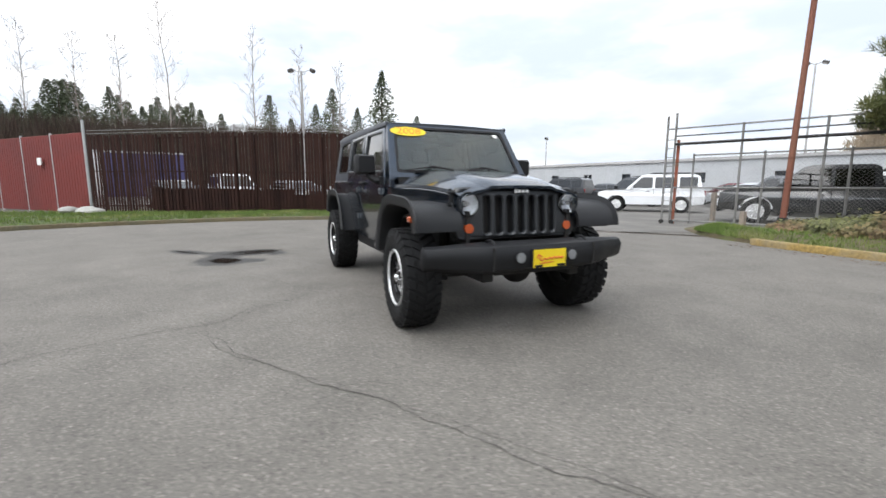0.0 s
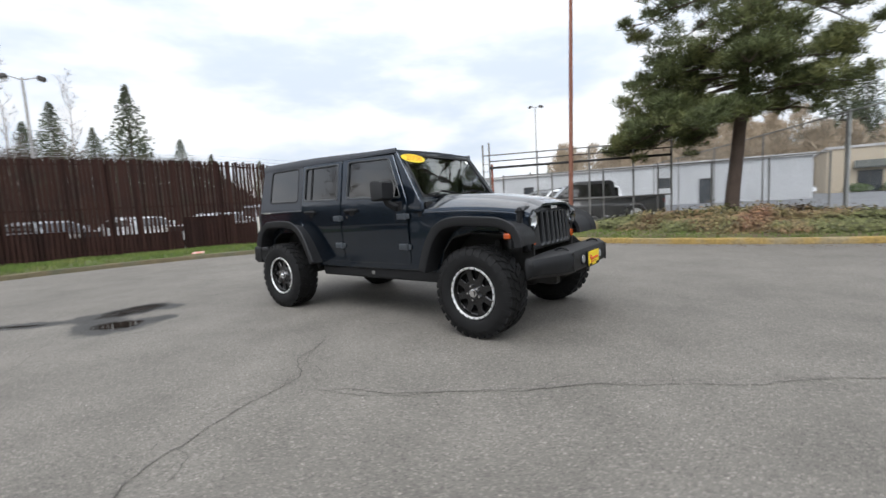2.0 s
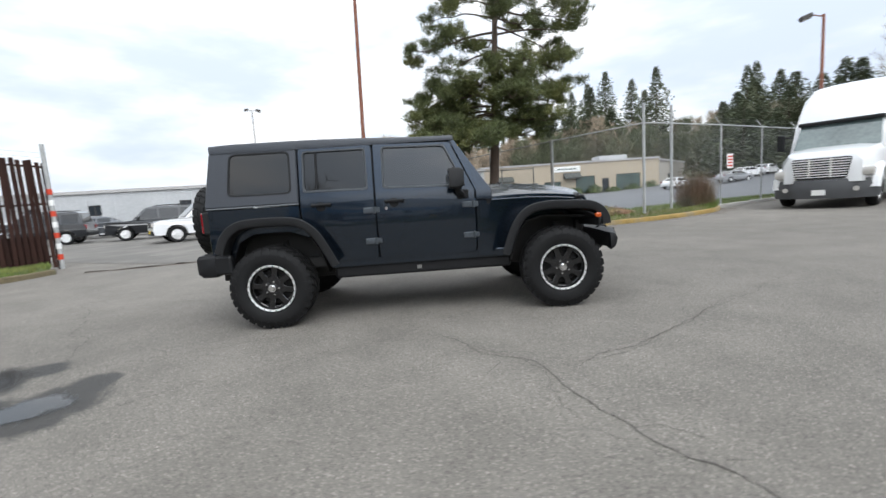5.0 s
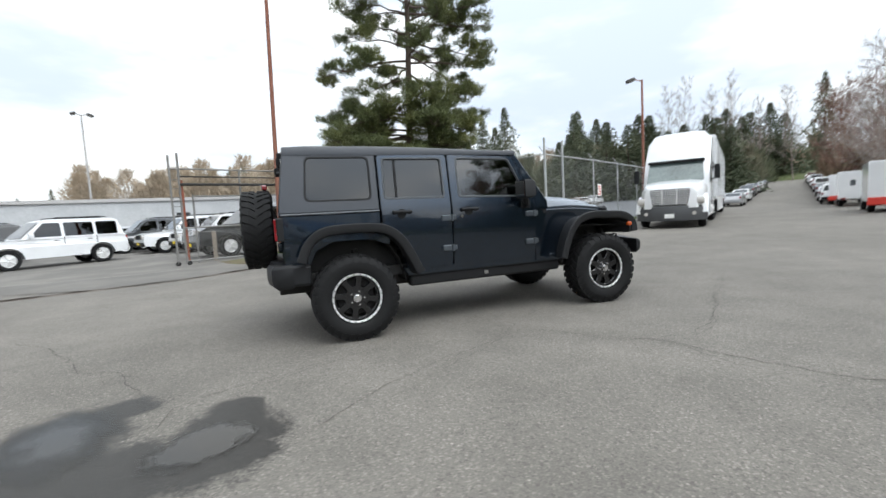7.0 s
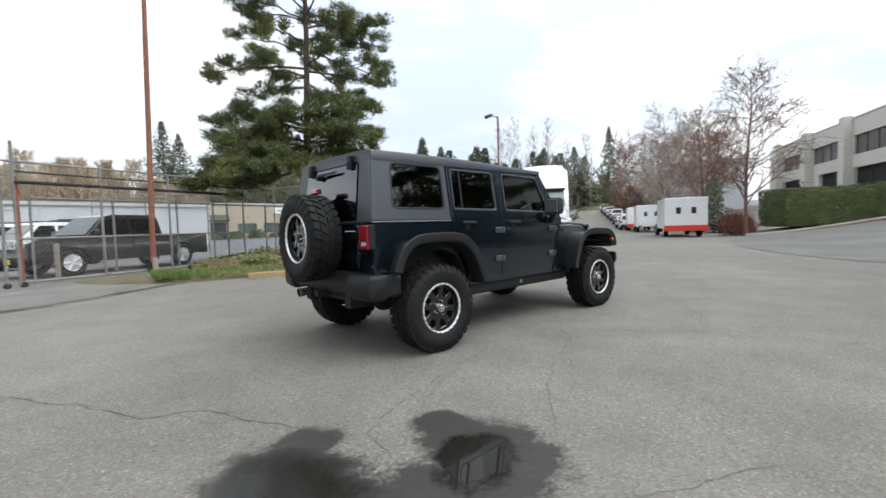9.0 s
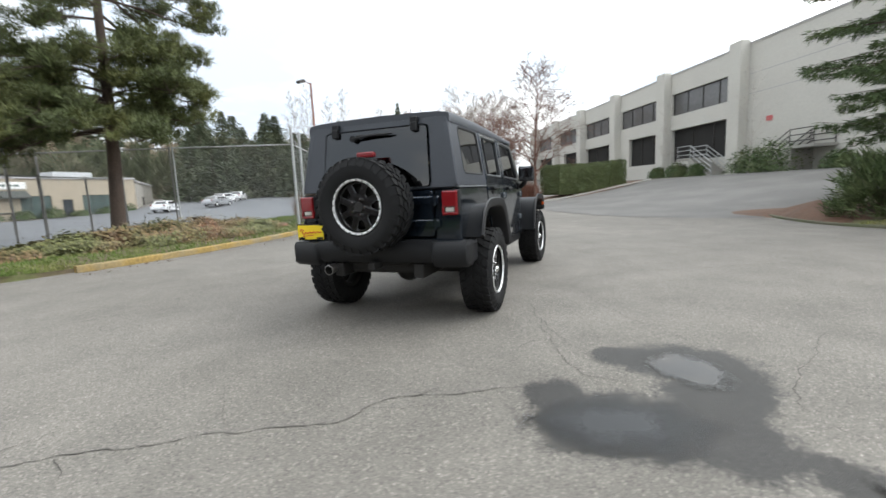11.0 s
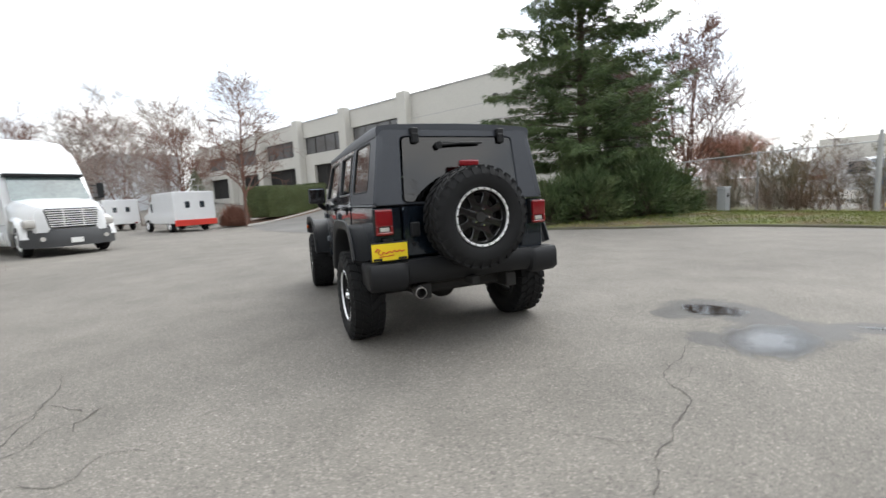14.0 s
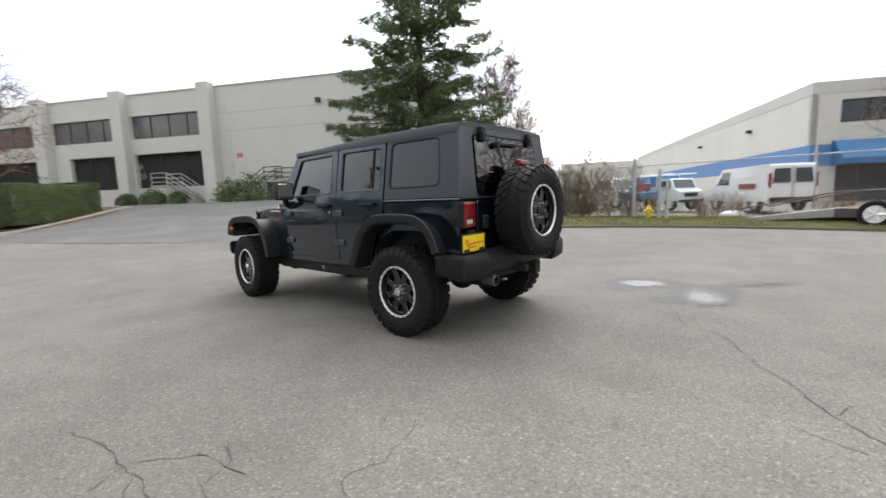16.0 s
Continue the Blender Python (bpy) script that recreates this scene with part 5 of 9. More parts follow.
# rear bumper
bm = bmesh.new()
rings = []
for y in [-0.885, -0.87, -0.81, -0.62, -0.585, -0.565, -0.3, 0, 0.3, 0.565, 0.585, 0.62, 0.81, 0.87, 0.885]:
    a = abs(y)
    f = -2.250 + 0.045 * smooth(0.66, 0.88, a) + (0.0 if a > 0.575 else 0.022)
    top = 0.782 - (0.012 if a > 0.575 else 0)
    bot = 0.585 - 0.035 * smooth(0.56, 0.60, a)
    e = 0.03 if a > 0.88 else 0.0
    rings.append([(-2.02, y, bot + e), (f + 0.05, y, bot + e), (f + 0.012, y, bot + 0.035), (f + e, y, bot + 0.09), (f + e, y, top - 0.035), (f + 0.025, y, top - e), (-2.02, y, top - e)])
loft(bm, rings)
bmesh.ops.recalc_face_normals(bm, faces=bm.faces)
rb = part("rear_bumper", bm, BUMPERPL, suv, "black plastic bumper", smooth=True)


def rear_side(s):
    bm = bmesh.new()
    box(bm, -2.10, -1.86, s * 0.79, s * 0.88, 0.565, 0.765, 0.03, 2)
    part("bumper_end", bm, BUMPERPL, rb)


both(rear_side)
plate_sign("rear_plate", (-2.150, 0.700, 0.862), -1, 0.30, 0.142, suv)
bm = bmesh.new()
box(bm, -2.15, -2.11, 0.66, 0.74, 0.94, 0.965, 0.006)
part("plate_lamp", bm, BLACKPL, suv)

# mirrors


def mirror(s):
    bm = bmesh.new()
    rings = []
    for x, k in ((0.36, 1.0), (0.40, 1.03), (0.46, 0.98), (0.505, 0.80)):
        rings.append([(x, s * (0.935 + dy * k), 1.385 + dz * k) for dy, dz in ((-0.10, -0.095), (-0.085, -0.105), (0.085, -0.105), (0.10, -0.09), (0.10, 0.07), (0.085, 0.09), (-0.085, 0.09), (-0.10, 0.075))])
    loft(bm, rings)
    bmesh.ops.recalc_face_normals(bm, faces=bm.faces)
    m = part("door_mirror", bm, BLACKPL, suv, smooth=True)
    bm = bmesh.new()
    box(bm, 0.352, 0.361, s * 0.845, s * 1.025, 1.295, 1.462, 0.004)
    part("mirror_glass", bm, M("dark_mirror", (0.25, 0.26, 0.27), 0.05, 1.0, 0.05), m)
    bm = bmesh.new()
    tube(bm, [(0.50, s * 0.79, 1.215), (0.49, s * 0.84, 1.215), (0.45, s * 0.89, 1.25), (0.44, s * 0.91, 1.30)], 0.034, 8)
    box(bm, 0.44, 0.56, s * 0.785, s * 0.815, 1.17, 1.265, 0.01, 1)
    part("mirror_arm", bm, BLACKPL, m)


both(mirror)

# inside
bm = bmesh.new()
box(bm, 0.42, 0.62, -0.68, 0.68, 0.98, 1.235, 0.04, 2)
box(bm, -0.6, 0.5, -0.11, 0.11, 0.66, 0.90, 0.03, 1)
part("dashboard", bm, BLACKPL, suv)
bm = bmesh.new()
lathe(bm, [(0.185 + 0.016 * math.cos(TAU * k / 8), 0.016 * math.sin(TAU * k / 8)) for k in range(8)], 32, Matrix.Translation((0.28, 0.36, 1.12)) @ Matrix.Rotation(radians(-65), 4, "Y"), closed=True)
cyl(bm, (0.28, 0.36, 1.12), (0.44, 0.36, 1.05), 0.05, n=12)
box(bm, 0.26, 0.29, 0.19, 0.53, 1.10, 1.135)
part("steering_wheel", bm, BLACKPL, suv)


def seat(x, y, w):
    bm = bmesh.new()
    box(bm, x - 0.02, x + 0.50, y - w / 2, y + w / 2, 0.80, 0.95, 0.05, 2)
    back_m = Matrix.Translation((x, y, 0.92)) @ Matrix.Rotation(radians(-14), 4, "Y")
    box(bm, -0.09, 0.06, -w / 2, w / 2, 0.0, 0.58, 0.05, 2, m=back_m)
    for o in ((0,) if w < 0.7 else (-0.33, 0.33)):
        box(bm, -0.05, 0.05, o - 0.12, o + 0.12, 0.60, 0.78, 0.04, 2, m=back_m)
    part("seat", bm, SEATCLOTH, suv, "dark grey cloth seat", smooth=True)


seat(-0.32, -0.37, 0.50)
seat(-0.32, 0.37, 0.50)
seat(-1.20, 0.0, 1.12)
bm = bmesh.new()
for s in (-1, 1):
    tube(bm, [(0.35, s * 0.62, 1.75), (-0.45, s * 0.62, 1.76), (-1.25, s * 0.62, 1.75), (-1.75, s * 0.62, 1.40), (-1.85, s * 0.62, 1.0)], 0.035, 8)
    tube(bm, [(-0.43, s * 0.66, 0.8), (-0.43, s * 0.62, 1.74)], 0.035, 8)
tube(bm, [(-0.45, -0.62, 1.76), (-0.45, 0.62, 1.76)], 0.035, 8)
tube(bm, [(-1.25, -0.62, 1.75), (-1.25, 0.62, 1.75)], 0.035, 8)
box(bm, 0.38, 0.41, -0.12, 0.12, 1.66, 1.72, 0.01)
part("roll_cage", bm, SEATCLOTH, suv, smooth=True)

# underside
bm = bmesh.new()
for s in (-1, 1):
    box(bm, -2.15, 2.05, s * 0.36, s * 0.46, 0.44, 0.57, 0.01)
    tube(bm, [(1.47, s * 0.42, 0.44), (1.0, s * 0.43, 0.45), (0.45, s * 0.44, 0.47)], 0.03, 8)
    tube(bm, [(-1.47, s * 0.42, 0.44), (-0.8, s * 0.44, 0.45)], 0.03, 8)
    for x in (1.47, -1.47):
        cyl(bm, (x, s * 0.46, 0.48), (x, s * 0.46, 0.80), 0.065, n=12)
        cyl(bm, (x + 0.1, s * 0.56, 0.38), (x + 0.06, s * 0.56, 0.85), 0.032, n=10)
box(bm, -1.0, 0.6, -0.36, 0.36, 0.42, 0.58, 0.03)
box(bm, -2.0, -1.75, -0.45, 0.45, 0.45, 0.60, 0.03)
part("chassis_frame", bm, UNDER, suv)
for x, o in ((1.47, 0.22), (-1.47, 0.0)):
    bm = bmesh.new()
    cyl(bm, (x, -0.74, 0.42), (x, 0.74, 0.42), 0.045, n=14)
    bmesh.ops.create_uvsphere(bm, u_segments=14, v_segments=8, radius=0.15, matrix=Matrix.Translation((x, o, 0.42)))
    part("axle", bm, UNDER, suv, smooth=True)
bm = bmesh.new()
tube(bm, [(1.66, -0.70, 0.46), (1.66, 0.70, 0.44)], 0.018, 8)
cyl(bm, (-1.4, 0, 0.46), (-0.3, 0.05, 0.50), 0.035, n=10)
part("drive_shaft", bm, UNDER, suv, smooth=True)
bm = bmesh.new()
tube(bm, [(-0.9, 0.5, 0.50), (-1.2, 0.56, 0.60), (-1.6, 0.55, 0.60), (-1.9, 0.50, 0.53), (-2.11, 0.475, 0.518)], 0.032, 10)
box(bm, -2.06, -1.84, -0.28, 0.42, 0.53, 0.66, 0.06, 2)
part("exhaust_pipe", bm, UNDER, suv, smooth=True)
bm = bmesh.new()
cyl(bm, (-2.08, 0.475, 0.520), (-2.225, 0.48, 0.510), 0.040, 0.048, n=20, caps=False)
cyl(bm, (-2.225, 0.48, 0.510), (-2.228, 0.48, 0.510), 0.048, 0.041, n=20, caps=False)
tip = part("exhaust_tip", bm, M("tailpipe_steel", (0.32, 0.31, 0.30), 0.3, 0.8, 0.2, 12, 80), suv, "polished tailpipe tip", smooth=True)
bm = bmesh.new()
cyl(bm, (-2.08, 0.475, 0.520), (-2.227, 0.48, 0.510), 0.034, 0.041, n=20, caps=False)
cyl(bm, (-2.13, 0.476, 0.516), (-2.14, 0.476, 0.516), 0.037, n=20)
part("tip_bore", bm, UNDER, tip, "black inner bore")
bm = bmesh.new()
box(bm, -2.26, -2.10, -0.035, 0.035, 0.525, 0.59, 0.006)
part("tow_receiver", bm, UNDER, suv)

# ---- plants ----
BARKPINE = M("pine_bark", (0.088, 0.062, 0.048), 0.95, 0, 0.4, 3, 26, bump=0.9, bscale=22, tint=(0.062, 0.045, 0.036))
BARKGREY = M("grey_bark", (0.27, 0.235, 0.21), 0.9, 0, 0.3, 3, 26, bump=0.5, bscale=40, tint=(0.21, 0.175, 0.155))
TWIGRED = M("reddish_twigs", (0.165, 0.082, 0.058), 0.9, 0, 0.25, 2, 30, tint=(0.12, 0.075, 0.06))
BIRCH = M("white_birch_bark", (0.55, 0.52, 0.48), 0.85, 0, 0.3, 4, 30, tint=(0.35, 0.32, 0.29))
NEEDLE = M("pine_needles", (0.088, 0.108, 0.037), 0.75, 0, 0.3, 0.7, 8, tint=(0.140, 0.146, 0.048), island=0.5)
FIRN = M("fir_needles", (0.068, 0.108, 0.036), 0.75, 0, 0.3, 0.7, 8, tint=(0.092, 0.124, 0.042), island=0.5)
JUNIPER = M("juniper_sprays", (0.064, 0.100, 0.034), 0.8, 0, 0.3, 0.9, 8, tint=(0.092, 0.112, 0.044), island=0.35)
FARFIR = M("distant_fir", (0.082, 0.102, 0.058), 0.9, 0, 0.3, 0.25, 3, tint=(0.105, 0.115, 0.066), island=0.22)
# brown twigs paled so that the colour includes the haze
FARBROWN = M("hazed_bare_crowns", (0.42, 0.34, 0.25), 0.95, 0, 0.25, 0.15, 2, tint=(0.33, 0.275, 0.21), island=0.25)
# lighter copy of WOOD: distance haze is mixed into the crown colour
WOODHAZE = M("haze_lightened_crowns", (0.125, 0.140, 0.080), 0.95, 0, 0.3, 0.12, 2, tint=(0.165, 0.150, 0.105), island=0.25)
WOOD = M("mixed_wood_crowns", (0.068, 0.076, 0.046), 0.95, 0, 0.3, 0.12, 2, tint=(0.10, 0.088, 0.060), island=0.2)
IVY = M("groundcover_leaves", (0.105, 0.110, 0.034), 0.7, 0, 0.3, 0.8, 8, tint=(0.175, 0.088, 0.048), island=0.45)
HEDGE = M("hedge_leaves", (0.082, 0.105, 0.032), 0.75, 0, 0.3, 1.5, 10, tint=(0.085, 0.11, 0.040), island=0.4)
BRAMBLE = M("brown_brush", (0.19, 0.125, 0.085), 0.95, 0, 0.35, 0.8, 9, tint=(0.13, 0.11, 0.06), island=0.45)


def rand_dir(r):
    while True:
        v = Vector((r.uniform(-1, 1), r.uniform(-1, 1), r.uniform(-1, 1)))
        if 0.05 < v.length < 1:
            return v.normalized()


def needle_puff(vs, fs, p, out, r, count, length, width):
    """Needles that spread from a twig's end."""
    for _ in range(count):
        d = (out + rand_dir(r) * 0.85).normalized()
        s = d.cross(rand_dir(r)).normalized() * width
        q = p + rand_dir(r) * length * 0.35
        k = len(vs)
        vs += [q - s, q + s, q + d * length * r.uniform(0.6, 1.1)]
        fs.append((k, k + 1, k + 2))


def pine_tree(at, label):
    """A broad old pine: leaning trunk, long level limbs, needle pads with sky between."""
    r = random.Random(21)
    t = thing("pine_tree", label, "tree", Matrix.Translation(at))
    spine = [Vector((0.12, 0, -0.1)), Vector((0.14, 0, 0.7)), Vector((0.30, 0.03, 2.6)), Vector((0.42, 0.08, 5.2)), Vector((0.60, 0.25, 8.0)), Vector((0.65, 0.3, 10.6)), Vector((0.70, 0.3, 13.2))]

    def on(z):
        for a, b in zip(spine, spine[1:]):
            if z <= b.z:
                return a.lerp(b, (z - a.z) / (b.z - a.z))
        return spine[-1]

    bm = bmesh.new()
    tube(bm, [on(z) for z in (-0.1, 0.1, 0.4, 1, 2, 3, 4, 5.2, 6.5, 8, 9.5, 11, 13.2)], 0.23, 12, 0.05)
    part("trunk", bm, BARKPINE, t, smooth=True)
    limbs = bmesh.new()
    vs, fs = [], []
    # start height, azimuth, reach, rise at the tip
    plan = [(3.7, 172, 3.3, -1.2), (3.4, 150, 3.2, -0.9), (3.9, 203, 3.0, -1.0), (4.2, 185, 2.8, -0.5), (3.2, 120, 3.2, -0.8), (3.5, 95, 3.0, -0.2), (3.1, 180, 2.6, -0.9),
            (4.0, 140, 2.8, 0.1), (3.3, 250, 2.5, -0.8), (4.1, 275, 2.3, -0.1), (3.6, 320, 2.0, -0.2), (4.4, 20, 1.8, 0.1), (3.7, 50, 2.2, -0.1), (4.5, 230, 2.0, 0.3), (3.0, 345, 1.5, 0.0), (4.6, 160, 2.0, 0.4), (4.7, 290, 1.7, 0.3),
            (2.9, 262, 1.7, 0.1), (3.8, 285, 1.9, 0.3), (4.9, 255, 1.6, 0.3), (4.3, 300, 1.8, 0.4), (3.3, 215, 2.6, -0.4), (4.5, 205, 2.4, -0.2), (4.0, 165, 2.9, -0.7), (3.5, 188, 3.0, -1.1), (4.8, 178, 2.6, -0.2), (4.1, 330, 2.3, 0.0), (3.4, 10, 2.4, 0.3),
            (6.9, 176, 3.2, -0.8), (6.6, 195, 2.8, -0.6), (6.2, 182, 2.2, -1.0), (7.4, 188, 2.3, 0.0), (7.9, 165, 1.9, 0.2), (8.7, 182, 2.2, -0.1), (9.1, 203, 2.0, 0.0),
            (6.4, 0, 2.7, -1.7), (6.8, 345, 2.6, -0.3), (8.0, 4, 3.3, 0.5), (7.4, 25, 2.1, -0.4), (7.5, 350, 2.8, -0.6), (7.1, 14, 2.7, -1.1), (8.7, 356, 2.9, 0.0), (6.0, 330, 2.3, -0.9), (9.0, 22, 2.5, 0.1),
            (6.6, 100, 2.2, 0.0), (7.0, 270, 2.1, -0.1), (7.8, 300, 1.9, 0.2), (7.9, 75, 2.0, 0.2)]
    for i in range(20):
        z = 8.4 + 4.5 * i / 19
        plan.append((z, i * 137.5 + r.uniform(-20, 20), (2.5 - 0.42 * (z - 8.4)) * r.uniform(0.6, 1.1), 0.25 + 0.1 * (z - 8)))
    for z, deg, reach, tip in plan:
        a = radians(deg + r.uniform(-6, 6))
        d = Vector((math.cos(a), math.sin(a), 0))
        side = Vector((-d.y, d.x, 0))
        bend = r.uniform(-0.18, 0.18)
        pts = [on(z)]
        for k in range(1, 7):
            u = k / 6
            pts.append(on(z) + d * reach * u + side * reach * bend * u * u + Vector((0, 0, tip * u + 0.22 * reach * u * (1 - u) + r.uniform(-0.06, 0.06))))
        tube(limbs, pts, 0.020 + 0.010 * reach, 5, 0.009)
        along = lambda u: pts[min(int(u * 6), 5)].lerp(pts[min(int(u * 6), 5) + 1], u * 6 - min(int(u * 6), 5))
        low = z < 5
        for k in range(int((3.8 if low else 2.7) * reach) + 2):
            u = 1.0 if k == 0 else r.uniform(0.22 if low else 0.34, 1.0)
            p = along(min(u, 0.999))
            out = (d * r.uniform(0.1, 0.9) + side * r.uniform(-1, 1)).normalized()
            ln = r.uniform(0.15, 0.62) * (1.15 - 0.5 * u) * 1.5
            q = p + out * ln + Vector((0, 0, r.uniform(-0.16, 0.34)))
            tube(limbs, [p, p.lerp(q, 0.6) - Vector((0, 0, 0.03)), q], 0.014, 4, 0.006)
            rad = r.uniform(0.13, 0.34) * (1.12 if low else 1.0)
            for _ in range(int(110 * rad)):
                e = rand_dir(r) * r.random() ** 0.45
                w = q + Vector((e.x * rad * 1.15, e.y * rad * 1.15, e.z * rad * 0.62 + 0.05))
                needle_puff(vs, fs, w, Vector((e.x, e.y, 0.6)), r, 11, 0.22, 0.0115)
    part("limb", limbs, BARKPINE, t, smooth=True)
    part("crown", (vs, fs), NEEDLE, t, "dark green needle pads with open gaps")
    return t


def fir_tree(at, label, height=14.0, base=4.6, seed=5, low=0.7):
    """A dense fir: whorls of drooping boughs with side sprays."""
    r = random.Random(seed)
    t = thing("fir_tree", label, "tree", Matrix.Translation(at))
    bm = bmesh.new()
    cyl(bm, (0, 0, -0.1), (0, 0, height * 0.98), 0.26, 0.02, n=10)
    part("trunk", bm, BARKPINE, t, smooth=True)
    vs, fs = [], []
    boughs = bmesh.new()
    for i in range(215):
        z = low + (height - 0.4 - low) * (i / 214) ** 1.12 + r.uniform(-0.25, 0.25)
        f = max(1 - z / height, 0.02)
        a = i * 2.399 + r.uniform(-0.5, 0.5)
        reach = base * (f ** 0.72) * r.choice((0.62, 0.8, 0.92, 1.0, 1.08)) * r.uniform(0.88, 1.08)
        reach *= 0.78 + 0.22 * smooth(low, low + 2.0, z)
        d = Vector((math.cos(a), math.sin(a), 0))
        side = Vector((-d.y, d.x, 0))
        droop = r.uniform(0.16, 0.34)
        pts = [Vector((0, 0, z)) + d * reach * u + Vector((0, 0, reach * (0.22 * u - droop * u * u + 0.10 * u ** 4))) for u in (0, 0.25, 0.5, 0.75, 1)]
        tube(boughs, pts, 0.018 + 0.005 * reach, 4, 0.005)
        for _ in range(int(30 * reach)):
            u = r.uniform(0.10, 1.0) ** 0.85
            j = min(int(u * 4), 3)
            p = pts[j].lerp(pts[j + 1], u * 4 - j)
            off = r.uniform(-1, 1) * (0.12 + 0.34 * (1 - u)) * min(reach, 2.6) * 0.62
            q = p + side * off + Vector((0, 0, -0.04 - 0.14 * abs(off) - r.uniform(0, 0.16)))
            axis = (d * 0.75 + side * (0.8 if off > 0 else -0.8) + Vector((0, 0, -0.40))).normalized()
            needle_puff(vs, fs, q, axis * 1.3, r, 9, 0.24, 0.0155)
    part("bough", boughs, BARKPINE, t)
    part("crown", (vs, fs), FIRN, t, "dense dark green needle sprays")
    return t


def juniper(at, label, rx, ry, h, seed):
    """A spreading evergreen shrub of feathery sprays that arch outwards."""
    r = random.Random(seed)
    t = thing("evergreen_shrub", label, "shrub", Matrix.Translation(at), "evergreen shrubs under the fir")
    vs, fs = [], []
    bm = bmesh.new()
    for i in range(int(60 * rx * ry) + 60):
        a, el = r.uniform(0, TAU), r.uniform(0.08, 1.35)
        d = Vector((math.cos(a) * math.cos(el) * rx, math.sin(a) * math.cos(el) * ry, math.sin(el) * h)) * r.uniform(0.72, 1.05)
        n = Vector((d.x / rx, d.y / ry, d.z / h)).normalized()
        if i % 4 == 0:
            tube(bm, [(0, 0, 0.02), d * 0.5 + Vector((0, 0, 0.1 * h)), d], 0.018, 4, 0.004)
        for k in range(6):
            p = d * (1 - 0.05 * k) + rand_dir(r) * 0.14
            p.z = max(p.z, 0.04)
            needle_puff(vs, fs, p, n * 1.1 + Vector((0, 0, 0.35)), r, 7, 0.28, 0.016)
    part("stem", bm, BARKPINE, t)
    part("foliage", (vs, fs), JUNIPER, t, "feathery dark green sprays")
    return t


def shoot(bm, r, p, d, length, radius, depth, up, sides, fine):
    """A branch that curves upwards and sends out finer shoots."""
    pts, q, v = [p], p, d.normalized()
    for _ in range(4):
        v = (v + Vector((0, 0, up)) + rand_dir(r) * 0.16).normalized()
        q = q + v * length / 4
        pts.append(q)
    tube(bm, pts, radius, 5 if depth > 1 else 3, radius * 0.30)
    if depth == 0:
        return
    for _ in range(sides):
        u = r.uniform(0.22, 1.0)
        j = min(int(u * 4), 3)
        b = pts[j].lerp(pts[j + 1], u * 4 - j)
        axis = (pts[j + 1] - pts[j]).normalized()
        side = (axis.cross(rand_dir(r))).normalized()
        shoot(bm, r, b, axis * 0.75 + side * r.uniform(0.6, 1.0), length * r.uniform(0.42, 0.66) * (1.15 - 0.4 * u), max(radius * (1 - 0.5 * u) * 0.6, fine), depth - 1, up, max(sides - 1, 3), fine)


def bare_tree(at, label, height, seed, material=None, wide=0.42, up=0.10, stems=1, radius=None, name="bare_tree", group="", limbs=30, sides=7, fine=0.007):
    """A leafless tree: a tapering leader (or several) with rising limbs and fine twigs."""
    r = random.Random(seed)
    t = thing(name, label, "tree" if name != "shrub" else "shrub", Matrix.Translation(at), group)
    bm, tw = bmesh.new(), bmesh.new()
    r0 = radius or height * 0.011
    for k in range(stems):
        lean = Vector((r.uniform(-1, 1), r.uniform(-1, 1), 0)) * (0.06 if stems == 1 else 0.34)
        h = height * (1 if k == 0 else r.uniform(0.7, 1.0))
        spine = [Vector((0, 0, -0.1)) + (lean * u + Vector((0, 0, u)) + Vector((r.uniform(-1, 1), r.uniform(-1, 1), 0)) * 0.012) * h for u in (0, 0.2, 0.4, 0.6, 0.8, 1.0)]
        tube(bm, spine, r0, 8, r0 * 0.12)
        for i in range(max(limbs // stems, 5)):
            u = 0.20 + 0.78 * (i + r.random()) / max(limbs // stems, 5) if stems == 1 else r.uniform(0.12, 0.98)
            j = min(int(u * 5), 4)
            p = spine[j].lerp(spine[j + 1], u * 5 - j)
            a = i * 2.399 + r.uniform(-0.5, 0.5)
            d = Vector((math.cos(a), math.sin(a), r.uniform(0.45, 0.95)))
            shoot(tw, r, p, d, height * wide * (1.08 - 0.72 * u) * r.uniform(0.7, 1.1), max(r0 * (1 - u) * 0.55, fine * 1.6), 2, up, sides, fine)
    part("trunk", bm, material or BARKGREY, t, smooth=True)
    part("crown", tw, material or BARKGREY, t, "bare branches and twigs without leaves")
    return t


def far_conifer_mesh(seed, count=5200):
    """A distant conifer of unit height: many small sprays in ragged tiers round a stem."""
    r = random.Random(seed)
    vs, fs = [], []
    turn = r.uniform(0, TAU)
    for _ in range(count):
        z = 0.04 + 0.95 * r.random() ** 1.5
        a = r.uniform(0, TAU)
        lobes = 0.80 + 0.80 * noise.noise(Vector((math.cos(a) * 1.6, math.sin(a) * 1.6, z * 11 + turn)))
        reach = (0.26 * (1 - z) ** 0.92 + 0.006) * lobes
        q = r.random() ** 0.55
        d = Vector((math.cos(a), math.sin(a), 0))
        p = d * reach * q + Vector((0, 0, z - 0.05 * q * q * (1 - z) + r.uniform(-0.012, 0.016)))
        e = (d + rand_dir(r) * 0.8).normalized()
        g = e.cross(rand_dir(r)).normalized()
        w = 0.009 + 0.013 * (1 - z)
        k0 = len(vs)
        vs += [p - g * w * 0.5, p + g * w * 0.5, p + e * w * 1.3]
        fs.append((k0, k0 + 1, k0 + 2))
    return vs, fs


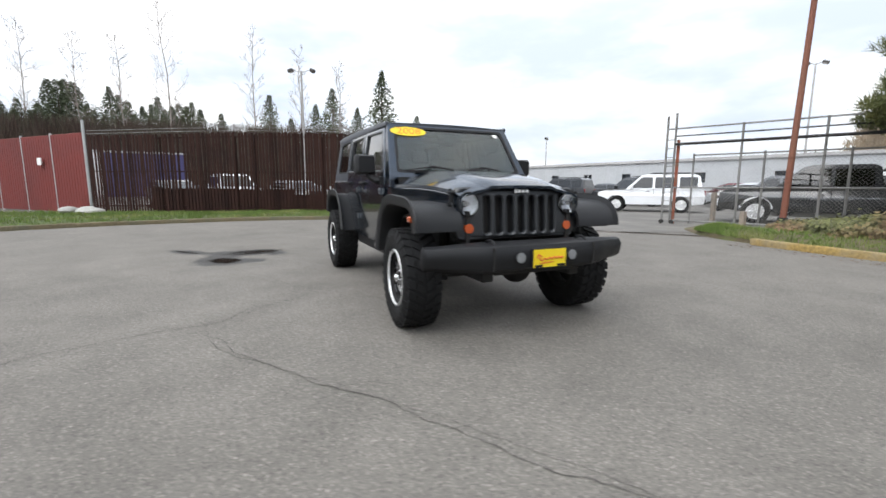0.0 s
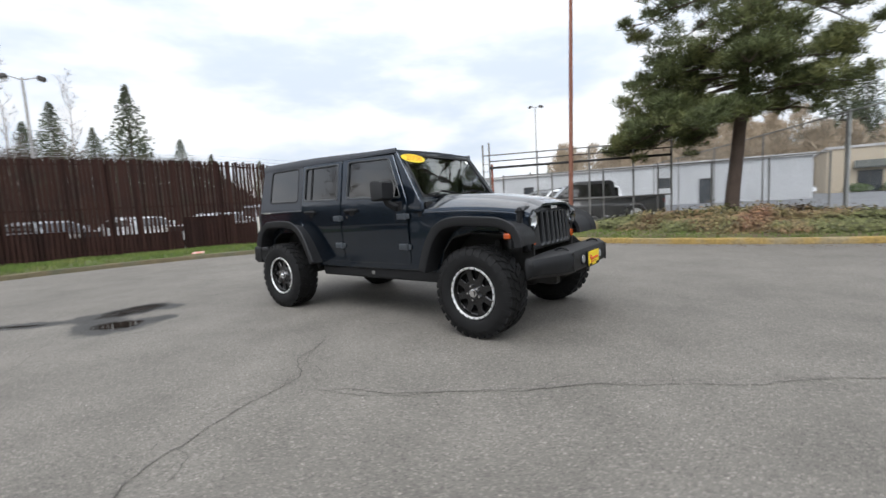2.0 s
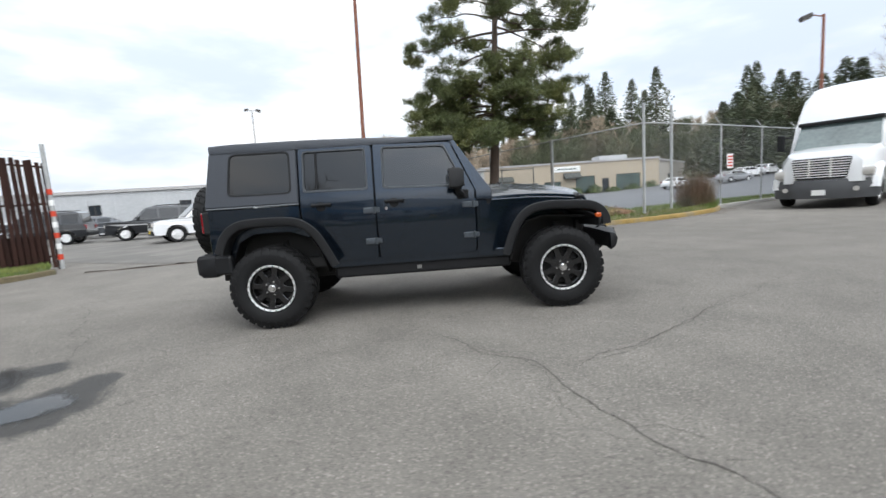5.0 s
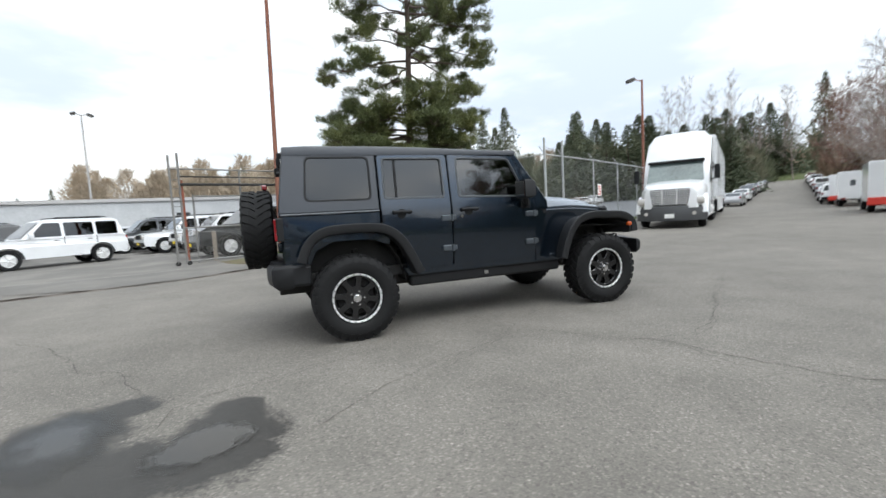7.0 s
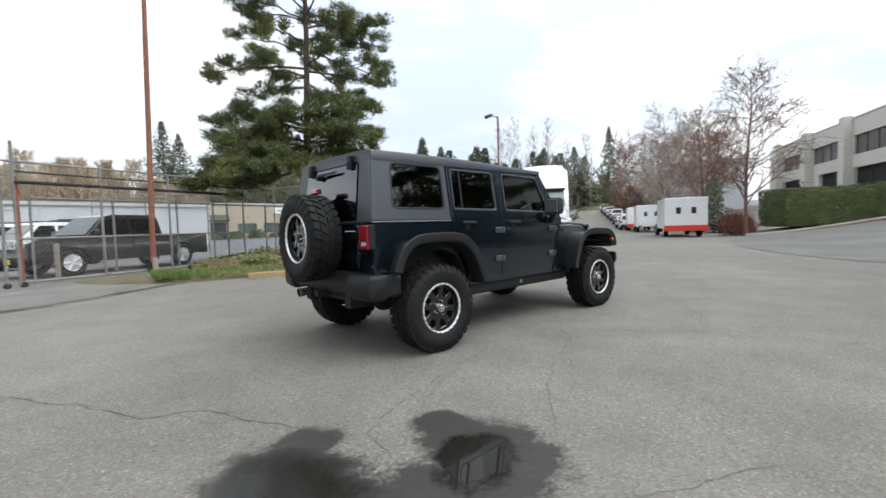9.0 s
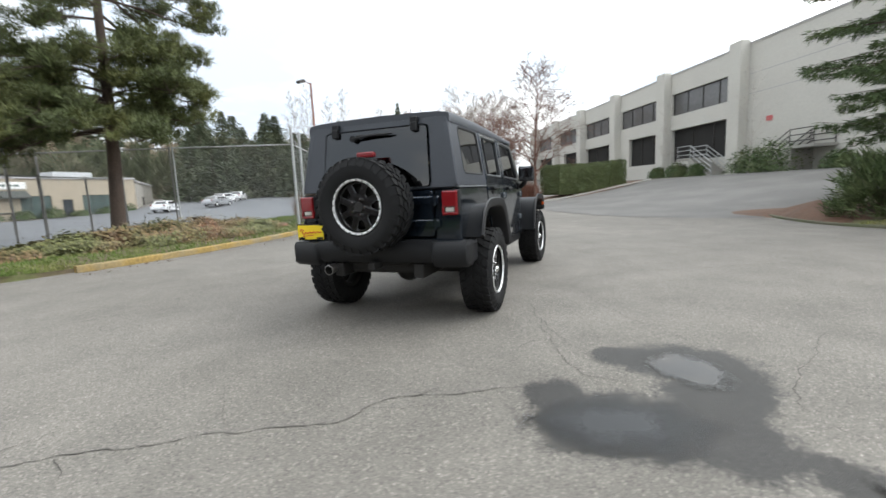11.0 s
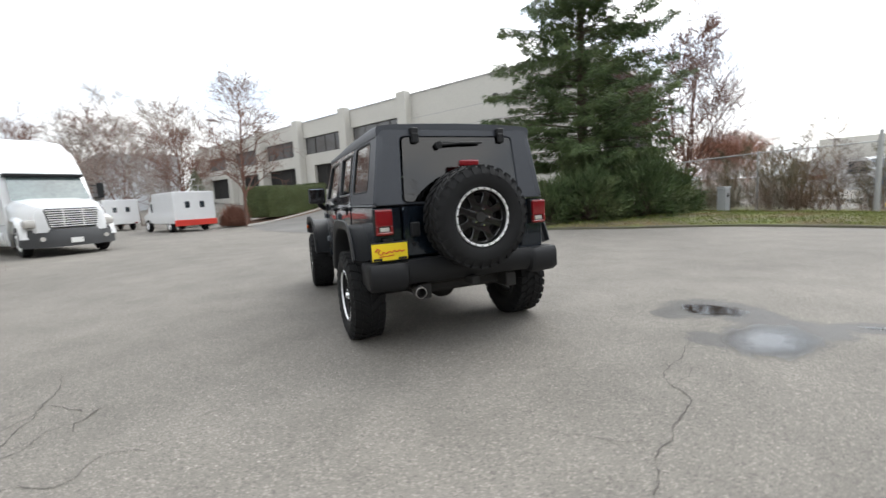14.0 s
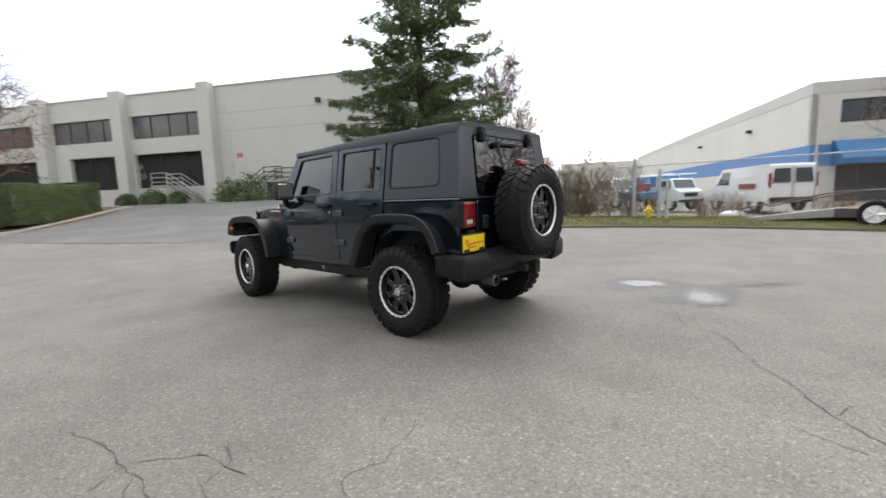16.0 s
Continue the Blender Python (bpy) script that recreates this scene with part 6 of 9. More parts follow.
FAR_MESH = []
for k in range(4):
    o = part("crown", far_conifer_mesh(30 + k), FARFIR)
    FAR_MESH.append(o.data)
    bpy.data.objects.remove(o)
bm = bmesh.new()
cyl(bm, (0, 0, -0.05), (0, 0, 0.95), 0.012, 0.002, n=5)
o = part("trunk", bm, BARKPINE)
STEM = o.data
bpy.data.objects.remove(o)
TREE_N = 0


def far_conifer(x, y, z, h, wide=1.0, label="tall dark spruce in the distant tree line", group="distant conifers"):
    global TREE_N
    TREE_N += 1
    t = thing("conifer", label, "tree", Matrix.Translation((x, y, z)) @ Matrix.Rotation(TREE_N * 1.7, 4, "Z"), group)
    m = Matrix.Diagonal((h * wide, h * wide, h, 1))
    shared("crown", FAR_MESH[TREE_N % 4], t, m)
    shared("trunk", STEM, t, m)
    return t


def leaf_mass(name, label, where, count, size, material, seed, category="shrub", kind="stuff", parent=None):
    """Many small leaves or twig ends at given places."""
    r = random.Random(seed)
    vs, fs = [], []
    for _ in range(count):
        p, n = where(r)
        a = n.cross(rand_dir(r)).normalized()
        b = (n + rand_dir(r) * 0.6).normalized().cross(a).normalized()
        s = size * r.uniform(0.5, 1.3)
        k = len(vs)
        vs += [p - a * s * 0.5, p + b * s * 0.45, p + a * s * 0.6, p - b * s * 0.45]
        fs.append((k, k + 1, k + 2, k + 3))
    ob = part(name, (vs, fs), material, parent)
    if parent is not None:
        return ob
    return tagged(ob, label, category, kind=kind)


pine_tree((2.62, 11.25, 0.22), "tall old pine with layered needle pads on the verge")
fir_tree((9.7, -11.4, 0.25), "big dense fir with drooping boughs in the planting bed", 16.5, 5.5, 5, 1.9)
for k, (x, y, rx, ry, h) in enumerate(((7.6, -8.1, 1.15, 1.15, 1.6), (6.9, -9.3, 1.5, 1.4, 1.9), (8.3, -10.2, 1.8, 1.7, 2.5), (6.3, -11.2, 1.5, 1.4, 2.2), (7.6, -12.6, 2.0, 1.6, 2.7), (6.7, -13.3, 1.0, 1.0, 1.9))):
    juniper((x, y, ground_z(x, y) + 0.10), "dark green spreading evergreen shrub under the fir", rx, ry, h, 60 + k)

# mulch under the fir, next to the drive
v_, f_ = blob(9.0, -8.6, 1.9, 3.6, radians(-40), 77, 0, 0.10)
v_ = [Vector((p.x, p.y, ground_z(p.x, p.y) + (-0.02 if i else 0.34))) for i, p in enumerate(v_)]
tagged(part("mulch_bed", (v_, f_), MULCH, smooth=2), "red-brown bark mulch mound under the fir", "mulch", kind="structure")
v_, f_ = blob(8.75, -7.25, 1.9, 0.75, radians(4), 79, 0, 0.08)
v_ = [Vector((p.x, p.y, ground_z(p.x, p.y) + (0.03 if i else 0.50))) for i, p in enumerate(v_)]
tagged(part("mulch_bed", (v_, f_), MULCH, smooth=2), "red-brown bark mulch at the tip of the planting bed", "mulch", kind="structure")

# creeping shrubs on the verge by the pine


def ivy_at(r):
    u = r.random()
    x = -1.4 + 8.6 * u
    w = math.sin(math.pi * min(max((u + 0.04) / 1.08, 0), 1)) ** 0.6
    y0 = 8.25 - 0.25 * math.sin(2.2 * u)
    a = r.uniform(0, math.pi)
    k = r.uniform(0.66, 1.06) * (r.uniform(1.0, 1.3) if r.random() < 0.12 else 1) * (1 + 0.36 * noise.noise(Vector((x * 1.3, a * 2, 0))))
    p = Vector((x, y0 + 1.2 - math.cos(a) * 1.2 * w * k, 0.12 + math.sin(a) * 0.58 * w * k))
    return p, Vector((0, -math.cos(a), math.sin(a) + 0.2)).normalized()


leaf_mass("groundcover", "low tangled groundcover, green and rusty brown, round the pine", ivy_at, 44000, 0.064, IVY, 91, "groundcover")
HB = Vector((27.6, 2.0, 0))
HE = Vector((33.2, -3.4, 0))
hd = (HE - HB).normalized()
HL = (HE - HB).length


def hedge_block(name, label, a0, a1, width, height, seed, count):
    t = thing(name, label, "hedge", Matrix.Identity(4))
    bm = bmesh.new()
    z0 = ground_z(*(HB + hd * (a0 + a1) / 2).to_2d()) + 0.05
    m = Matrix.Translation((*(HB + hd * (a0 + a1) / 2).to_2d(), z0)) @ Matrix.Rotation(math.atan2(hd.y, hd.x), 4, "Z")
    box(bm, -(a1 - a0) / 2 + 0.1, (a1 - a0) / 2 - 0.1, -width / 2 + 0.1, width / 2 - 0.1, 0, height - 0.12, 0.15, 2, m)
    part("inner_growth", bm, HEDGE, t)

    def place(r):
        f = r.random()
        L, W, Hh = (a1 - a0) / 2, width / 2, height
        if f < 0.3:
            p, n = Vector((r.uniform(-L, L), r.uniform(-W, W), Hh)), Vector((0, 0, 1))
        elif f < 0.8:
            s = r.choice((-1, 1))
            p, n = Vector((r.uniform(-L, L), s * W, r.uniform(0.05, Hh))), Vector((0, s, 0.2))
        else:
            s = r.choice((-1, 1))
            p, n = Vector((s * L, r.uniform(-W, W), r.uniform(0.05, Hh))), Vector((s, 0, 0.2))
        p += n * 0.10 * noise.noise(p * 1.5) + n * r.uniform(-0.06, 0.05)
        return m @ p, (m.to_3x3() @ n).normalized()

    leaf_mass("leaves", "", place, count, 0.075, HEDGE, seed, parent=t)


hedge_block("hedge", "clipped green box hedge beside the drive", 0, HL * 0.66, 2.2, 2.2, 5, 26000)
hedge_block("hedge", "clipped green box hedge at the drive's upper end", HL * 0.66 + 0.1, HL * 0.88, 1.8, 1.95, 6, 11000)
v_, f_ = blob(30.2, -0.6, 6.0, 2.3, math.atan2(hd.y, hd.x), 78, 0, 0.06)
v_ = [Vector((p.x, p.y, ground_z(p.x, p.y) + (0.05 if i else 0.12))) for i, p in enumerate(v_)]
tagged(part("mulch_bed", (v_, f_), MULCH, smooth=2), "bark mulch round the hedge", "mulch", kind="structure")
kerb("kerb", "pale concrete kerb along the drive", [(24.5, 2.6), (26.4, 0.6), (29.2, -2.3), (32.2, -5.2)], CONC, height=0.14)

# bare trees
bare_tree((24.6, 2.72, 0.1), "leafless tree with reddish twig ends by the hedge", 8.8, 7, TWIGRED, 0.46, 0.04, 1, 0.11, group="bare street trees", limbs=36, fine=0.013)
for k, (x, y, h, st) in enumerate(((33, 7.2, 8.5, 2), (37, 8.8, 10.0, 3), (43, 12.2, 11.5, 2), (48, 15.0, 12.0, 3), (54, 18.5, 12.5, 2), (61, 23, 13, 2), (71, 29, 14, 2))):
    bare_tree((x, y, ground_z(x, y)), "tall leafless tree along the service road", h, 100 + k, BARKGREY if k % 3 else TWIGRED, 0.46, 0.10, st, 0.10, group="bare street trees", limbs=40, fine=0.012 + 0.002 * k)
bare_tree((-12.8, -17.6, 0.1), "broad leafless tree behind the south fence", 10.0, 61, BARKGREY, 0.46, 0.06, 1, 0.14, limbs=40, fine=0.012)
bare_tree((11.2, -19.6, 0.3), "multi-stemmed leafless tree with fine reddish twigs", 10.5, 9, TWIGRED, 0.36, 0.14, 9, 0.045, limbs=130, fine=0.011)
OLIVETWIG = M("olive_brown_twigs", (0.15, 0.125, 0.08), 0.95, 0, 0.3, 1, 9, tint=(0.11, 0.105, 0.055), island=0.35)
for k, (x, y, h, st, mt) in enumerate(((5.1, -16.6, 3.4, 7, OLIVETWIG), (4.0, -16.2, 3.0, 7, OLIVETWIG), (2.7, -16.0, 3.1, 5, BARKGREY), (7.3, -17.6, 2.6, 6, OLIVETWIG), (1.9, -16.1, 2.2, 5, OLIVETWIG))):
    bare_tree((x, y, 0.1), "tangled leafless bush behind the south fence", h, 150 + k, mt, 0.36, 0.06, st, 0.02, "shrub", "leafless bushes by the south fence", 45, 5)
for k, (x, y, h) in enumerate(((-24, -27, 14), (-16.5, -28, 12), (-9, -31, 13), (-33, -27, 15))):
    bare_tree((x, y, 0), "tall leafless tree behind the red site wall", h, 170 + k, BARKGREY, 0.36, 0.10, 1, 0.11, group="bare trees beyond the site wall", fine=0.012)
for k, (fx, off, h) in enumerate(((-3.2, 2.2, 6.8), (5.6, 2.0, 6.2), (-12.5, 1.5, 7.0))):
    p = FACE0 + U * fx + V * off
    bare_tree((p.x, p.y, ground_z(p.x, p.y)), "slim white-barked young tree before the concrete wall", h, 130 + k, BIRCH, 0.28, 0.18, 1, 0.05, limbs=20, sides=4)

# far tree line
rt = random.Random(4)
for x, y, h in ((-56, 15.5, 17.0), (-58, 9.0, 14.5), (-60, 7.0, 12.5), (-61, 1.0, 13.5), (-57, 12.2, 12.0), (-54, 20, 11.0), (-60, -5, 10.5), (-62, -8.5, 12.0), (-55, 24, 9.5), (-52, 29, 8.6), (-64, 4, 11)):
    far_conifer(x, y, 0, h, 1.3)
for k in range(64):
    a = radians(178.5 + 46 * k / 63)
    d = rt.uniform(54, 74)
    far_conifer(d * math.cos(a), d * math.sin(a) - 2, 0, (rt.uniform(9.0, 13.5) if k > 8 else rt.uniform(6, 8.5)) * d / 64, rt.uniform(1.3, 1.9))
for k in range(34):
    x = -75 + 3.6 * k + rt.uniform(-1, 1)
    far_conifer(x, 150 + rt.uniform(-8, 8), 0, rt.uniform(12, 20) * (0.72 if x < -15 else 1) + (9 if rt.random() < 0.15 and x > -15 else 0), rt.uniform(1.0, 1.5))
for x, y, h in ((47, 128, 30), (53, 131, 33), (60, 134, 37), (38, 126, 26), (70, 137, 35), (96, 117, 33), (16, 118, 28), (20, 121, 26), (54, 93, 27), (69, 85, 24)):
    far_conifer(x, y, 0, h, 1.25)
for k in range(38):
    u = rt.uniform(0, 1)
    x, y = 28 + 92 * u + rt.uniform(-3, 3), 110 - 40 * u + rt.uniform(-6, 8)
    far_conifer(x, y, 0, rt.uniform(12, 25), rt.uniform(1.4, 2.2))
for k in range(17):
    a, d = radians(31.5 + 1.15 * k + rt.uniform(-0.3, 0.3)), rt.uniform(80, 90)
    far_conifer(-5.8 + d * math.cos(a), -0.8 + d * math.sin(a), 0, rt.uniform(11, 15.5), rt.uniform(1.7, 2.3), "dense green fir at the edge of the parking area", "firs by the parking area")
far_conifer(150, 74, 6, 30, 1.0)
far_conifer(133, 66, 4, 13, 1.0)
far_conifer(31, 6.0, 0.2, 4.2, 1.5, "small green conifer between bare trees")

# grassy bank and slim bare trees where the road ends
verge("grass_bank", "green grass bank at the far end of the road", [(124, 36), (109.6, 63), (94, 90)], [(152, 52), (138, 78), (122, 106)], GRASSG, 0.4, 1.2)
for k, (x, y, h) in enumerate(((86, 72, 23), (89, 70, 25), (92, 67, 22), (95, 63, 24), (103, 62, 19), (108, 58, 21), (112, 52, 18), (100, 46, 17))):
    bare_tree((x, y, ground_z(x, y)), "slim tall leafless tree beyond the road", h, 400 + k, BARKGREY, 0.24, 0.22, 1, 0.14, group="slim bare trees", limbs=34, sides=5, fine=0.022)

# bare poplars and brush on the skyline
for k, (x, y, h) in enumerate(((-54, -18, 17), (-51, -9.5, 22), (-47, -1.4, 17), (-45, 3, 15.5), (-50, -13, 16), (-44, 7, 14), (-58, -24, 19))):
    bare_tree((x, y, 0), "very tall thin leafless poplar above the fence", h, 200 + k, BARKGREY, 0.17, 0.20, 1, 0.11, group="bare poplars", limbs=30, sides=4, fine=0.014)


def skyline(name, label, pts, depth, hmin, hmax, count, material, seed, size, tall=1.0):
    """A far wood: leaves or twig ends gathered into the crowns of many trees along a line."""
    line = smooth_line([(p[0], p[1]) for p in pts], 2.0)
    r0 = random.Random(seed)
    crowns = []
    for _ in range(int(len(line) * 2.4)):
        p = r0.choice(line)
        h = hmin + (hmax - hmin) * r0.random() ** 1.3
        crowns.append((p + Vector((r0.uniform(-depth, depth), r0.uniform(-depth, depth), 0)), h, r0.uniform(0.18, 0.30) * h))

    r = random.Random(seed + 1)
    vs, fs = [], []
    for _ in range(count):
        c, h, w = r.choice(crowns)
        f = r.random() ** 0.8
        wide = w * (0.25 + 0.75 * math.sin(math.pi * min(f * 1.15, 1.0)) ** 0.7) * (1 + 0.4 * noise.noise(Vector((c.x, c.y, f * 6))))
        a, q = r.uniform(0, TAU), r.random() ** 0.6
        p = c + Vector((math.cos(a) * wide * q, math.sin(a) * wide * q, h * (0.05 + 0.82 * f)))
        d = Vector((math.cos(a) * 0.45 * tall, math.sin(a) * 0.45 * tall, 1)) + rand_dir(r) * 0.45
        g = d.cross(rand_dir(r)).normalized() * size * 0.30
        k = len(vs)
        vs += [p - g, p + g, p + d.normalized() * size * r.uniform(3.0, 6.5)]
        fs.append((k, k + 1, k + 2))
    return tagged(part(name, (vs, fs), material), label, "trees", kind="stuff")



skyline("woodland", "dark evergreen woodland behind the slatted fence", [(-46, -56), (-54, -34), (-59, -18), (-60, -4), (-62, 6)], 5, 6, 9.5, 60000, WOOD, 3, 0.28)
skyline("woodland", "brown leafless scrub on the rise behind the lot", [(-42, 118), (-26, 114), (0, 110), (24, 106)], 6, 12, 19, 110000, FARBROWN, 5, 0.27)
skyline("woodland", "brown leafless wood behind the tan building", [(26, 108), (60, 100), (84, 90), (110, 78)], 7, 12, 20, 130000, FARBROWN, 6, 0.27)
skyline("woodland", "mixed wood beyond the parking area, lightened for haze", [(22, 96), (45, 92), (70, 76), (100, 62)], 5, 9, 16, 90000, WOODHAZE, 7, 0.34)
skyline("woodland", "reddish brown scrub along the far road", [(70, 27), (95, 42), (118, 50)], 3, 2, 7, 16000, BRAMBLE, 8, 0.4)
skyline("woodland", "grey leafless wood at the end of the road", [(120, 110), (160, 100), (190, 85), (220, 60)], 10, 10, 24, 24000, FARBROWN, 9, 0.9)


def hill(name, label, pts, rise, material, width=60):
    """A far slope along a line."""
    line = smooth_line(pts, 12)
    vs, fs = [], []
    for i, p in enumerate(line):
        d = (line[min(i + 1, len(line) - 1)] - line[max(i - 1, 0)]).normalized()
        s = Vector((d.y, -d.x, 0))
        for j in range(9):
            t = j / 8
            q = p + s * width * t
            z = rise * math.sin(t * math.pi * 0.5) * (0.8 + 0.25 * noise.noise(Vector((q.x * 0.02, q.y * 0.02, 1)))) - 0.3
            vs.append((q.x, q.y, z))
        if i:
            for j in range(8):
                k = i * 9 + j
                fs.append((k - 9, k - 8, k + 1, k))
    return tagged(part(name, (vs, fs), material, smooth=2), label, "hill", kind="structure")


HILLM = M("wooded_slope", (0.085, 0.080, 0.050), 1.0, 0, 0.4, 0.05, 0.6, bump=1.0, bscale=0.8, tint=(0.055, 0.062, 0.035))
hill("hillside", "wooded slope far behind the lot", [(220, 40), (150, 130), (60, 165), (-40, 175), (-120, 150)], 12, HILLM)
BANKM = M("brown_bank_soil", (0.060, 0.040, 0.028), 1.0, 0, 0.4, 0.5, 8, bump=0.8, bscale=9, tint=(0.042, 0.036, 0.022))
hill("bank", "dark brown overgrown bank behind the parked row", [(-26.6, 13.5), (-27.5, 4), (-29.0, -10), (-34, -26), (-40, -44)], 5.2, BANKM, 7)


def bank_brush(r):
    y = 18.0 - 56 * r.random()
    t = r.random()
    x = -26.4 - 0.0026 * (y - 13) ** 2 * (y < 13) - 7 * t
    return Vector((x, y, 5.0 * math.sin(t * math.pi * 0.5) * smooth(18.6, 12.0, y) - 0.1))


tagged(tufts("brush", "brown leafless thicket covering the bank behind the fence", bank_brush, 16000, 0.4, 1.5, 0.026, M("dark_thicket_twigs", (0.062, 0.040, 0.029), 0.95, 0, 0.3, 0.6, 9, tint=(0.045, 0.040, 0.024), island=0.4), 36, 0.5), category="brush")
BUSH = (10.0, 10.2)
# brush and brambles at the south edge
tagged(tufts("shrub", "leafless brown bush by the fence corner", lambda r: (lambda d: Vector((BUSH[0] + d.x * 0.7, BUSH[1] + d.y * 0.6, 0.45 + d.z * 0.4)))(rand_dir(r) * r.random() ** 0.6), 1100, 0.4, 1.1, 0.004, BRAMBLE, 33, 0.6), category="shrub", kind="")


def corner_brush(r):
    cx, cy, w, h = r.choice(((4.2, -16.1, 0.7, 0.5), (5.2, -16.6, 0.8, 1.2), (6.9, -16.4, 0.9, 0.5), (7.9, -17.4, 1.2, 0.8), (9.2, -17.8, 1.0, 1.0)))
    d = rand_dir(r) * r.random() ** 0.55
    return Vector((cx + d.x * w, cy + d.y * w * 0.7, 0.15 + h * 0.75 * abs(d.z + 0.3)))


tagged(tufts("brush", "tangled brown brush between the shrubs and the fence", corner_brush, 1300, 0.2, 0.8, 0.005, OLIVETWIG, 34, 0.8), category="brush")
tagged(tufts("brush", "climbing brown vines on the south fence", lambda r: Vector((r.choice((2.6, 3.3, 4.4)) + r.gauss(0, 0.32), -14.75 + r.gauss(0, 0.12), 0.2 + 1.9 * r.random() ** 1.4)), 800, 0.2, 0.6, 0.006, BRAMBLE, 35, 0.9), category="brush")
RUSTY = M("rusty_twigs", (0.38, 0.20, 0.145), 0.95, 0, 0.3, 1, 9, island=0.35)


def south_brush(r):
    x = r.uniform(-4.5, 11)
    x += 1.4 * math.sin(2.1 * x)
    return Vector((x, -15.6 - 0.8 * r.random() - 0.12 * x, 0.1 + 1.1 * r.random() ** 1.5 * (0.35 + smooth(-1, 5, x))))


def rusty_bush(r):
    d = rand_dir(r)
    d = d * r.random() ** 0.6 * (1 + 0.5 * noise.noise(d * 2.5))
    return Vector((11.1 + d.x * 2.7, -22.6 + d.y * 1.8, 2.7 + d.z * (1.0 if d.z > 0 else 2.3)))


tagged(tufts("brush", "rust-brown leafless shrubs between the vans and the hedge", lambda r: (lambda d: Vector((26.2 + d.x * 1.6, 3.4 + d.y * 0.9, 0.15 + abs(d.z) * 1.0)))(rand_dir(r) * r.random() ** 0.5), 1600, 0.3, 0.9, 0.010, M("rust_brown_twigs", (0.17, 0.075, 0.05), 0.95, 0, 0.3, 1, 9, island=0.35), 37, 0.8), category="brush")
tagged(tufts("brush", "brown leafless brush along the south fence", south_brush, 1300, 0.25, 1.0, 0.006, BRAMBLE, 31, 0.7), category="brush")
tagged(tufts("brush", "rust-red leafless bush behind the fir", rusty_bush, 4200, 0.25, 0.8, 0.007, RUSTY, 32, 0.9), category="shrub")


def shrub_at(c, rx, h):
    def place(r):
        d = rand_dir(r)
        q = r.random() ** 0.45 * (1 + 0.25 * noise.noise(d * 2 + c))
        return c + Vector((d.x * rx * q, d.y * rx * q, abs(d.z) * h * q + 0.05)), (d + Vector((0, 0, 0.4))).normalized()
    return place


for k, (fx, rx, h) in enumerate(((-2.6, 1.5, 1.7), (-4.4, 1.9, 2.1), (2.2, 0.9, 1.0), (4.6, 1.1, 1.2), (7.2, 0.9, 1.0), (-8.5, 1.0, 1.0))):
    p = FACE0 + U * fx + V * 1.6
    leaf_mass("foundation_shrub", "dark green shrub against the concrete wall", shrub_at(Vector((p.x, p.y, ground_z(p.x, p.y))), rx, h), 2600, 0.13, JUNIPER, 300 + k, "shrub", "")

# ---- buildings ----
TILTUP = M("painted_tilt_up_concrete", (0.55, 0.535, 0.49), 0.85, 0, 0.10, 0.25, 9, bump=0.2, bscale=30, tint=(0.50, 0.485, 0.445))
TAN = M("tan_stucco", (0.40, 0.34, 0.26), 0.9, 0, 0.10, 0.3, 9, bump=0.2, bscale=30)
WHITEWALL = M("white_painted_metal_wall", (0.45, 0.46, 0.47), 0.7, 0, 0.14, 0.4, 6, bump=0.1, bscale=20, tint=(0.38, 0.39, 0.40))
CREAM = M("cream_painted_wall", (0.60, 0.58, 0.53), 0.8, 0, 0.08, 0.3, 9, bump=0.15, bscale=30)
BLUEP = M("blue_wall_paint", (0.105, 0.22, 0.47), 0.7, 0, 0.10, 0.4, 9)
AWNING = M("blue_awning_metal", (0.04, 0.16, 0.34), 0.45, 0.2, 0.1, 0.5, 9)
DARKGLASS = M("dark_window_glass", (0.035, 0.042, 0.050), 0.08, 0, 0.25, 0.5, 5, rvar=0.04, spec=0.8)
# lighter than DARKGLASS: part of the sky's reflection is in this grey
OFFICEGLASS = M("sky_greyed_office_glass", (0.115, 0.115, 0.118), 0.16, 0, 0.25, 0.35, 4, rvar=0.05, spec=0.8, tint=(0.085, 0.080, 0.078))
# near-black colour stands in for the shade of unlit rooms
ROOMSHADE = M("painted_room_shade", (0.018, 0.017, 0.016), 0.9, 0, 0.3, 0.8, 9)
FRAMEM = M("dark_window_frame", (0.05, 0.045, 0.042), 0.5, 0.3)
ROOFM = M("grey_roof_edge", (0.40, 0.39, 0.385), 0.8, 0, 0.12, 0.5, 8)
TEAL = M("teal_shop_glass", (0.075, 0.105, 0.10), 0.15, 0, 0.3, 1.2, 9)


def wall_with_openings(name, m, length, height, holes, material, parent, thick=0.4):
    bm = bmesh.new()
    rect = lambda a, b, c, d: [(a, b), (c, b), (c, d), (a, d)]
    plate(bm, rect(0, 0, length, height), [rect(*h) for h in holes], thick, 0.0, lambda a, b, d: m @ Vector((a, d, b)))
    return part(name, bm, material, parent)


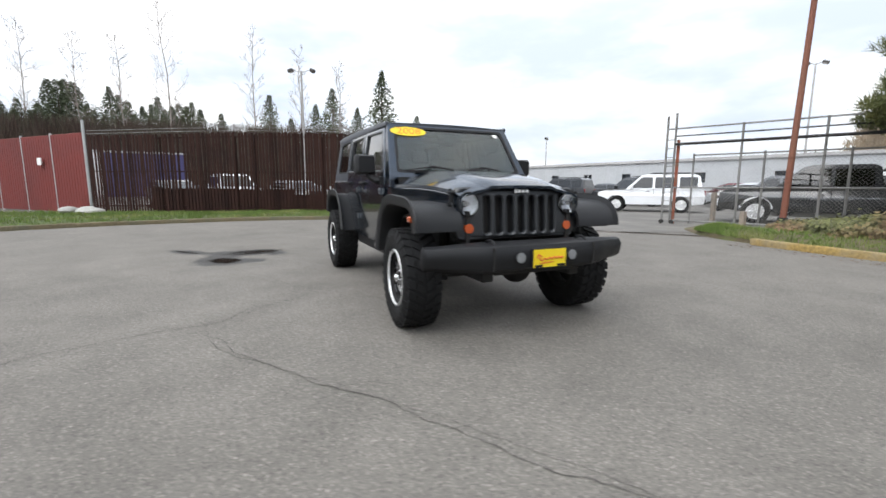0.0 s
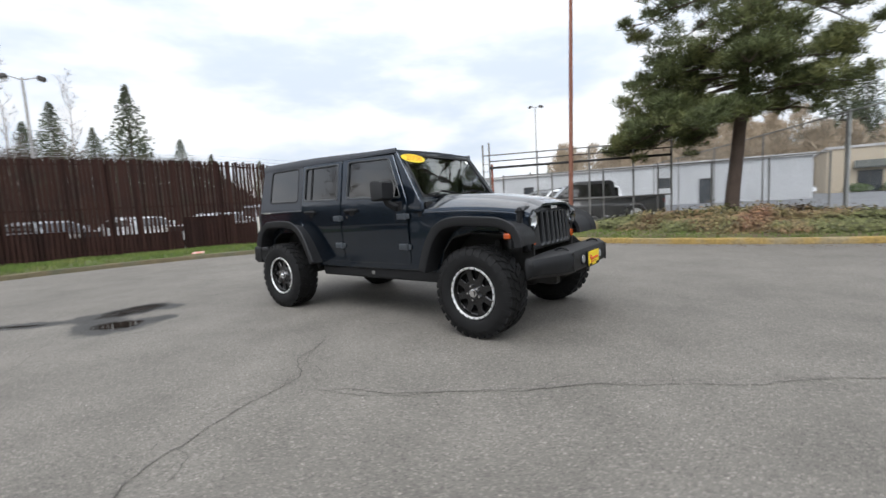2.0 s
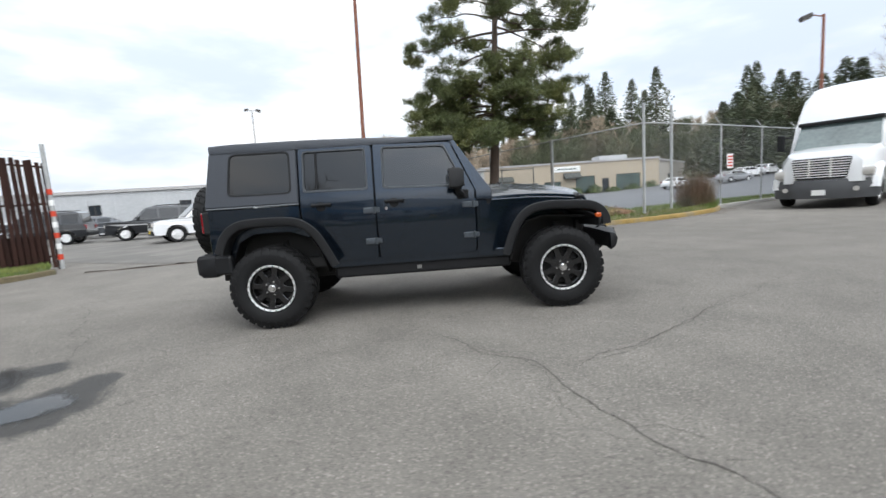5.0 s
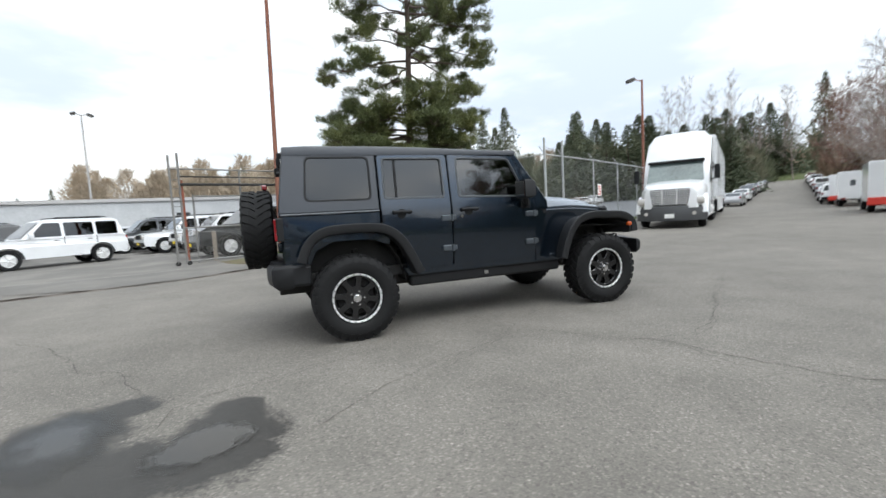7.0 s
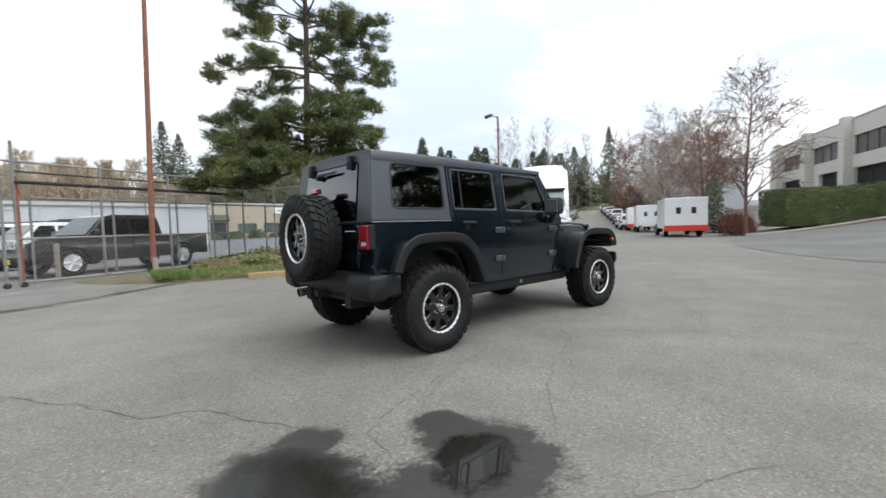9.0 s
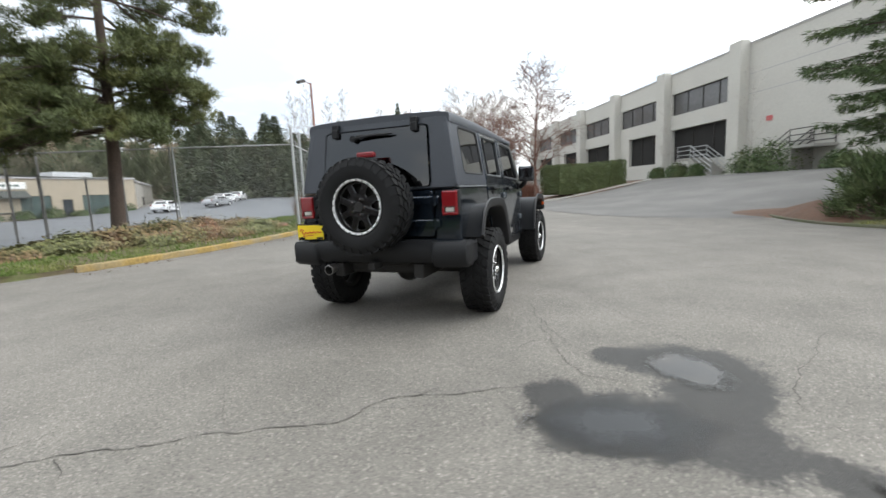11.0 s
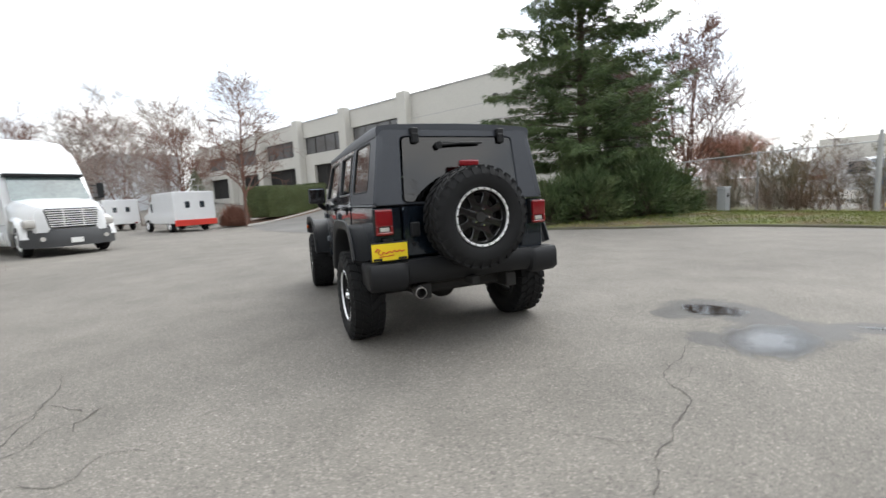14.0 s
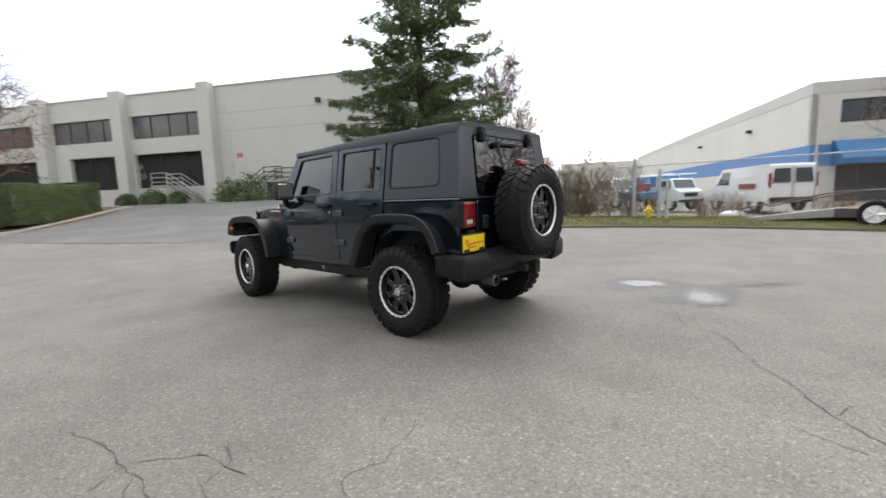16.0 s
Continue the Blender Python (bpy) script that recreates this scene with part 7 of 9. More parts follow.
def window(m, a, b, c, d, parent, glass_m, mullions=3, depth=0.25, cross=0):
    """A glazed opening: panes set back in the wall, with frame and mullions."""
    bm = bmesh.new()
    box(bm, a, c, depth, depth + 0.03, b, d, m=m)
    w = part("window", bm, glass_m, parent)
    bm = bmesh.new()
    t = 0.06
    for x in [a + t / 2] + [a + (c - a) * k / mullions for k in range(1, mullions)] + [c - t / 2]:
        box(bm, x - t / 2, x + t / 2, depth - 0.06, depth - 0.002, b, d, m=m)
    for z in [b + t / 2, d - t / 2] + [b + (d - b) * (k + 1) / (cross + 1) for k in range(cross)]:
        box(bm, a + t, c - t, depth - 0.055, depth - 0.004, z - t / 2, z + t / 2, m=m)
    part("frame", bm, FRAMEM, w)
    return w


def concrete_building():
    b = thing("office_building", "two-storey pale concrete industrial building with dark window bands", "building")
    s0, s1 = -17.0, 46.0
    origin = FACE0 + U * s0
    # the lot lies on the +V side, so the building runs to -V
    m = Matrix.Translation((origin.x, origin.y, 0.9)) @ Matrix(((U.x, -V.x, 0, 0), (U.y, -V.y, 0, 0), (0, 0, 1, 0), (0, 0, 0, 1)))
    bays = [8.4 * k for k in range(0, 6)]
    holes = []
    for k in range(5):
        a = -s0 + bays[k]
        holes.append((a + 0.66, 6.0, a + 7.74, 7.85))
        holes.append((a + 0.66, 1.95, a + (6.2 if k % 2 else 7.74), 4.75))
    wall_with_openings("wall", m, s1 - s0, 9.5, holes, TILTUP, b)
    bm = bmesh.new()
    # filler block, coloured as the darkness inside
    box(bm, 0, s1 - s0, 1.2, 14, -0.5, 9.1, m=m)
    part("core", bm, ROOMSHADE, b)
    bm = bmesh.new()
    box(bm, 0, 0.35, 0.41, 14, -0.5, 9.49, m=m)
    part("end_wall", bm, TILTUP, b)
    bm = bmesh.new()
    box(bm, -0.05, s1 - s0, -0.05, 0.45, 9.50, 9.62, m=m)
    part("roof_edge", bm, ROOFM, b)
    for k in range(5):
        a = -s0 + bays[k]
        window(m, a + 0.66, 6.0, a + 7.74, 7.85, b, OFFICEGLASS, 4)
        c = a + (6.2 if k % 2 else 7.74)
        # matte dark sheet instead of glass: indoor shade given as colour
        window(m, a + 0.66, 1.95, c, 4.75, b, ROOMSHADE, 3, 0.38)
    for k in range(6):
        bm = bmesh.new()
        a = -s0 + bays[k]
        box(bm, a - 0.55, a + 0.55, -0.75, 0.0, -0.2, 9.80, 0.03, 1, m=m)
        part("pilaster", bm, TILTUP, b)
    for z in (6.1, 7.45):
        bm = bmesh.new()
        box(bm, 0.2, -s0 - 0.6, -0.008, 0.03, z, z + 0.05, m=m)
        part("wall_joint", bm, ROOFM, b, "dark horizontal joint in the wall")
    bm = bmesh.new()
    box(bm, -s0 - 2.6, -s0 - 2.1, -0.03, 0.0, 4.0, 4.35, 0.005, m=m)
    part("wall_sign", bm, M("faded_red_sign", (0.50, 0.12, 0.12), 0.7), b, "small faded red sign")
    for a in (-s0 - 9.6,):
        bm = bmesh.new()
        box(bm, a, a + 0.35, -0.35, 0.0, 7.65, 7.95, 0.03, m=m)
        part("wall_lamp", bm, FRAMEM, b)
    # entrance stairs with rails
    for a, turn in ((-s0 - 5.4, 1), (-s0 + 3.2, -1)):
        bm = bmesh.new()
        box(bm, a - turn * 1.6, a - turn * 0.16, -1.6, -0.02, 1.88, 2.05, m=m)
        st = part("stair_landing", bm, CONC, b, "concrete entrance landing")
        for k in range(8):
            bm = bmesh.new()
            box(bm, a + turn * 0.30 * k - 0.15, a + turn * 0.30 * k + 0.15, -1.6, -0.02, 0.3, 2.0 - 0.19 * k, m=m)
            part("step", bm, CONC, st)
        bm = bmesh.new()
        for y in (-1.55, -0.1):
            P = lambda x, z: m @ Vector((x, y, z))
            for o in (0, -0.35, -0.7):
                tube(bm, [P(a - turn * 1.5, 3.0 + o), P(a, 3.0 + o), P(a + turn * 2.3, 1.55 + o)], 0.035, 6)
            for x, z in ((a - turn * 1.5, 3.0), (a, 3.0), (a + turn * 1.15, 2.28), (a + turn * 2.3, 1.55)):
                tube(bm, [P(x, z), P(x, z - 1.0)], 0.03, 6)
        part("handrail", bm, GALV if turn < 0 else FRAMEM, st)
    return b


concrete_building()


def blue_building():
    b = thing("warehouse", "cream warehouse with a broad blue stripe and blue awning", "building")
    C = Vector((-3.81, -34.48, 0))
    L = Vector((0.443, -0.897, 0)).normalized()
    R = Vector((-0.897, -0.443, 0)).normalized()
    # right wing: outside is towards -L
    mr = Matrix.Translation(C) @ Matrix(((R.x, L.x, 0, 0), (R.y, L.y, 0, 0), (0, 0, 1, 0), (0, 0, 0, 1)))
    ml = Matrix.Translation(C) @ Matrix(((L.x, R.x, 0, 0), (L.y, R.y, 0, 0), (0, 0, 1, 0), (0, 0, 0, 1)))
    wall_with_openings("wall", ml, 62, 7.75, [], CREAM, b, 0.3)
    wall_with_openings("wall", mr, 26, 7.75, [(1.6, 5.1, 8.0, 6.55), (1.5, 0.0, 7.5, 2.5), (10, 5.1, 17, 6.55)], CREAM, b, 0.3)
    for m, n, y in ((ml, 62, 0), (mr, 26, 0)):
        bm = bmesh.new()
        box(bm, 0.0 if m is ml else -0.02, n, -0.02, 0.0, 7.0, 7.77, m=m)
        part("trim_band", bm, M("pale_trim_paint", (0.52, 0.51, 0.49), 0.8, 0, 0.06, 0.3, 9) if m is ml else bpy.data.materials["pale_trim_paint"], b, "pale band under the roof")
        bm = bmesh.new()
        box(bm, 0, n if m is ml else 1.55, -0.012, 0.0, 2.35, 3.75, m=m)
        part("stripe", bm, BLUEP, b, "broad blue painted stripe")
    bm = bmesh.new()
    loft(bm, [[mr @ Vector((x, y, z)) for y, z in ((-0.02, 3.95), (-0.25, 3.95), (-1.3, 2.75), (-1.3, 2.4), (-0.02, 2.4))] for x in (1.2, 9.5)])
    bmesh.ops.recalc_face_normals(bm, faces=bm.faces)
    aw = part("awning", bm, AWNING, b, "ribbed blue metal awning")
    bm = bmesh.new()
    for k in range(28):
        x = 1.25 + 0.3 * k
        tube(bm, [mr @ Vector((x, -0.25, 3.96)), mr @ Vector((x, -1.31, 2.75))], 0.025, 4)
    part("rib", bm, AWNING, aw)
    window(mr, 1.6, 5.1, 8.0, 6.55, b, DARKGLASS, 4, 0.15)
    window(mr, 10, 5.1, 17, 6.55, b, DARKGLASS, 4, 0.15)
    window(mr, 1.5, 0.0, 7.5, 2.5, b, DARKGLASS, 4, 0.15)
    for x in (9, 22):
        bm = bmesh.new()
        box(bm, x, x + 0.4, -0.35, 0.0, 5.7, 5.95, 0.02, m=ml)
        part("wall_lamp", bm, FRAMEM, b)
    bm = bmesh.new()
    cyl(bm, C + Vector((0, 0, 0)) + R * 0.35 - L * 0.05, C + R * 0.35 - L * 0.05 + Vector((0, 0, 7)), 0.07, n=8)
    part("downpipe", bm, CREAM, b)
    # a further wing behind
    far = C + L * 62
    m2 = Matrix.Translation(far) @ Matrix(((-R.x, L.x, 0, 0), (-R.y, L.y, 0, 0), (0, 0, 1, 0), (0, 0, 0, 1)))
    wall_with_openings("wall", m2, 15, 7.2, [], CREAM, b, 0.3)
    bm = bmesh.new()
    box(bm, 0.35, 61.5, 0.35, 25, 7.2, 7.4, m=ml)
    part("roof", bm, ROOFM, b)


blue_building()


def simple_building(name, label, p, q, height, material, openings, depth=10, base=0.0, outside=1, roof_mat=None, band=0.25):
    """A long low building: front wall with glazed openings, sides, roof with an edge band."""
    p, q = Vector((*p, 0)), Vector((*q, 0))
    a = (q - p).normalized()
    n = Vector((-a.y, a.x, 0)) * outside                     # into the building
    m = Matrix.Translation((p.x, p.y, base)) @ Matrix(((a.x, n.x, 0, 0), (a.y, n.y, 0, 0), (0, 0, 1, 0), (0, 0, 0, 1)))
    b = thing(name, label, "building")
    ln = (q - p).length
    wall_with_openings("wall", m, ln, height, [o[:4] for o in openings], material, b, 0.25)
    for x in (0.0, ln - 0.25):
        bm = bmesh.new()
        box(bm, x, x + 0.25, 0.26, depth, 0, height, m=m)
        part("side_wall", bm, material, b)
    bm = bmesh.new()
    box(bm, -0.15, ln + 0.15, -0.15, depth, height, height + band, m=m)
    part("roof", bm, roof_mat or ROOFM, b)
    for o in openings:
        window(m, *o[:4], b, o[4], o[5] if len(o) > 5 else 2, 0.12)
    return b, m


wins = [(x, 1.55, x + 1.0, 2.45, DARKGLASS, 2) for x in (3, 11, 15.5, 20, 27, 33, 39, 45)] + [(48, 0.1, 49, 2.2, DARKGLASS, 1)]
b_, m_ = simple_building("long_low_building", "long low white metal building with small dark windows", (-48, 28.5), (6.5, 40), 3.45, WHITEWALL, wins, 12)
for k in range(27):
    bm = bmesh.new()
    box(bm, 2.0 * k + 0.02, 2.0 * k + 0.08, -0.03, 0.0, 0.05, 3.43, m=m_)
    part("wall_rib", bm, WHITEWALL, b_)
wins = [(2.5, 0.1, 4.5, 2.4, DARKGLASS, 2), (6.0, 0.9, 8.6, 2.3, TEAL, 3), (9.6, 0.9, 12.2, 2.3, TEAL, 3), (14.5, 0.2, 17.5, 2.9, TEAL, 3), (18.6, 0.1, 19.7, 2.4, DARKGLASS, 1), (20.8, 0.2, 24.6, 2.9, TEAL, 3)]
for k in range(9):
    leaf_mass("foundation_shrub", "low dark shrub before the tan building", shrub_at(Vector((11.5 + 2.9 * k, 59.6, 0.2)), 1.3, 0.8 + 0.25 * (k % 3)), 1500, 0.16, JUNIPER, 330 + k, "shrub", "")
b_, m_ = simple_building("commercial_building", "low tan stucco commercial building with teal shop windows", (9, 60.5), (36.5, 60.5), 4.9, TAN, wins, 14)
for x in (2.2, 12.6):
    bm = bmesh.new()
    loft(bm, [[m_ @ Vector((a, y, z)) for y, z in ((-0.02, 3.5), (-0.9, 2.8), (-0.9, 2.65), (-0.02, 2.65))] for a in (x, x + 2.6)])
    bmesh.ops.recalc_face_normals(bm, faces=bm.faces)
    part("canopy", bm, M("dark_canopy", (0.06, 0.065, 0.06), 0.8), b_, "dark sloping door canopy")
bm = bmesh.new()
box(bm, 11.0, 15.2, -0.12, -0.02, 3.7, 4.5, 0.02, m=m_)
part("signboard", bm, PAPER, b_, "plain white signboard")
for k in range(5):
    bm = bmesh.new()
    box(bm, 11.6 + 0.62 * k, 12.1 + 0.62 * k, -0.126, -0.12, 4.0, 4.22, m=m_)
    part("sign_bar", bm, M("sign_ink", (0.10, 0.14, 0.12), 0.6) if k == 0 else bpy.data.materials["sign_ink"], b_)
bm = bmesh.new()
box(bm, 19, 23.5, 2, 5, 5.15, 5.9, 0.03, m=m_)
part("roof_unit", bm, WHITEWALL, b_)
wins = [(6, 0.2, 8.2, 2.6, DARKGLASS, 2)]
# same stucco, greyed and darkened to carry the wing's shade
simple_building("commercial_building", "side wing of the tan commercial building, coloured as in shade", (36.8, 60.8), (50, 76), 4.6, M("shaded_stucco_grey", (0.33, 0.31, 0.275), 0.9, 0, 0.1, 0.3, 9), wins, 10)
simple_building("distant_house", "pale far house on the rise at the road's end", (160, 60), (176, 70), 6, CREAM, [(2, 1.2, 4, 2.8, DARKGLASS), (8, 1.2, 11, 2.8, DARKGLASS)], 9, 6.0)
simple_building("distant_building", "grey far building behind the bare trees", (66, 12), (84, 20), 8, M("grey_siding", (0.55, 0.57, 0.60), 0.8, 0, 0.1, 0.4, 6), [(3, 3, 6, 5, DARKGLASS), (10, 3, 13, 5, DARKGLASS)], 9, 1.0)

# ---- fences ----
WIRE = M("weathered_fence_wire", (0.34, 0.345, 0.34), 0.6, 0.5, 0.15, 3, 30)


def chain_link(bm, p, q, z0, z1, pitch=0.075, r=0.0022):
    """Crossing diagonal wires in one upright panel."""
    p, q = Vector(p), Vector(q)
    ln, h = (q - p).length, z1 - z0
    a = (q - p).normalized()
    n = Vector((-a.y, a.x, 0)) * r
    step = pitch * 1.414
    for sgn in (1, -1):
        x = -h
        while x < ln + h:
            e0, e1 = (x, 0.0), (x + sgn * h, h)
            lo, hi = max(min(e0[0], e1[0]), 0.0), min(max(e0[0], e1[0]), ln)
            if hi - lo > 0.02:
                f = lambda s: (s - x) * sgn
                A = p + a * lo + Vector((0, 0, z0 + f(lo)))
                B = p + a * hi + Vector((0, 0, z0 + f(hi)))
                o = (B - A).normalized().cross(n).normalized() * r
                vs = [bm.verts.new(w) for w in (A + o, A - o, A + n, B + o, B - o, B + n)]
                for f3 in ((0, 1, 4, 3), (1, 2, 5, 4), (2, 0, 3, 5)):
                    bm.faces.new([vs[i] for i in f3])
            x += step


def chain_fence(label, pts, height, spacing, arms=True, base=0.1, top_rail=True, pitch=0.075, first_tall=0.0, metal=None):
    """Posts, top rail, wires and barbed-wire arms along a line."""
    t = thing("chain_link_fence", label, "fence")
    metal = metal or GALV
    wires = bmesh.new()
    barbs = bmesh.new()
    for (p, q) in zip(pts, pts[1:]):
        p, q = Vector((*p, 0)), Vector((*q, 0))
        n = max(int(round((q - p).length / spacing)), 1)
        a = (q - p).normalized()
        side = Vector((-a.y, a.x, 0))
        tops = []
        for k in range(n + 1):
            w = p.lerp(q, k / n)
            z = ground_z(w.x, w.y) + base
            tops.append(w + Vector((0, 0, z + height)))
            if k == n and q.to_2d() != Vector(pts[-1]):
                continue
            bm = bmesh.new()
            tall = first_tall if k == 0 else 0
            cyl(bm, w + Vector((0, 0, z - 0.15)), w + Vector((0, 0, z + height + 0.05 + tall)), 0.045 if tall else 0.030, n=10)
            if arms:
                tube(bm, [w + Vector((0, 0, z + height)), w + side * 0.22 + Vector((0, 0, z + height + 0.32))], 0.015, 5)
            part("post", bm, metal, t)
        for k in range(n):
            b0, b1 = tops[k], tops[k + 1]
            if top_rail:
                bm = bmesh.new()
                tube(bm, [b0, b1], 0.022, 6)
                part("top_rail", bm, metal, t)
            lo = min(b0.z, b1.z) - height
            chain_link(wires, (b0.x, b0.y, 0), (b1.x, b1.y, 0), lo + 0.03, lo + height, pitch)
            if arms:
                for o in (0.06, 0.14, 0.21):
                    tube(barbs, [b0 + side * o + Vector((0, 0, o * 1.45)), b1 + side * o + Vector((0, 0, o * 1.45))], 0.004, 3)
    tagged(part("wire_mesh", wires, WIRE if metal is GALV else metal, t), kind="stuff")
    if arms:
        tagged(part("barbed_wire", barbs, WIRE, t), kind="stuff")
    else:
        barbs.free()
    return t


CORNER = Vector((7.25, 8.55))
v2, u2 = Vector((V.x, V.y)), Vector((U.x, U.y))
ob_, at_lot = verge("verge_parking", "rough green grass strip inside the chain-link fence", [tuple(CORNER + u2 * k + v2 * 0.1) for k in (0.3, 5, 10, 17)], [tuple(CORNER + u2 * k + v2 * w) for k, w in ((0.5, 3.4), (5, 3.6), (10, 3.2), (17, 1.2))], GRASSG, 0.02, 0.06)
tufts("grass", "tufted green grass inside the chain-link fence", lambda r: at_lot(r.random(), r.random()), 4000, 0.05, 0.16, 0.008, GRASSB, 14)
chain_fence("tall galvanised chain-link fence along the service road", [tuple(CORNER), tuple(CORNER + u2 * 1.5), tuple(CORNER + u2 * 30)], 2.95, 3.1, True, 0.12, first_tall=0.55)
chain_fence("bright galvanised chain-link fence between verge and parking area", [tuple(CORNER), tuple(CORNER + v2 * 4.0)], 2.95, 3.9, False, 0.12)
chain_fence("dull chain-link fence between verge and parking area", [tuple(CORNER + v2 * 4.1), (1.6, 20.0), (-2.5, 28)], 2.95, 3.9, False, 0.12, metal=DULLSTEEL)
chain_fence("chain-link fence behind the sliding gate", [(-4.55, 10.75), (0.5, 12.75), (5.2, 14.6)], 2.1, 1.85, False, 0.05, metal=DULLSTEEL)
chain_fence("rusty chain-link fence along the south edge", [(11.5, -16.3), (4.5, -14.7), (1.5, -15.3), (-10, -15.7)], 2.1, 6.0, False, 0.1)


def gate_posts():
    """A thick fence end post and a low double post with a cross plate."""
    t = thing("fence_post", "thick galvanised end post of the south fence", "post", Matrix.Translation((1.40, -15.17, 0)))
    bm = bmesh.new()
    cyl(bm, (0, 0, -0.05), (0, 0, 2.48), 0.055, n=14)
    part("upright", bm, GALV, t)
    bm = bmesh.new()
    cyl(bm, (0, 0, 2.48), (0, 0, 2.53), 0.064, 0.035, n=14)
    part("cap", bm, GALV, t)
    t = thing("gate_stop_post", "low double galvanised post beside the hydrant", "post", Matrix.Translation((-0.14, -13.38, 0)))
    for x, h in ((-0.13, 1.55), (0.13, 1.95)):
        bm = bmesh.new()
        cyl(bm, (x, 0, -0.05), (x, 0, h), 0.055, n=12)
        part("upright", bm, GALV, t)
    bm = bmesh.new()
    box(bm, -0.16, 0.42, -0.03, 0.03, 1.18, 1.30, 0.008)
    part("cross_plate", bm, GALV, t)


gate_posts()


WOOD1, WOOD2 = (-4.12, 11.25), (-2.2, 9.6)


def sliding_gate():
    """An open cantilever gate: wire panel, tall uprights and overhead rails, set along its own line."""
    g = thing("sliding_gate", "open galvanised sliding gate with overhead rails and wire panel", "gate", pose(-4.78, 10.15, 0, 0, 0, 22))
    x1 = 6.2
    for x, top in ((0, 3.42), (-0.24, 3.34), (1.75, 2.98), (3.55, 2.98), (5.0, 2.98), (x1, 2.98)):
        bm = bmesh.new()
        cyl(bm, (x, 0, 0.08), (x, 0, top), 0.032, n=10)
        part("upright", bm, DULLSTEEL, g)
    for z, r, mt in ((2.95, 0.024, DULLSTEEL), (2.72, 0.020, UNDER), (2.48, 0.042, UNDER), (1.15, 0.024, DULLSTEEL), (0.12, 0.028, DULLSTEEL)):
        bm = bmesh.new()
        cyl(bm, (-0.24 if z > 2.8 else 0, 0, z), (x1, 0, z), r, n=8)
        part("rail", bm, mt, g)
    part("gate_post", boxes((0.03, 0.11, 0.06, 0.14, 0.0, 2.62), bevel=0.01), M("rusted_red_paint", (0.28, 0.075, 0.04), 0.8, 0, 0.3, 4, 30, tint=(0.16, 0.08, 0.05)), g, "rusty red steel post")
    for x in (-0.24, 0.06):
        bm = bmesh.new()
        cyl(bm, (x, -0.03, 0.07), (x, 0.03, 0.07), 0.07, n=12)
        part("roller", bm, UNDER, g)
    w = bmesh.new()
    chain_link(w, (0, 0, 0), (x1, 0, 0), 0.12, 1.13, 0.065, 0.0020)
    tagged(part("wire_mesh", w, DULLSTEEL, g), kind="stuff")
    for k in range(9):
        part("rung", boxes((-0.21, -0.03, -0.015, 0.015, 0.45 + 0.27 * k, 0.47 + 0.27 * k)), DULLSTEEL, g)


sliding_gate()
OLDWOOD = M("weathered_post", (0.30, 0.25, 0.20), 0.9, 0, 0.25, 6, 40, tint=(0.2, 0.17, 0.14))
for x, yy, h in ((WOOD1[0], WOOD1[1], 1.0), (WOOD2[0], WOOD2[1], 0.55)):
    bm = bmesh.new()
    box(bm, x - 0.06, x + 0.06, yy - 0.06, yy + 0.06, 0, h, 0.008)
    tagged(part("wood_post", bm, OLDWOOD), "short weathered wooden post by the gate", "post")


# ---- masts and lamps ----
RUSTPOLE = M("faded_rust_red_paint", (0.22, 0.085, 0.055), 0.75, 0.1, 0.3, 1.2, 18, tint=(0.20, 0.085, 0.055))
POLEGREY = M("grey_pole_metal", (0.34, 0.33, 0.32), 0.55, 0.4, 0.15, 2, 18)


def light_pole(label, x, y, z, top, r0, r1, material, lean=(0, 0), heads=(), band=None):
    t = thing("light_pole", label, "street lamp", Matrix.Translation((x, y, z)))
    bm = bmesh.new()
    e = Vector((lean[0], lean[1], top))
    cyl(bm, (0, 0, -0.1), e, r0, r1, n=14)
    part("pole", bm, material, t, smooth=True)
    if band:
        bm = bmesh.new()
        cyl(bm, (0, 0, -0.1), (0, 0, 0.36), r0 * 1.9, r0 * 1.5, n=14)
        part("pole_base", bm, UNDER, t, "dark base collar")
    for dx, dy, w in heads:
        bm = bmesh.new()
        c = e + Vector((dx, dy, 0.05))
        tube(bm, [e - Vector((0, 0, 0.12)), c], 0.035, 6)
        part("bracket", bm, material, t)
        bm = bmesh.new()
        mm = Matrix.Translation(c) @ Matrix.Rotation(math.atan2(dy, dx), 4, "Z") @ Matrix.Rotation(radians(18), 4, "Y")
        box(bm, 0, w, -w * 0.35, w * 0.35, -0.10, 0.14, 0.05, 1, mm)
        hd_ = part("lamp_head", bm, FRAMEM, t)
        bm = bmesh.new()
        box(bm, 0.06, w - 0.06, -w * 0.28, w * 0.28, -0.115, -0.10, m=mm)
        part("lens", bm, LENSWHITE, hd_)
    return t


light_pole("tall rust-red steel light pole on the verge", -2.05, 11.05, 0.0, 12.5, 0.080, 0.05, RUSTPOLE, (0.30, 0.0), [(0.5, -0.3, 0.6)], band=True)
light_pole("grey twin-head lot light above the slatted fence", -27.5, 1.6, 0, 9.0, 0.10, 0.06, POLEGREY, (0, 0), [(-0.25, -0.5, 0.38), (0.2, 0.55, 0.38)])
light_pole("slim grey lot light behind the low building", -17.4, 42.4, 0, 11.6, 0.10, 0.06, POLEGREY, (0, 0), [(0.35, 0.2, 0.5), (-0.3, -0.2, 0.4)])
light_pole("rust-brown lot light behind the road fence", 23.4, 19.5, 0.1, 9.9, 0.11, 0.07, RUSTPOLE, (0, 0), [(-0.5, 0.2, 0.6)])
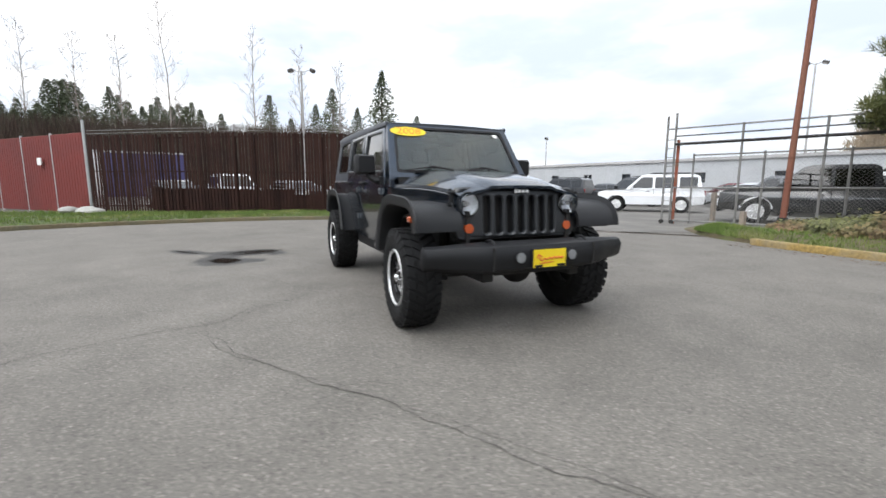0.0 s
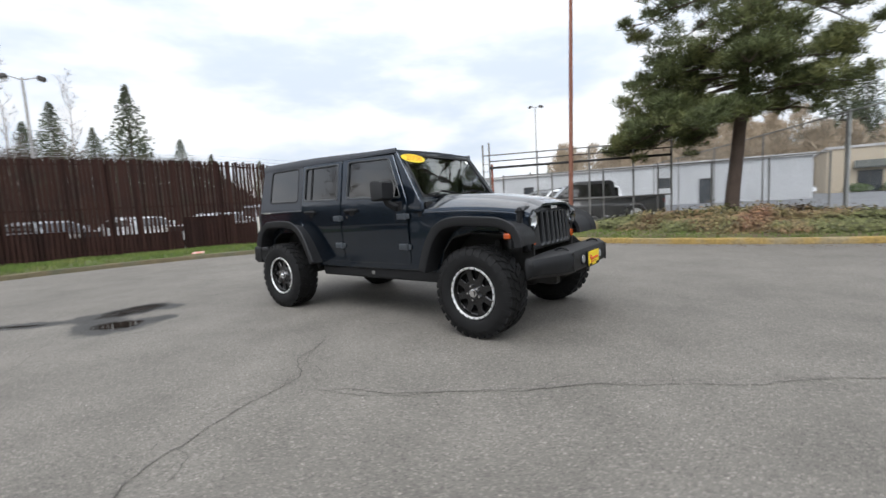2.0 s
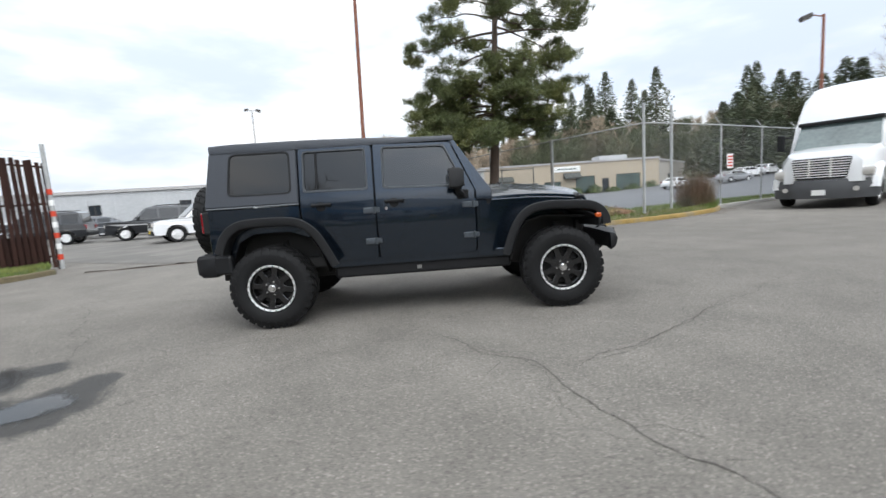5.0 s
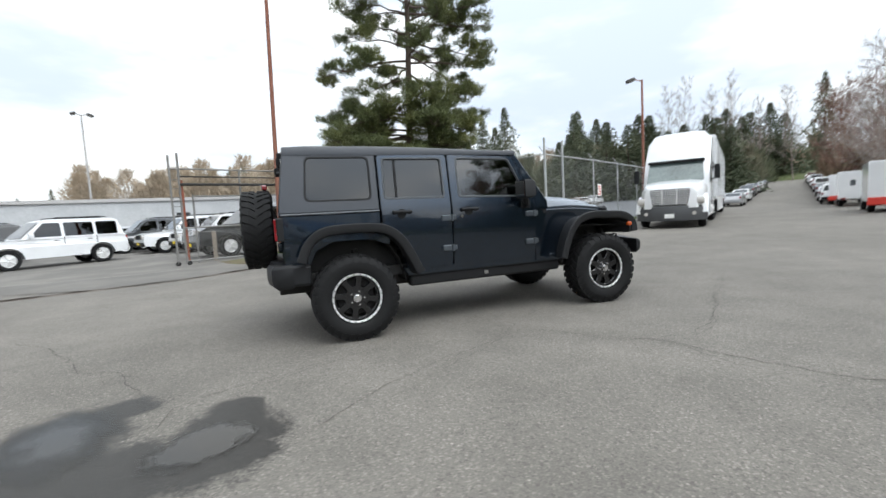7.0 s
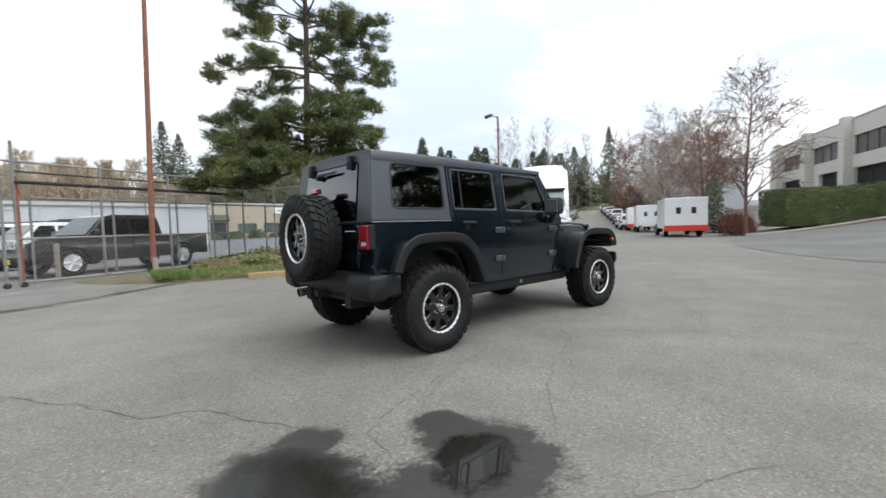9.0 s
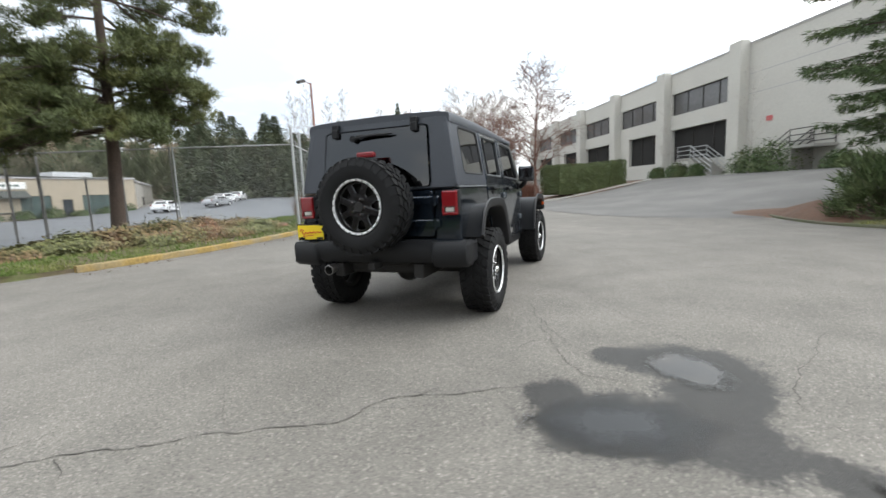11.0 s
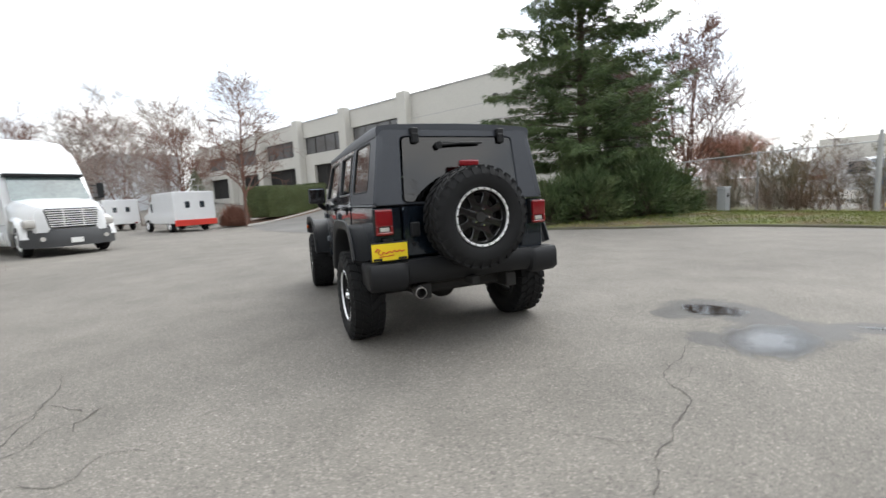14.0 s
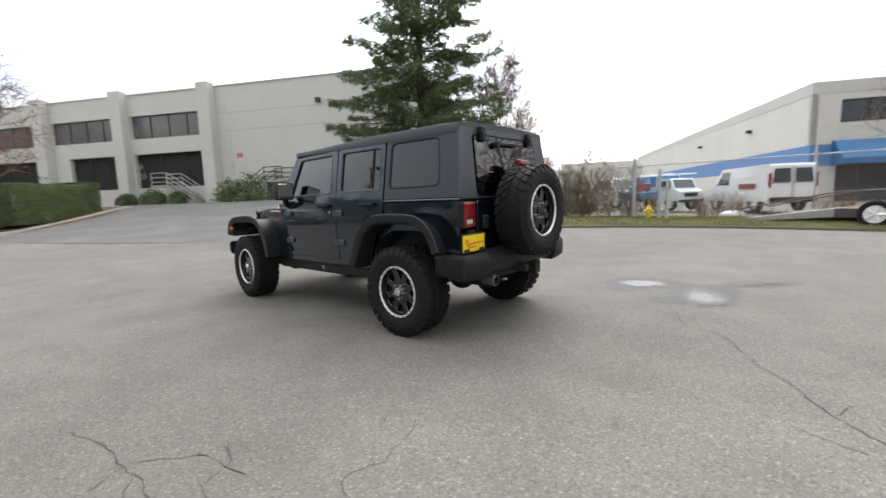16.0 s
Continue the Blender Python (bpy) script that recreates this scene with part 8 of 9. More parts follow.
light_pole("grey twin-head lot light far behind the parked cars", -56, 44, 0, 9.2, 0.10, 0.06, POLEGREY, (0, 0), [(-0.35, 0.35, 0.6), (0.35, -0.35, 0.6)])

# ---- vehicles ----
TYRE2 = RUBBER
CARGLASS = glass("car_window_glass", dark=0.10, mirror=0.07)


def car_paint(name, col, metal=0.3):
    return M(name, col, 0.30, metal, 0.05, 2, 200, coat=1.0, rvar=0.05)


WHITEP = car_paint("white_car_paint", (0.74, 0.75, 0.76), 0.0)
SILVERP = car_paint("silver_car_paint", (0.42, 0.43, 0.45), 0.6)
BLACKP = car_paint("black_car_paint", (0.009, 0.010, 0.012), 0.2)
GREYP = car_paint("charcoal_car_paint", (0.075, 0.080, 0.088), 0.4)
MAROONP = car_paint("maroon_car_paint", (0.10, 0.015, 0.018), 0.3)


def small_wheel(parent, x, y, r, w, name="wheel"):
    s = 1 if y > 0 else -1
    to_y = Matrix.Translation((x, y, r)) @ Matrix.Rotation(radians(-90), 4, "X")
    bm = bmesh.new()
    h = w / 2
    lathe(bm, [(r * 0.62, -h * 0.8), (r * 0.75, -h), (r * 0.93, -h * 0.92), (r, -h * 0.6), (r, h * 0.6), (r * 0.93, h * 0.92), (r * 0.75, h), (r * 0.62, h * 0.8)], 24, to_y)
    wt = part(name, bm, TYRE2, parent, smooth=True)
    bm = bmesh.new()
    lathe(bm, [(r * 0.64, s * h * 0.82), (r * 0.58, s * h * 0.60), (r * 0.2, s * h * 0.66), (0.001, s * h * 0.7)], 24, to_y)
    for k in range(5):
        a = TAU * k / 5
        d = Vector((math.cos(a), 0, math.sin(a)))
        c = Vector((x, y + s * h * 0.70, r))
        tube(bm, [c + d * r * 0.10, c + d * r * 0.60], r * 0.085, 5)
    part("rim", bm, SILVER, wt, smooth=True)


STYLES = {
    # side outline of the body, glasshouse, arch places, width, wheel radius
    "suv": ([(-2.25, 0.42), (-2.28, 0.75), (-2.22, 1.05), (0.95, 1.05), (1.9, 1.0), (2.18, 0.92), (2.25, 0.60), (2.2, 0.38)], [(-2.18, 1.05), (-2.02, 1.66), (-1.8, 1.74), (0.1, 1.74), (0.35, 1.68), (1.0, 1.05)], (-1.35, 1.38), 1.80, 0.36, [(-1.95, -1.25), (-1.15, -0.25), (-0.15, 0.60)]),
    "sedan": ([(-2.3, 0.36), (-2.34, 0.7), (-2.2, 0.95), (-1.4, 0.98), (0.9, 0.95), (2.0, 0.82), (2.3, 0.62), (2.3, 0.34)], [(-1.75, 0.97), (-1.0, 1.38), (-0.6, 1.44), (0.1, 1.43), (0.4, 1.36), (1.15, 0.95)], (-1.38, 1.42), 1.78, 0.32, [(-1.15, -0.45), (-0.38, 0.55)]),
    "pickup": ([(-2.85, 0.62), (-2.88, 1.12), (-1.05, 1.14), (-1.02, 1.16), (1.35, 1.16), (2.6, 1.12), (2.85, 1.0), (2.9, 0.62), (2.85, 0.48), (-2.8, 0.5)], [(-1.02, 1.15), (-0.95, 1.75), (-0.8, 1.84), (0.55, 1.84), (0.75, 1.78), (1.42, 1.15)], (-1.75, 1.85), 1.98, 0.40, [(-0.85, 0.02), (0.10, 0.85)]),
}


def car(style, paint, x, y, heading, label, z=0.0, group="parked cars", plates=True):
    """A parked car: body with arches, glasshouse, panes, lamps, bumpers and wheels. Nose along +x."""
    body, house, axles, width, wr, panes = STYLES[style]
    t = thing(style if style != "suv" else "parked_suv", label, "car", pose(x, y, z, 0, 0, heading), group)
    w = width / 2
    # body with wheel arches cut into its lower edge
    low = []
    for ax in axles:
        low += [(ax + (wr + 0.07) * math.cos(math.pi - math.pi * k / 10), max(0.3, wr + (wr + 0.07) * math.sin(math.pi * k / 10))) for k in range(11)]
    outline = body + low[::-1]
    bm = bmesh.new()
    taper = lambda px, pz: w * (1 - 0.10 * smooth(1.3, 2.6, abs(px)) - 0.05 * smooth(0.8, 1.1, pz))
    plate(bm, outline, [], 1.0, 0.0, lambda a, b, d: (a, (1 - 2 * d) * taper(a, b), b))
    b = part("body", bm, paint, t)
    bm = bmesh.new()
    rin = lambda pz: w * (0.93 - 0.26 * (pz - 1.0))
    plate(bm, house, [], 1.0, 0.0, lambda a, c, d: (a, (1 - 2 * d) * rin(c), c))
    part("cabin", bm, paint, t)
    # side panes
    zb = house[0][1] + 0.06
    zt = max(p[1] for p in house) - 0.13

    def at_front(z):
        a, c = house[-2], house[-1]
        return a[0] + (c[0] - a[0]) * (a[1] - z) / (a[1] - c[1])

    for s in (-1, 1):
        for k, (a, c) in enumerate(panes):
            last = k == len(panes) - 1
            q = [(a, zb), ((at_front(zb) - 0.16) if last else c, zb), ((at_front(zt) - 0.10) if last else c, zt), (max(a, house[0][0] + 0.22 + (0.35 if style == "sedan" else 0)) if k == 0 else a, zt)]
            bm = bmesh.new()
            plate(bm, rounded(q, 0.04), [], 0.01, 0.0, lambda u, v, d: (u, s * (rin(v) + 0.012 - d), v))
            part("side_window", bm, CARGLASS, t)
    f0, f1 = house[-1], house[-2]
    bm = bmesh.new()
    fx = lambda v: f0[0] + (f1[0] - f0[0]) * v
    fz = lambda v: f0[1] + (f1[1] - f0[1]) * v
    plate(bm, [(-0.88, 0.08), (0.88, 0.08), (0.84, 0.93), (-0.84, 0.93)], [], 0.01, 0, lambda a, v, d: (fx(v) + 0.03 - d, a * rin(fz(v)), fz(v) + 0.015))
    part("windscreen", bm, CARGLASS, t)
    r0, r1 = house[0], house[1]
    bm = bmesh.new()
    plate(bm, [(-0.84, 0.15), (0.84, 0.15), (0.80, 0.92), (-0.80, 0.92)], [], 0.01, 0, lambda a, v, d: (r0[0] + (r1[0] - r0[0]) * v - 0.025 + d, a * rin(r0[1] + (r1[1] - r0[1]) * v), r0[1] + (r1[1] - r0[1]) * v))
    part("rear_window", bm, CARGLASS, t)
    nose, tail = max(p[0] for p in body), min(p[0] for p in body)
    hz = 0.80 if style != "pickup" else 0.95
    bm = bmesh.new()
    box(bm, nose - 0.14, nose + 0.025, -w * 0.86, w * 0.86, 0.36, 0.56, 0.04, 2)
    part("front_bumper", bm, paint if style == "sedan" else BLACKPL, t)
    bm = bmesh.new()
    box(bm, tail - 0.03, tail + 0.14, -w * 0.88, w * 0.88, 0.40, 0.62, 0.04, 2)
    part("rear_bumper", bm, BLACKPL if style != "sedan" else paint, t)
    bm = bmesh.new()
    for k in range(7):
        yy = -0.36 + 0.12 * k
        box(bm, nose - 0.10, nose + 0.012, yy - 0.03, yy + 0.03, hz - 0.10, hz + 0.12)
    part("grille", bm, BLACKPL if style != "pickup" else CHROME, t)
    for s in (-1, 1):
        bm = bmesh.new()
        box(bm, nose - 0.16, nose + 0.015, s * w * 0.58 - 0.14, s * w * 0.58 + 0.14, hz - 0.07, hz + 0.10, 0.03, 2)
        part("headlamp", bm, LENSWHITE, t)
        bm = bmesh.new()
        box(bm, tail - 0.015, tail + 0.10, s * w * 0.80 - 0.08, s * w * 0.80 + 0.08, 0.78, 1.00, 0.02, 1)
        part("tail_lamp", bm, LENSRED, t)
        bm = bmesh.new()
        mx_ = at_front(zb) - 0.20
        box(bm, mx_ - 0.07, mx_ + 0.07, s * (w + 0.02) - 0.09, s * (w + 0.02) + 0.09, zb - 0.02, zb + 0.15, 0.03, 2)
        part("door_mirror", bm, paint, t)
        for gx in sorted({p[1] for p in panes[:-1]}):
            part("door_gap", boxes((gx + 0.04, gx + 0.052, s * w * 0.955, s * (w * 0.995), 0.45, zb)), BLACKPL, t)
        for a, c in panes[-2:]:
            part("door_pull", boxes((a + 0.10, a + 0.26, s * (w * 0.99), s * (w + 0.02), zb - 0.16, zb - 0.13), bevel=0.008), BLACKPL, t)
        for ax in axles:
            small_wheel(t, ax, s * (w - 0.13), wr, 0.22)
    if plates:
        bm = bmesh.new()
        box(bm, nose + 0.025, nose + 0.035, -0.15, 0.15, 0.44, 0.57)
        part("plate", bm, YELLOW, t, "yellow dealer plate")
    if style == "suv":
        for s in (-1, 1):
            bm = bmesh.new()
            tube(bm, [(-1.7, s * 0.58, 1.745), (-1.65, s * 0.58, 1.80), (-0.1, s * 0.58, 1.80), (0.0, s * 0.58, 1.745)], 0.018, 6)
            part("roof_rail", bm, BLACKPL, t)
    if style == "pickup":
        bm = bmesh.new()
        box(bm, -2.75, -1.12, -w * 0.80, w * 0.80, 0.9, 1.135)
        part("bed_liner", bm, UNDER, t)
    return t


HU = math.degrees(math.atan2(U.y, U.x))
car("suv", WHITEP, -10.2, 15.5, HU + 190, "white compact SUV parked in the open gateway", group="cars in the back lot")
car("pickup", BLACKP, -2.6, 14.5, HU + 180, "black crew-cab pickup behind the wire fence", group="cars in the back lot")
rows_ = [("suv", WHITEP, -4.6, 19.0, 208, "white SUV facing the gate"), ("suv", WHITEP, -6.4, 20.6, 208, "white SUV with a yellow plate"), ("suv", GREYP, -8.6, 22.6, 208, "dark grey SUV in the back lot"),
         ("suv", BLACKP, -15.0, 19.6, 208, "black SUV behind the white one"), ("sedan", SILVERP, -11.0, 24.5, 208, "silver sedan in the back lot"), ("sedan", WHITEP, -18.5, 25.5, 208, "white sedan by the low building"), ("sedan", GREYP, -22.0, 24.2, 208, "dark sedan by the low building"), ("sedan", MAROONP, -13.6, 27.0, 208, "dark red sedan in the back lot"), ("sedan", SILVERP, -24.8, 26.8, 208, "silver sedan in the back row"), ("suv", BLACKP, -20.5, 18.6, 200, "black SUV in the back lot"), ("sedan", WHITEP, -28, 24, 200, "white sedan in the far row")]
for s_, p_, x, y, h, lab in rows_:
    car(s_, p_, x, y, h, lab, group="cars in the back lot")
for k, (x, y, p_, s_) in enumerate(((-18.6, 3.2, WHITEP, "sedan"), (-19.4, 0.2, SILVERP, "sedan"), (-20.0, -2.8, WHITEP, "suv"), (-20.8, -5.6, GREYP, "sedan"), (-17.6, 6.3, WHITEP, "sedan"), (-16.4, 9.0, SILVERP, "suv"))):
    car(s_, p_, x, y, 15 + 6 * (k % 2), "car parked behind the slatted fence", group="cars behind the slatted fence")


def box_van(x, y, heading, label, z, red=True, length=3.4):
    """A white utility truck seen from behind: service body with two small rear windows."""
    t = thing("utility_van", label, "van", pose(x, y, z, 0, 0, heading), "white utility vans")
    bm = bmesh.new()
    box(bm, 0.0, length, -1.12, 1.12, 0.50, 2.32, 0.04, 2)
    b = part("service_body", bm, WHITEP, t)
    if red:
        bm = bmesh.new()
        box(bm, -0.05, 0.05, -1.14, 1.14, 0.36, 0.70, 0.02, 1)
        part("red_bumper", bm, M("red_paint", (0.60, 0.045, 0.03), 0.4, 0, 0.08, 2, 40), t, "bright red rear bumper")
    for s in (-1, 1):
        bm = bmesh.new()
        box(bm, -0.012, 0.0, s * 0.40 - 0.13, s * 0.40 + 0.13, 1.38, 1.75, 0.004)
        part("rear_window", bm, DARKGLASS, b)
        bm = bmesh.new()
        box(bm, -0.02, 0.0, s * 0.85 - 0.12, s * 0.85 + 0.12, 0.52, 0.60, 0.01)
        part("tail_lamp", bm, LENSRED, t)
        small_wheel(t, 1.25, s * 0.92, 0.38, 0.26)
        small_wheel(t, length + 1.5, s * 0.92, 0.38, 0.26)
    bm = bmesh.new()
    plate(bm, rounded([(length, 0.55), (length + 2.2, 0.55), (length + 2.2, 1.0), (length + 1.5, 1.15), (length + 0.9, 1.85), (length, 1.9)], 0.08), [], 1.0, 0, lambda a, c, d: (a, (1 - 2 * d) * 0.95, c))
    c = part("cab", bm, WHITEP, t)
    for s in (-1, 1):
        part("cab_window", boxes((length + 0.25, length + 0.85, s * 0.952, s * 0.965, 1.2, 1.75)), DARKGLASS, c)
    bm = bmesh.new()
    box(bm, 0.1, length + 2.0, -0.5, 0.5, 0.45, 0.62)
    part("chassis", bm, UNDER, t)
    return t


van0 = Vector((23.3, 5.25, 0))
box_van(van0.x, van0.y, HU, "white utility truck with a red rear bumper", 0.10)
p_ = van0 + U * 11.7 + V * 0.6
box_van(p_.x, p_.y, HU, "white utility truck parked by the roadside", 0.10, False, 3.0)
p_ = van0 + U * 18.0 + V * 0.9
box_van(p_.x, p_.y, HU, "white utility truck in the roadside row", 0.12, True, 3.0)
for k in range(11):
    q = van0 + U * (25 + 5.8 * k) + V * (1.6 + 0.15 * k)
    car("sedan" if k % 3 else "suv", (WHITEP, SILVERP, GREYP, WHITEP, MAROONP)[k % 5], q.x, q.y, HU, "car parked in the long roadside row", ground_z(q.x, q.y), "cars along the service road")
for k in range(6):
    q = Vector((44, 27.0, 0)) + U * (6.5 * k)
    car("sedan", (SILVERP, WHITEP, GREYP)[k % 3], q.x, q.y, HU, "car parked along the fence side of the road", ground_z(q.x, q.y), "cars along the service road")
for k, (x, y, p_) in enumerate(((44, 52, WHITEP), (47.5, 53, WHITEP), (40.0, 49, SILVERP), (4.6, 55, WHITEP), (5.6, 58.0, WHITEP), (33, 50, WHITEP))):
    car("sedan", p_, x, y, 12 + 20 * (k % 2), "pale car far off in the parking area", ground_z(x, y), "cars in the far parking area")


def semi_truck():
    t = thing("semi_truck", "white long-nose semi tractor with sleeper cab parked on the road", "truck", pose(11.95, 7.28, 0.11, 0, 0, HU + 186))
    SW = WHITEP
    X = lambda d: -d                                  # metres behind the bumper
    # cab and sleeper
    bm = bmesh.new()
    prof = [(1.55, 1.05), (1.62, 1.75), (2.15, 2.62), (2.45, 3.25), (3.1, 3.92), (3.7, 4.05), (5.6, 4.08), (5.6, 1.05)]
    rings = []
    for s in (-1.22, -1.20, -1.12, -0.95, -0.6, 0, 0.6, 0.95, 1.12, 1.20, 1.22):
        k = 0.04 if abs(s) > 1.21 else 0
        low = 0.30 * smooth(0.80, 1.22, abs(s)) ** 2
        bow = 0.22 * (s / 1.22) ** 2
        rings.append([(X(a + (k + bow if a < 3 else bow * 1.5 if a < 5 else -k)), s, z - (low if z > 3 else 0)) for a, z in prof])
    loft(bm, rings)
    bmesh.ops.recalc_face_normals(bm, faces=bm.faces)
    cab = part("sleeper_cab", bm, SW, t, smooth=True)
    # bonnet
    bm = bmesh.new()
    rings = []
    for d, hw, zt in ((0.02, 0.74, 1.50), (0.10, 0.90, 1.60), (0.5, 1.06, 1.70), (1.1, 1.14, 1.80), (1.72, 1.17, 1.88)):
        rings.append([(X(d), -hw, 0.75), (X(d), -hw, zt - 0.28), (X(d), -hw * 0.86, zt - 0.06), (X(d), -hw * 0.5, zt), (X(d), hw * 0.5, zt), (X(d), hw * 0.86, zt - 0.06), (X(d), hw, zt - 0.28), (X(d), hw, 0.75)])
    loft(bm, rings)
    bmesh.ops.recalc_face_normals(bm, faces=bm.faces)
    part("bonnet", bm, SW, t, smooth=True)
    for s in (-1, 1):
        bm = bmesh.new()
        rings = []
        for k in range(9):
            a = math.pi * (0.02 + 0.96 * k / 8)
            rings.append([(X(1.05) + (0.62 + o) * math.cos(a), s * yy, 0.52 + (0.62 + o) * math.sin(a)) for yy, o in ((0.80, 0.0), (1.24, 0.0), (1.26, 0.06), (1.20, 0.14), (0.80, 0.20))])
        loft(bm, rings)
        bmesh.ops.recalc_face_normals(bm, faces=bm.faces)
        part("front_mudguard", bm, SW, t, smooth=True)
        bm = bmesh.new()
        box(bm, X(0.55), X(0.10), s * 0.98 - 0.19, s * 0.98 + 0.17, 0.90, 1.16, 0.08, 2)
        part("headlamp", bm, LENSWHITE, t, smooth=True)
        bm = bmesh.new()
        box(bm, X(1.95), X(1.78), s * 1.48 - 0.10, s * 1.48 + 0.10, 1.85, 2.40, 0.04, 2)
        tube(bm, [(X(2.0), s * 1.2, 2.3), (X(1.87), s * 1.45, 2.3)], 0.02, 6)
        tube(bm, [(X(2.0), s * 1.2, 1.85), (X(1.87), s * 1.45, 1.85)], 0.02, 6)
        part("door_mirror", bm, BLACKPL, t)
        bm = bmesh.new()
        plate(bm, rounded([(X(2.05), 1.72), (X(3.05), 1.72), (X(3.05), 2.48), (X(2.42), 2.48)], 0.05), [], 0.01, 0, lambda a, c, d: (a, s * (1.232 - d), c))
        part("side_window", bm, DARKGLASS, cab)
        bm = bmesh.new()
        box(bm, X(3.14), X(3.12), s * 1.221, s * 1.228, 0.9, 3.1)
        part("door_gap", bm, BLACKPL, cab)
        bm = bmesh.new()
        box(bm, X(5.2), X(4.4), s * 1.21, s * 1.228, 2.3, 2.7)
        part("sleeper_vent", bm, BLACKPL, cab)
        bm = bmesh.new()
        cyl(bm, (X(2.2), s * 0.95, 0.62), (X(4.2), s * 0.95, 0.62), 0.33, n=18)
        part("fuel_tank", bm, SILVER, t, "bright metal fuel tank", smooth=True)
        bm = bmesh.new()
        box(bm, X(5.5), X(1.75), s * 1.14, s * 1.22, 0.35, 1.06, 0.03)
        part("side_skirt", bm, SW, t)
    # windscreen
    bm = bmesh.new()
    A, B = Vector((X(1.60), 0, 1.80)), Vector((X(2.12), 0, 2.60))
    plate(bm, rounded([(-1.05, 0.0), (1.05, 0.0), (0.98, 1.0), (-0.98, 1.0)], 0.05), [], 0.02, 0, lambda a, v, d: (A.lerp(B, v).x + 0.03 - d + 0.10 * (1 - (a / 1.05) ** 2), a, A.lerp(B, v).z + 0.015))
    part("windscreen", bm, M("green_cab_glass", (0.11, 0.145, 0.145), 0.08, 0, 0.35, 1.5, 9, coat=1.0), t)
    bm = bmesh.new()
    box(bm, X(2.30), X(1.95), -1.05, 1.05, 2.60, 2.72, 0.03, 1)
    part("sun_visor", bm, BLACKPL, t)
    # grille with bars
    bm = bmesh.new()
    plate(bm, rounded([(-0.60, 0.86), (0.60, 0.86), (0.70, 1.48), (-0.70, 1.48)], 0.08), [], 0.06, 0.01, lambda a, c, d: (0.04 - d - 0.06 * (c - 0.86), a, c))
    g = part("grille", bm, BLACKPL, t, "dark grille behind chrome bars")
    for k in range(8):
        bm = bmesh.new()
        z = 0.92 + 0.072 * k
        box(bm, 0.03 - 0.05 * (z - 0.86), 0.075 - 0.05 * (z - 0.86), -0.60 - 0.010 * k, 0.60 + 0.010 * k, z - 0.014, z + 0.014, 0.005)
        part("grille_bar", bm, SILVER, g)
    for y in (-0.25, 0.25):
        bm = bmesh.new()
        box(bm, 0.06, 0.082, y - 0.014, y + 0.014, 0.9, 1.46)
        part("grille_post", bm, SILVER, g)
    # bumper
    bm = bmesh.new()
    rings = []
    for y in (-1.22, -1.18, -0.95, -0.5, 0, 0.5, 0.95, 1.18, 1.22):
        f = 0.10 - 0.50 * smooth(0.55, 1.25, abs(y))
        e = 0.04 if abs(y) > 1.2 else 0
        rings.append([(X(0.75), y, 0.30 + e), (f - e, y, 0.28 + e), (f + 0.02 - e, y, 0.45), (f + 0.02 - e, y, 0.66), (f - 0.05, y, 0.84 - e), (X(0.75), y, 0.84 - e)])
    loft(bm, rings)
    bmesh.ops.recalc_face_normals(bm, faces=bm.faces)
    bp = part("bumper", bm, M("dark_grey_bumper", (0.06, 0.062, 0.066), 0.6, 0, 0.1), t, "dark grey moulded bumper", smooth=True)
    bm = bmesh.new()
    box(bm, 0.12, 0.135, -0.16, 0.16, 0.38, 0.54)
    part("plate", bm, PAPER, bp, "white plate")
    for s in (-1, 1):
        bm = bmesh.new()
        cyl(bm, (0.0, s * 0.82, 0.55), (0.055, s * 0.82, 0.55), 0.07, n=14)
        part("fog_lamp", bm, LENSWHITE, bp)
        small_wheel(t, X(1.05), s * 1.02, 0.50, 0.28)
        for d in (6.2, 7.5):
            small_wheel(t, X(d), s * 0.95, 0.50, 0.50)
    bm = bmesh.new()
    box(bm, X(8.2), X(0.6), -0.42, 0.42, 0.62, 0.92)
    part("chassis", bm, UNDER, t)
    tr = thing("semi_trailer", "long white box trailer coupled to the semi tractor", "trailer", pose(11.95, 7.28, 0.11, 0, 0, HU + 186))
    bm = bmesh.new()
    box(bm, X(21.5), X(6.1), -1.28, 1.28, 1.15, 4.08, 0.03, 1)
    tb = part("box_body", bm, SW, tr)
    for k in range(14):
        for s in (-1, 1):
            bm = bmesh.new()
            d = 6.7 + 1.1 * k
            box(bm, X(d + 0.04), X(d), s * 1.28, s * 1.29, 1.2, 4.0)
            part("panel_rib", bm, SW, tb)
    bm = bmesh.new()
    box(bm, X(21.4), X(6.3), -1.27, 1.27, 1.0, 1.15)
    for s in (-1, 1):
        box(bm, X(18.0), X(9.5), s * 1.20, s * 1.24, 0.35, 1.05)
        box(bm, X(6.9), X(6.85), s * 1.285, s * 1.30, 1.2, 3.9)
    part("side_rail", bm, SILVER, tr)
    for s in (-1, 1):
        for d in (19.0, 20.3):
            small_wheel(tr, X(d), s * 0.98, 0.50, 0.50)
    bm = bmesh.new()
    box(bm, X(21.0), X(18.4), -0.6, 0.6, 0.55, 1.0)
    part("bogie", bm, UNDER, tr)


semi_truck()


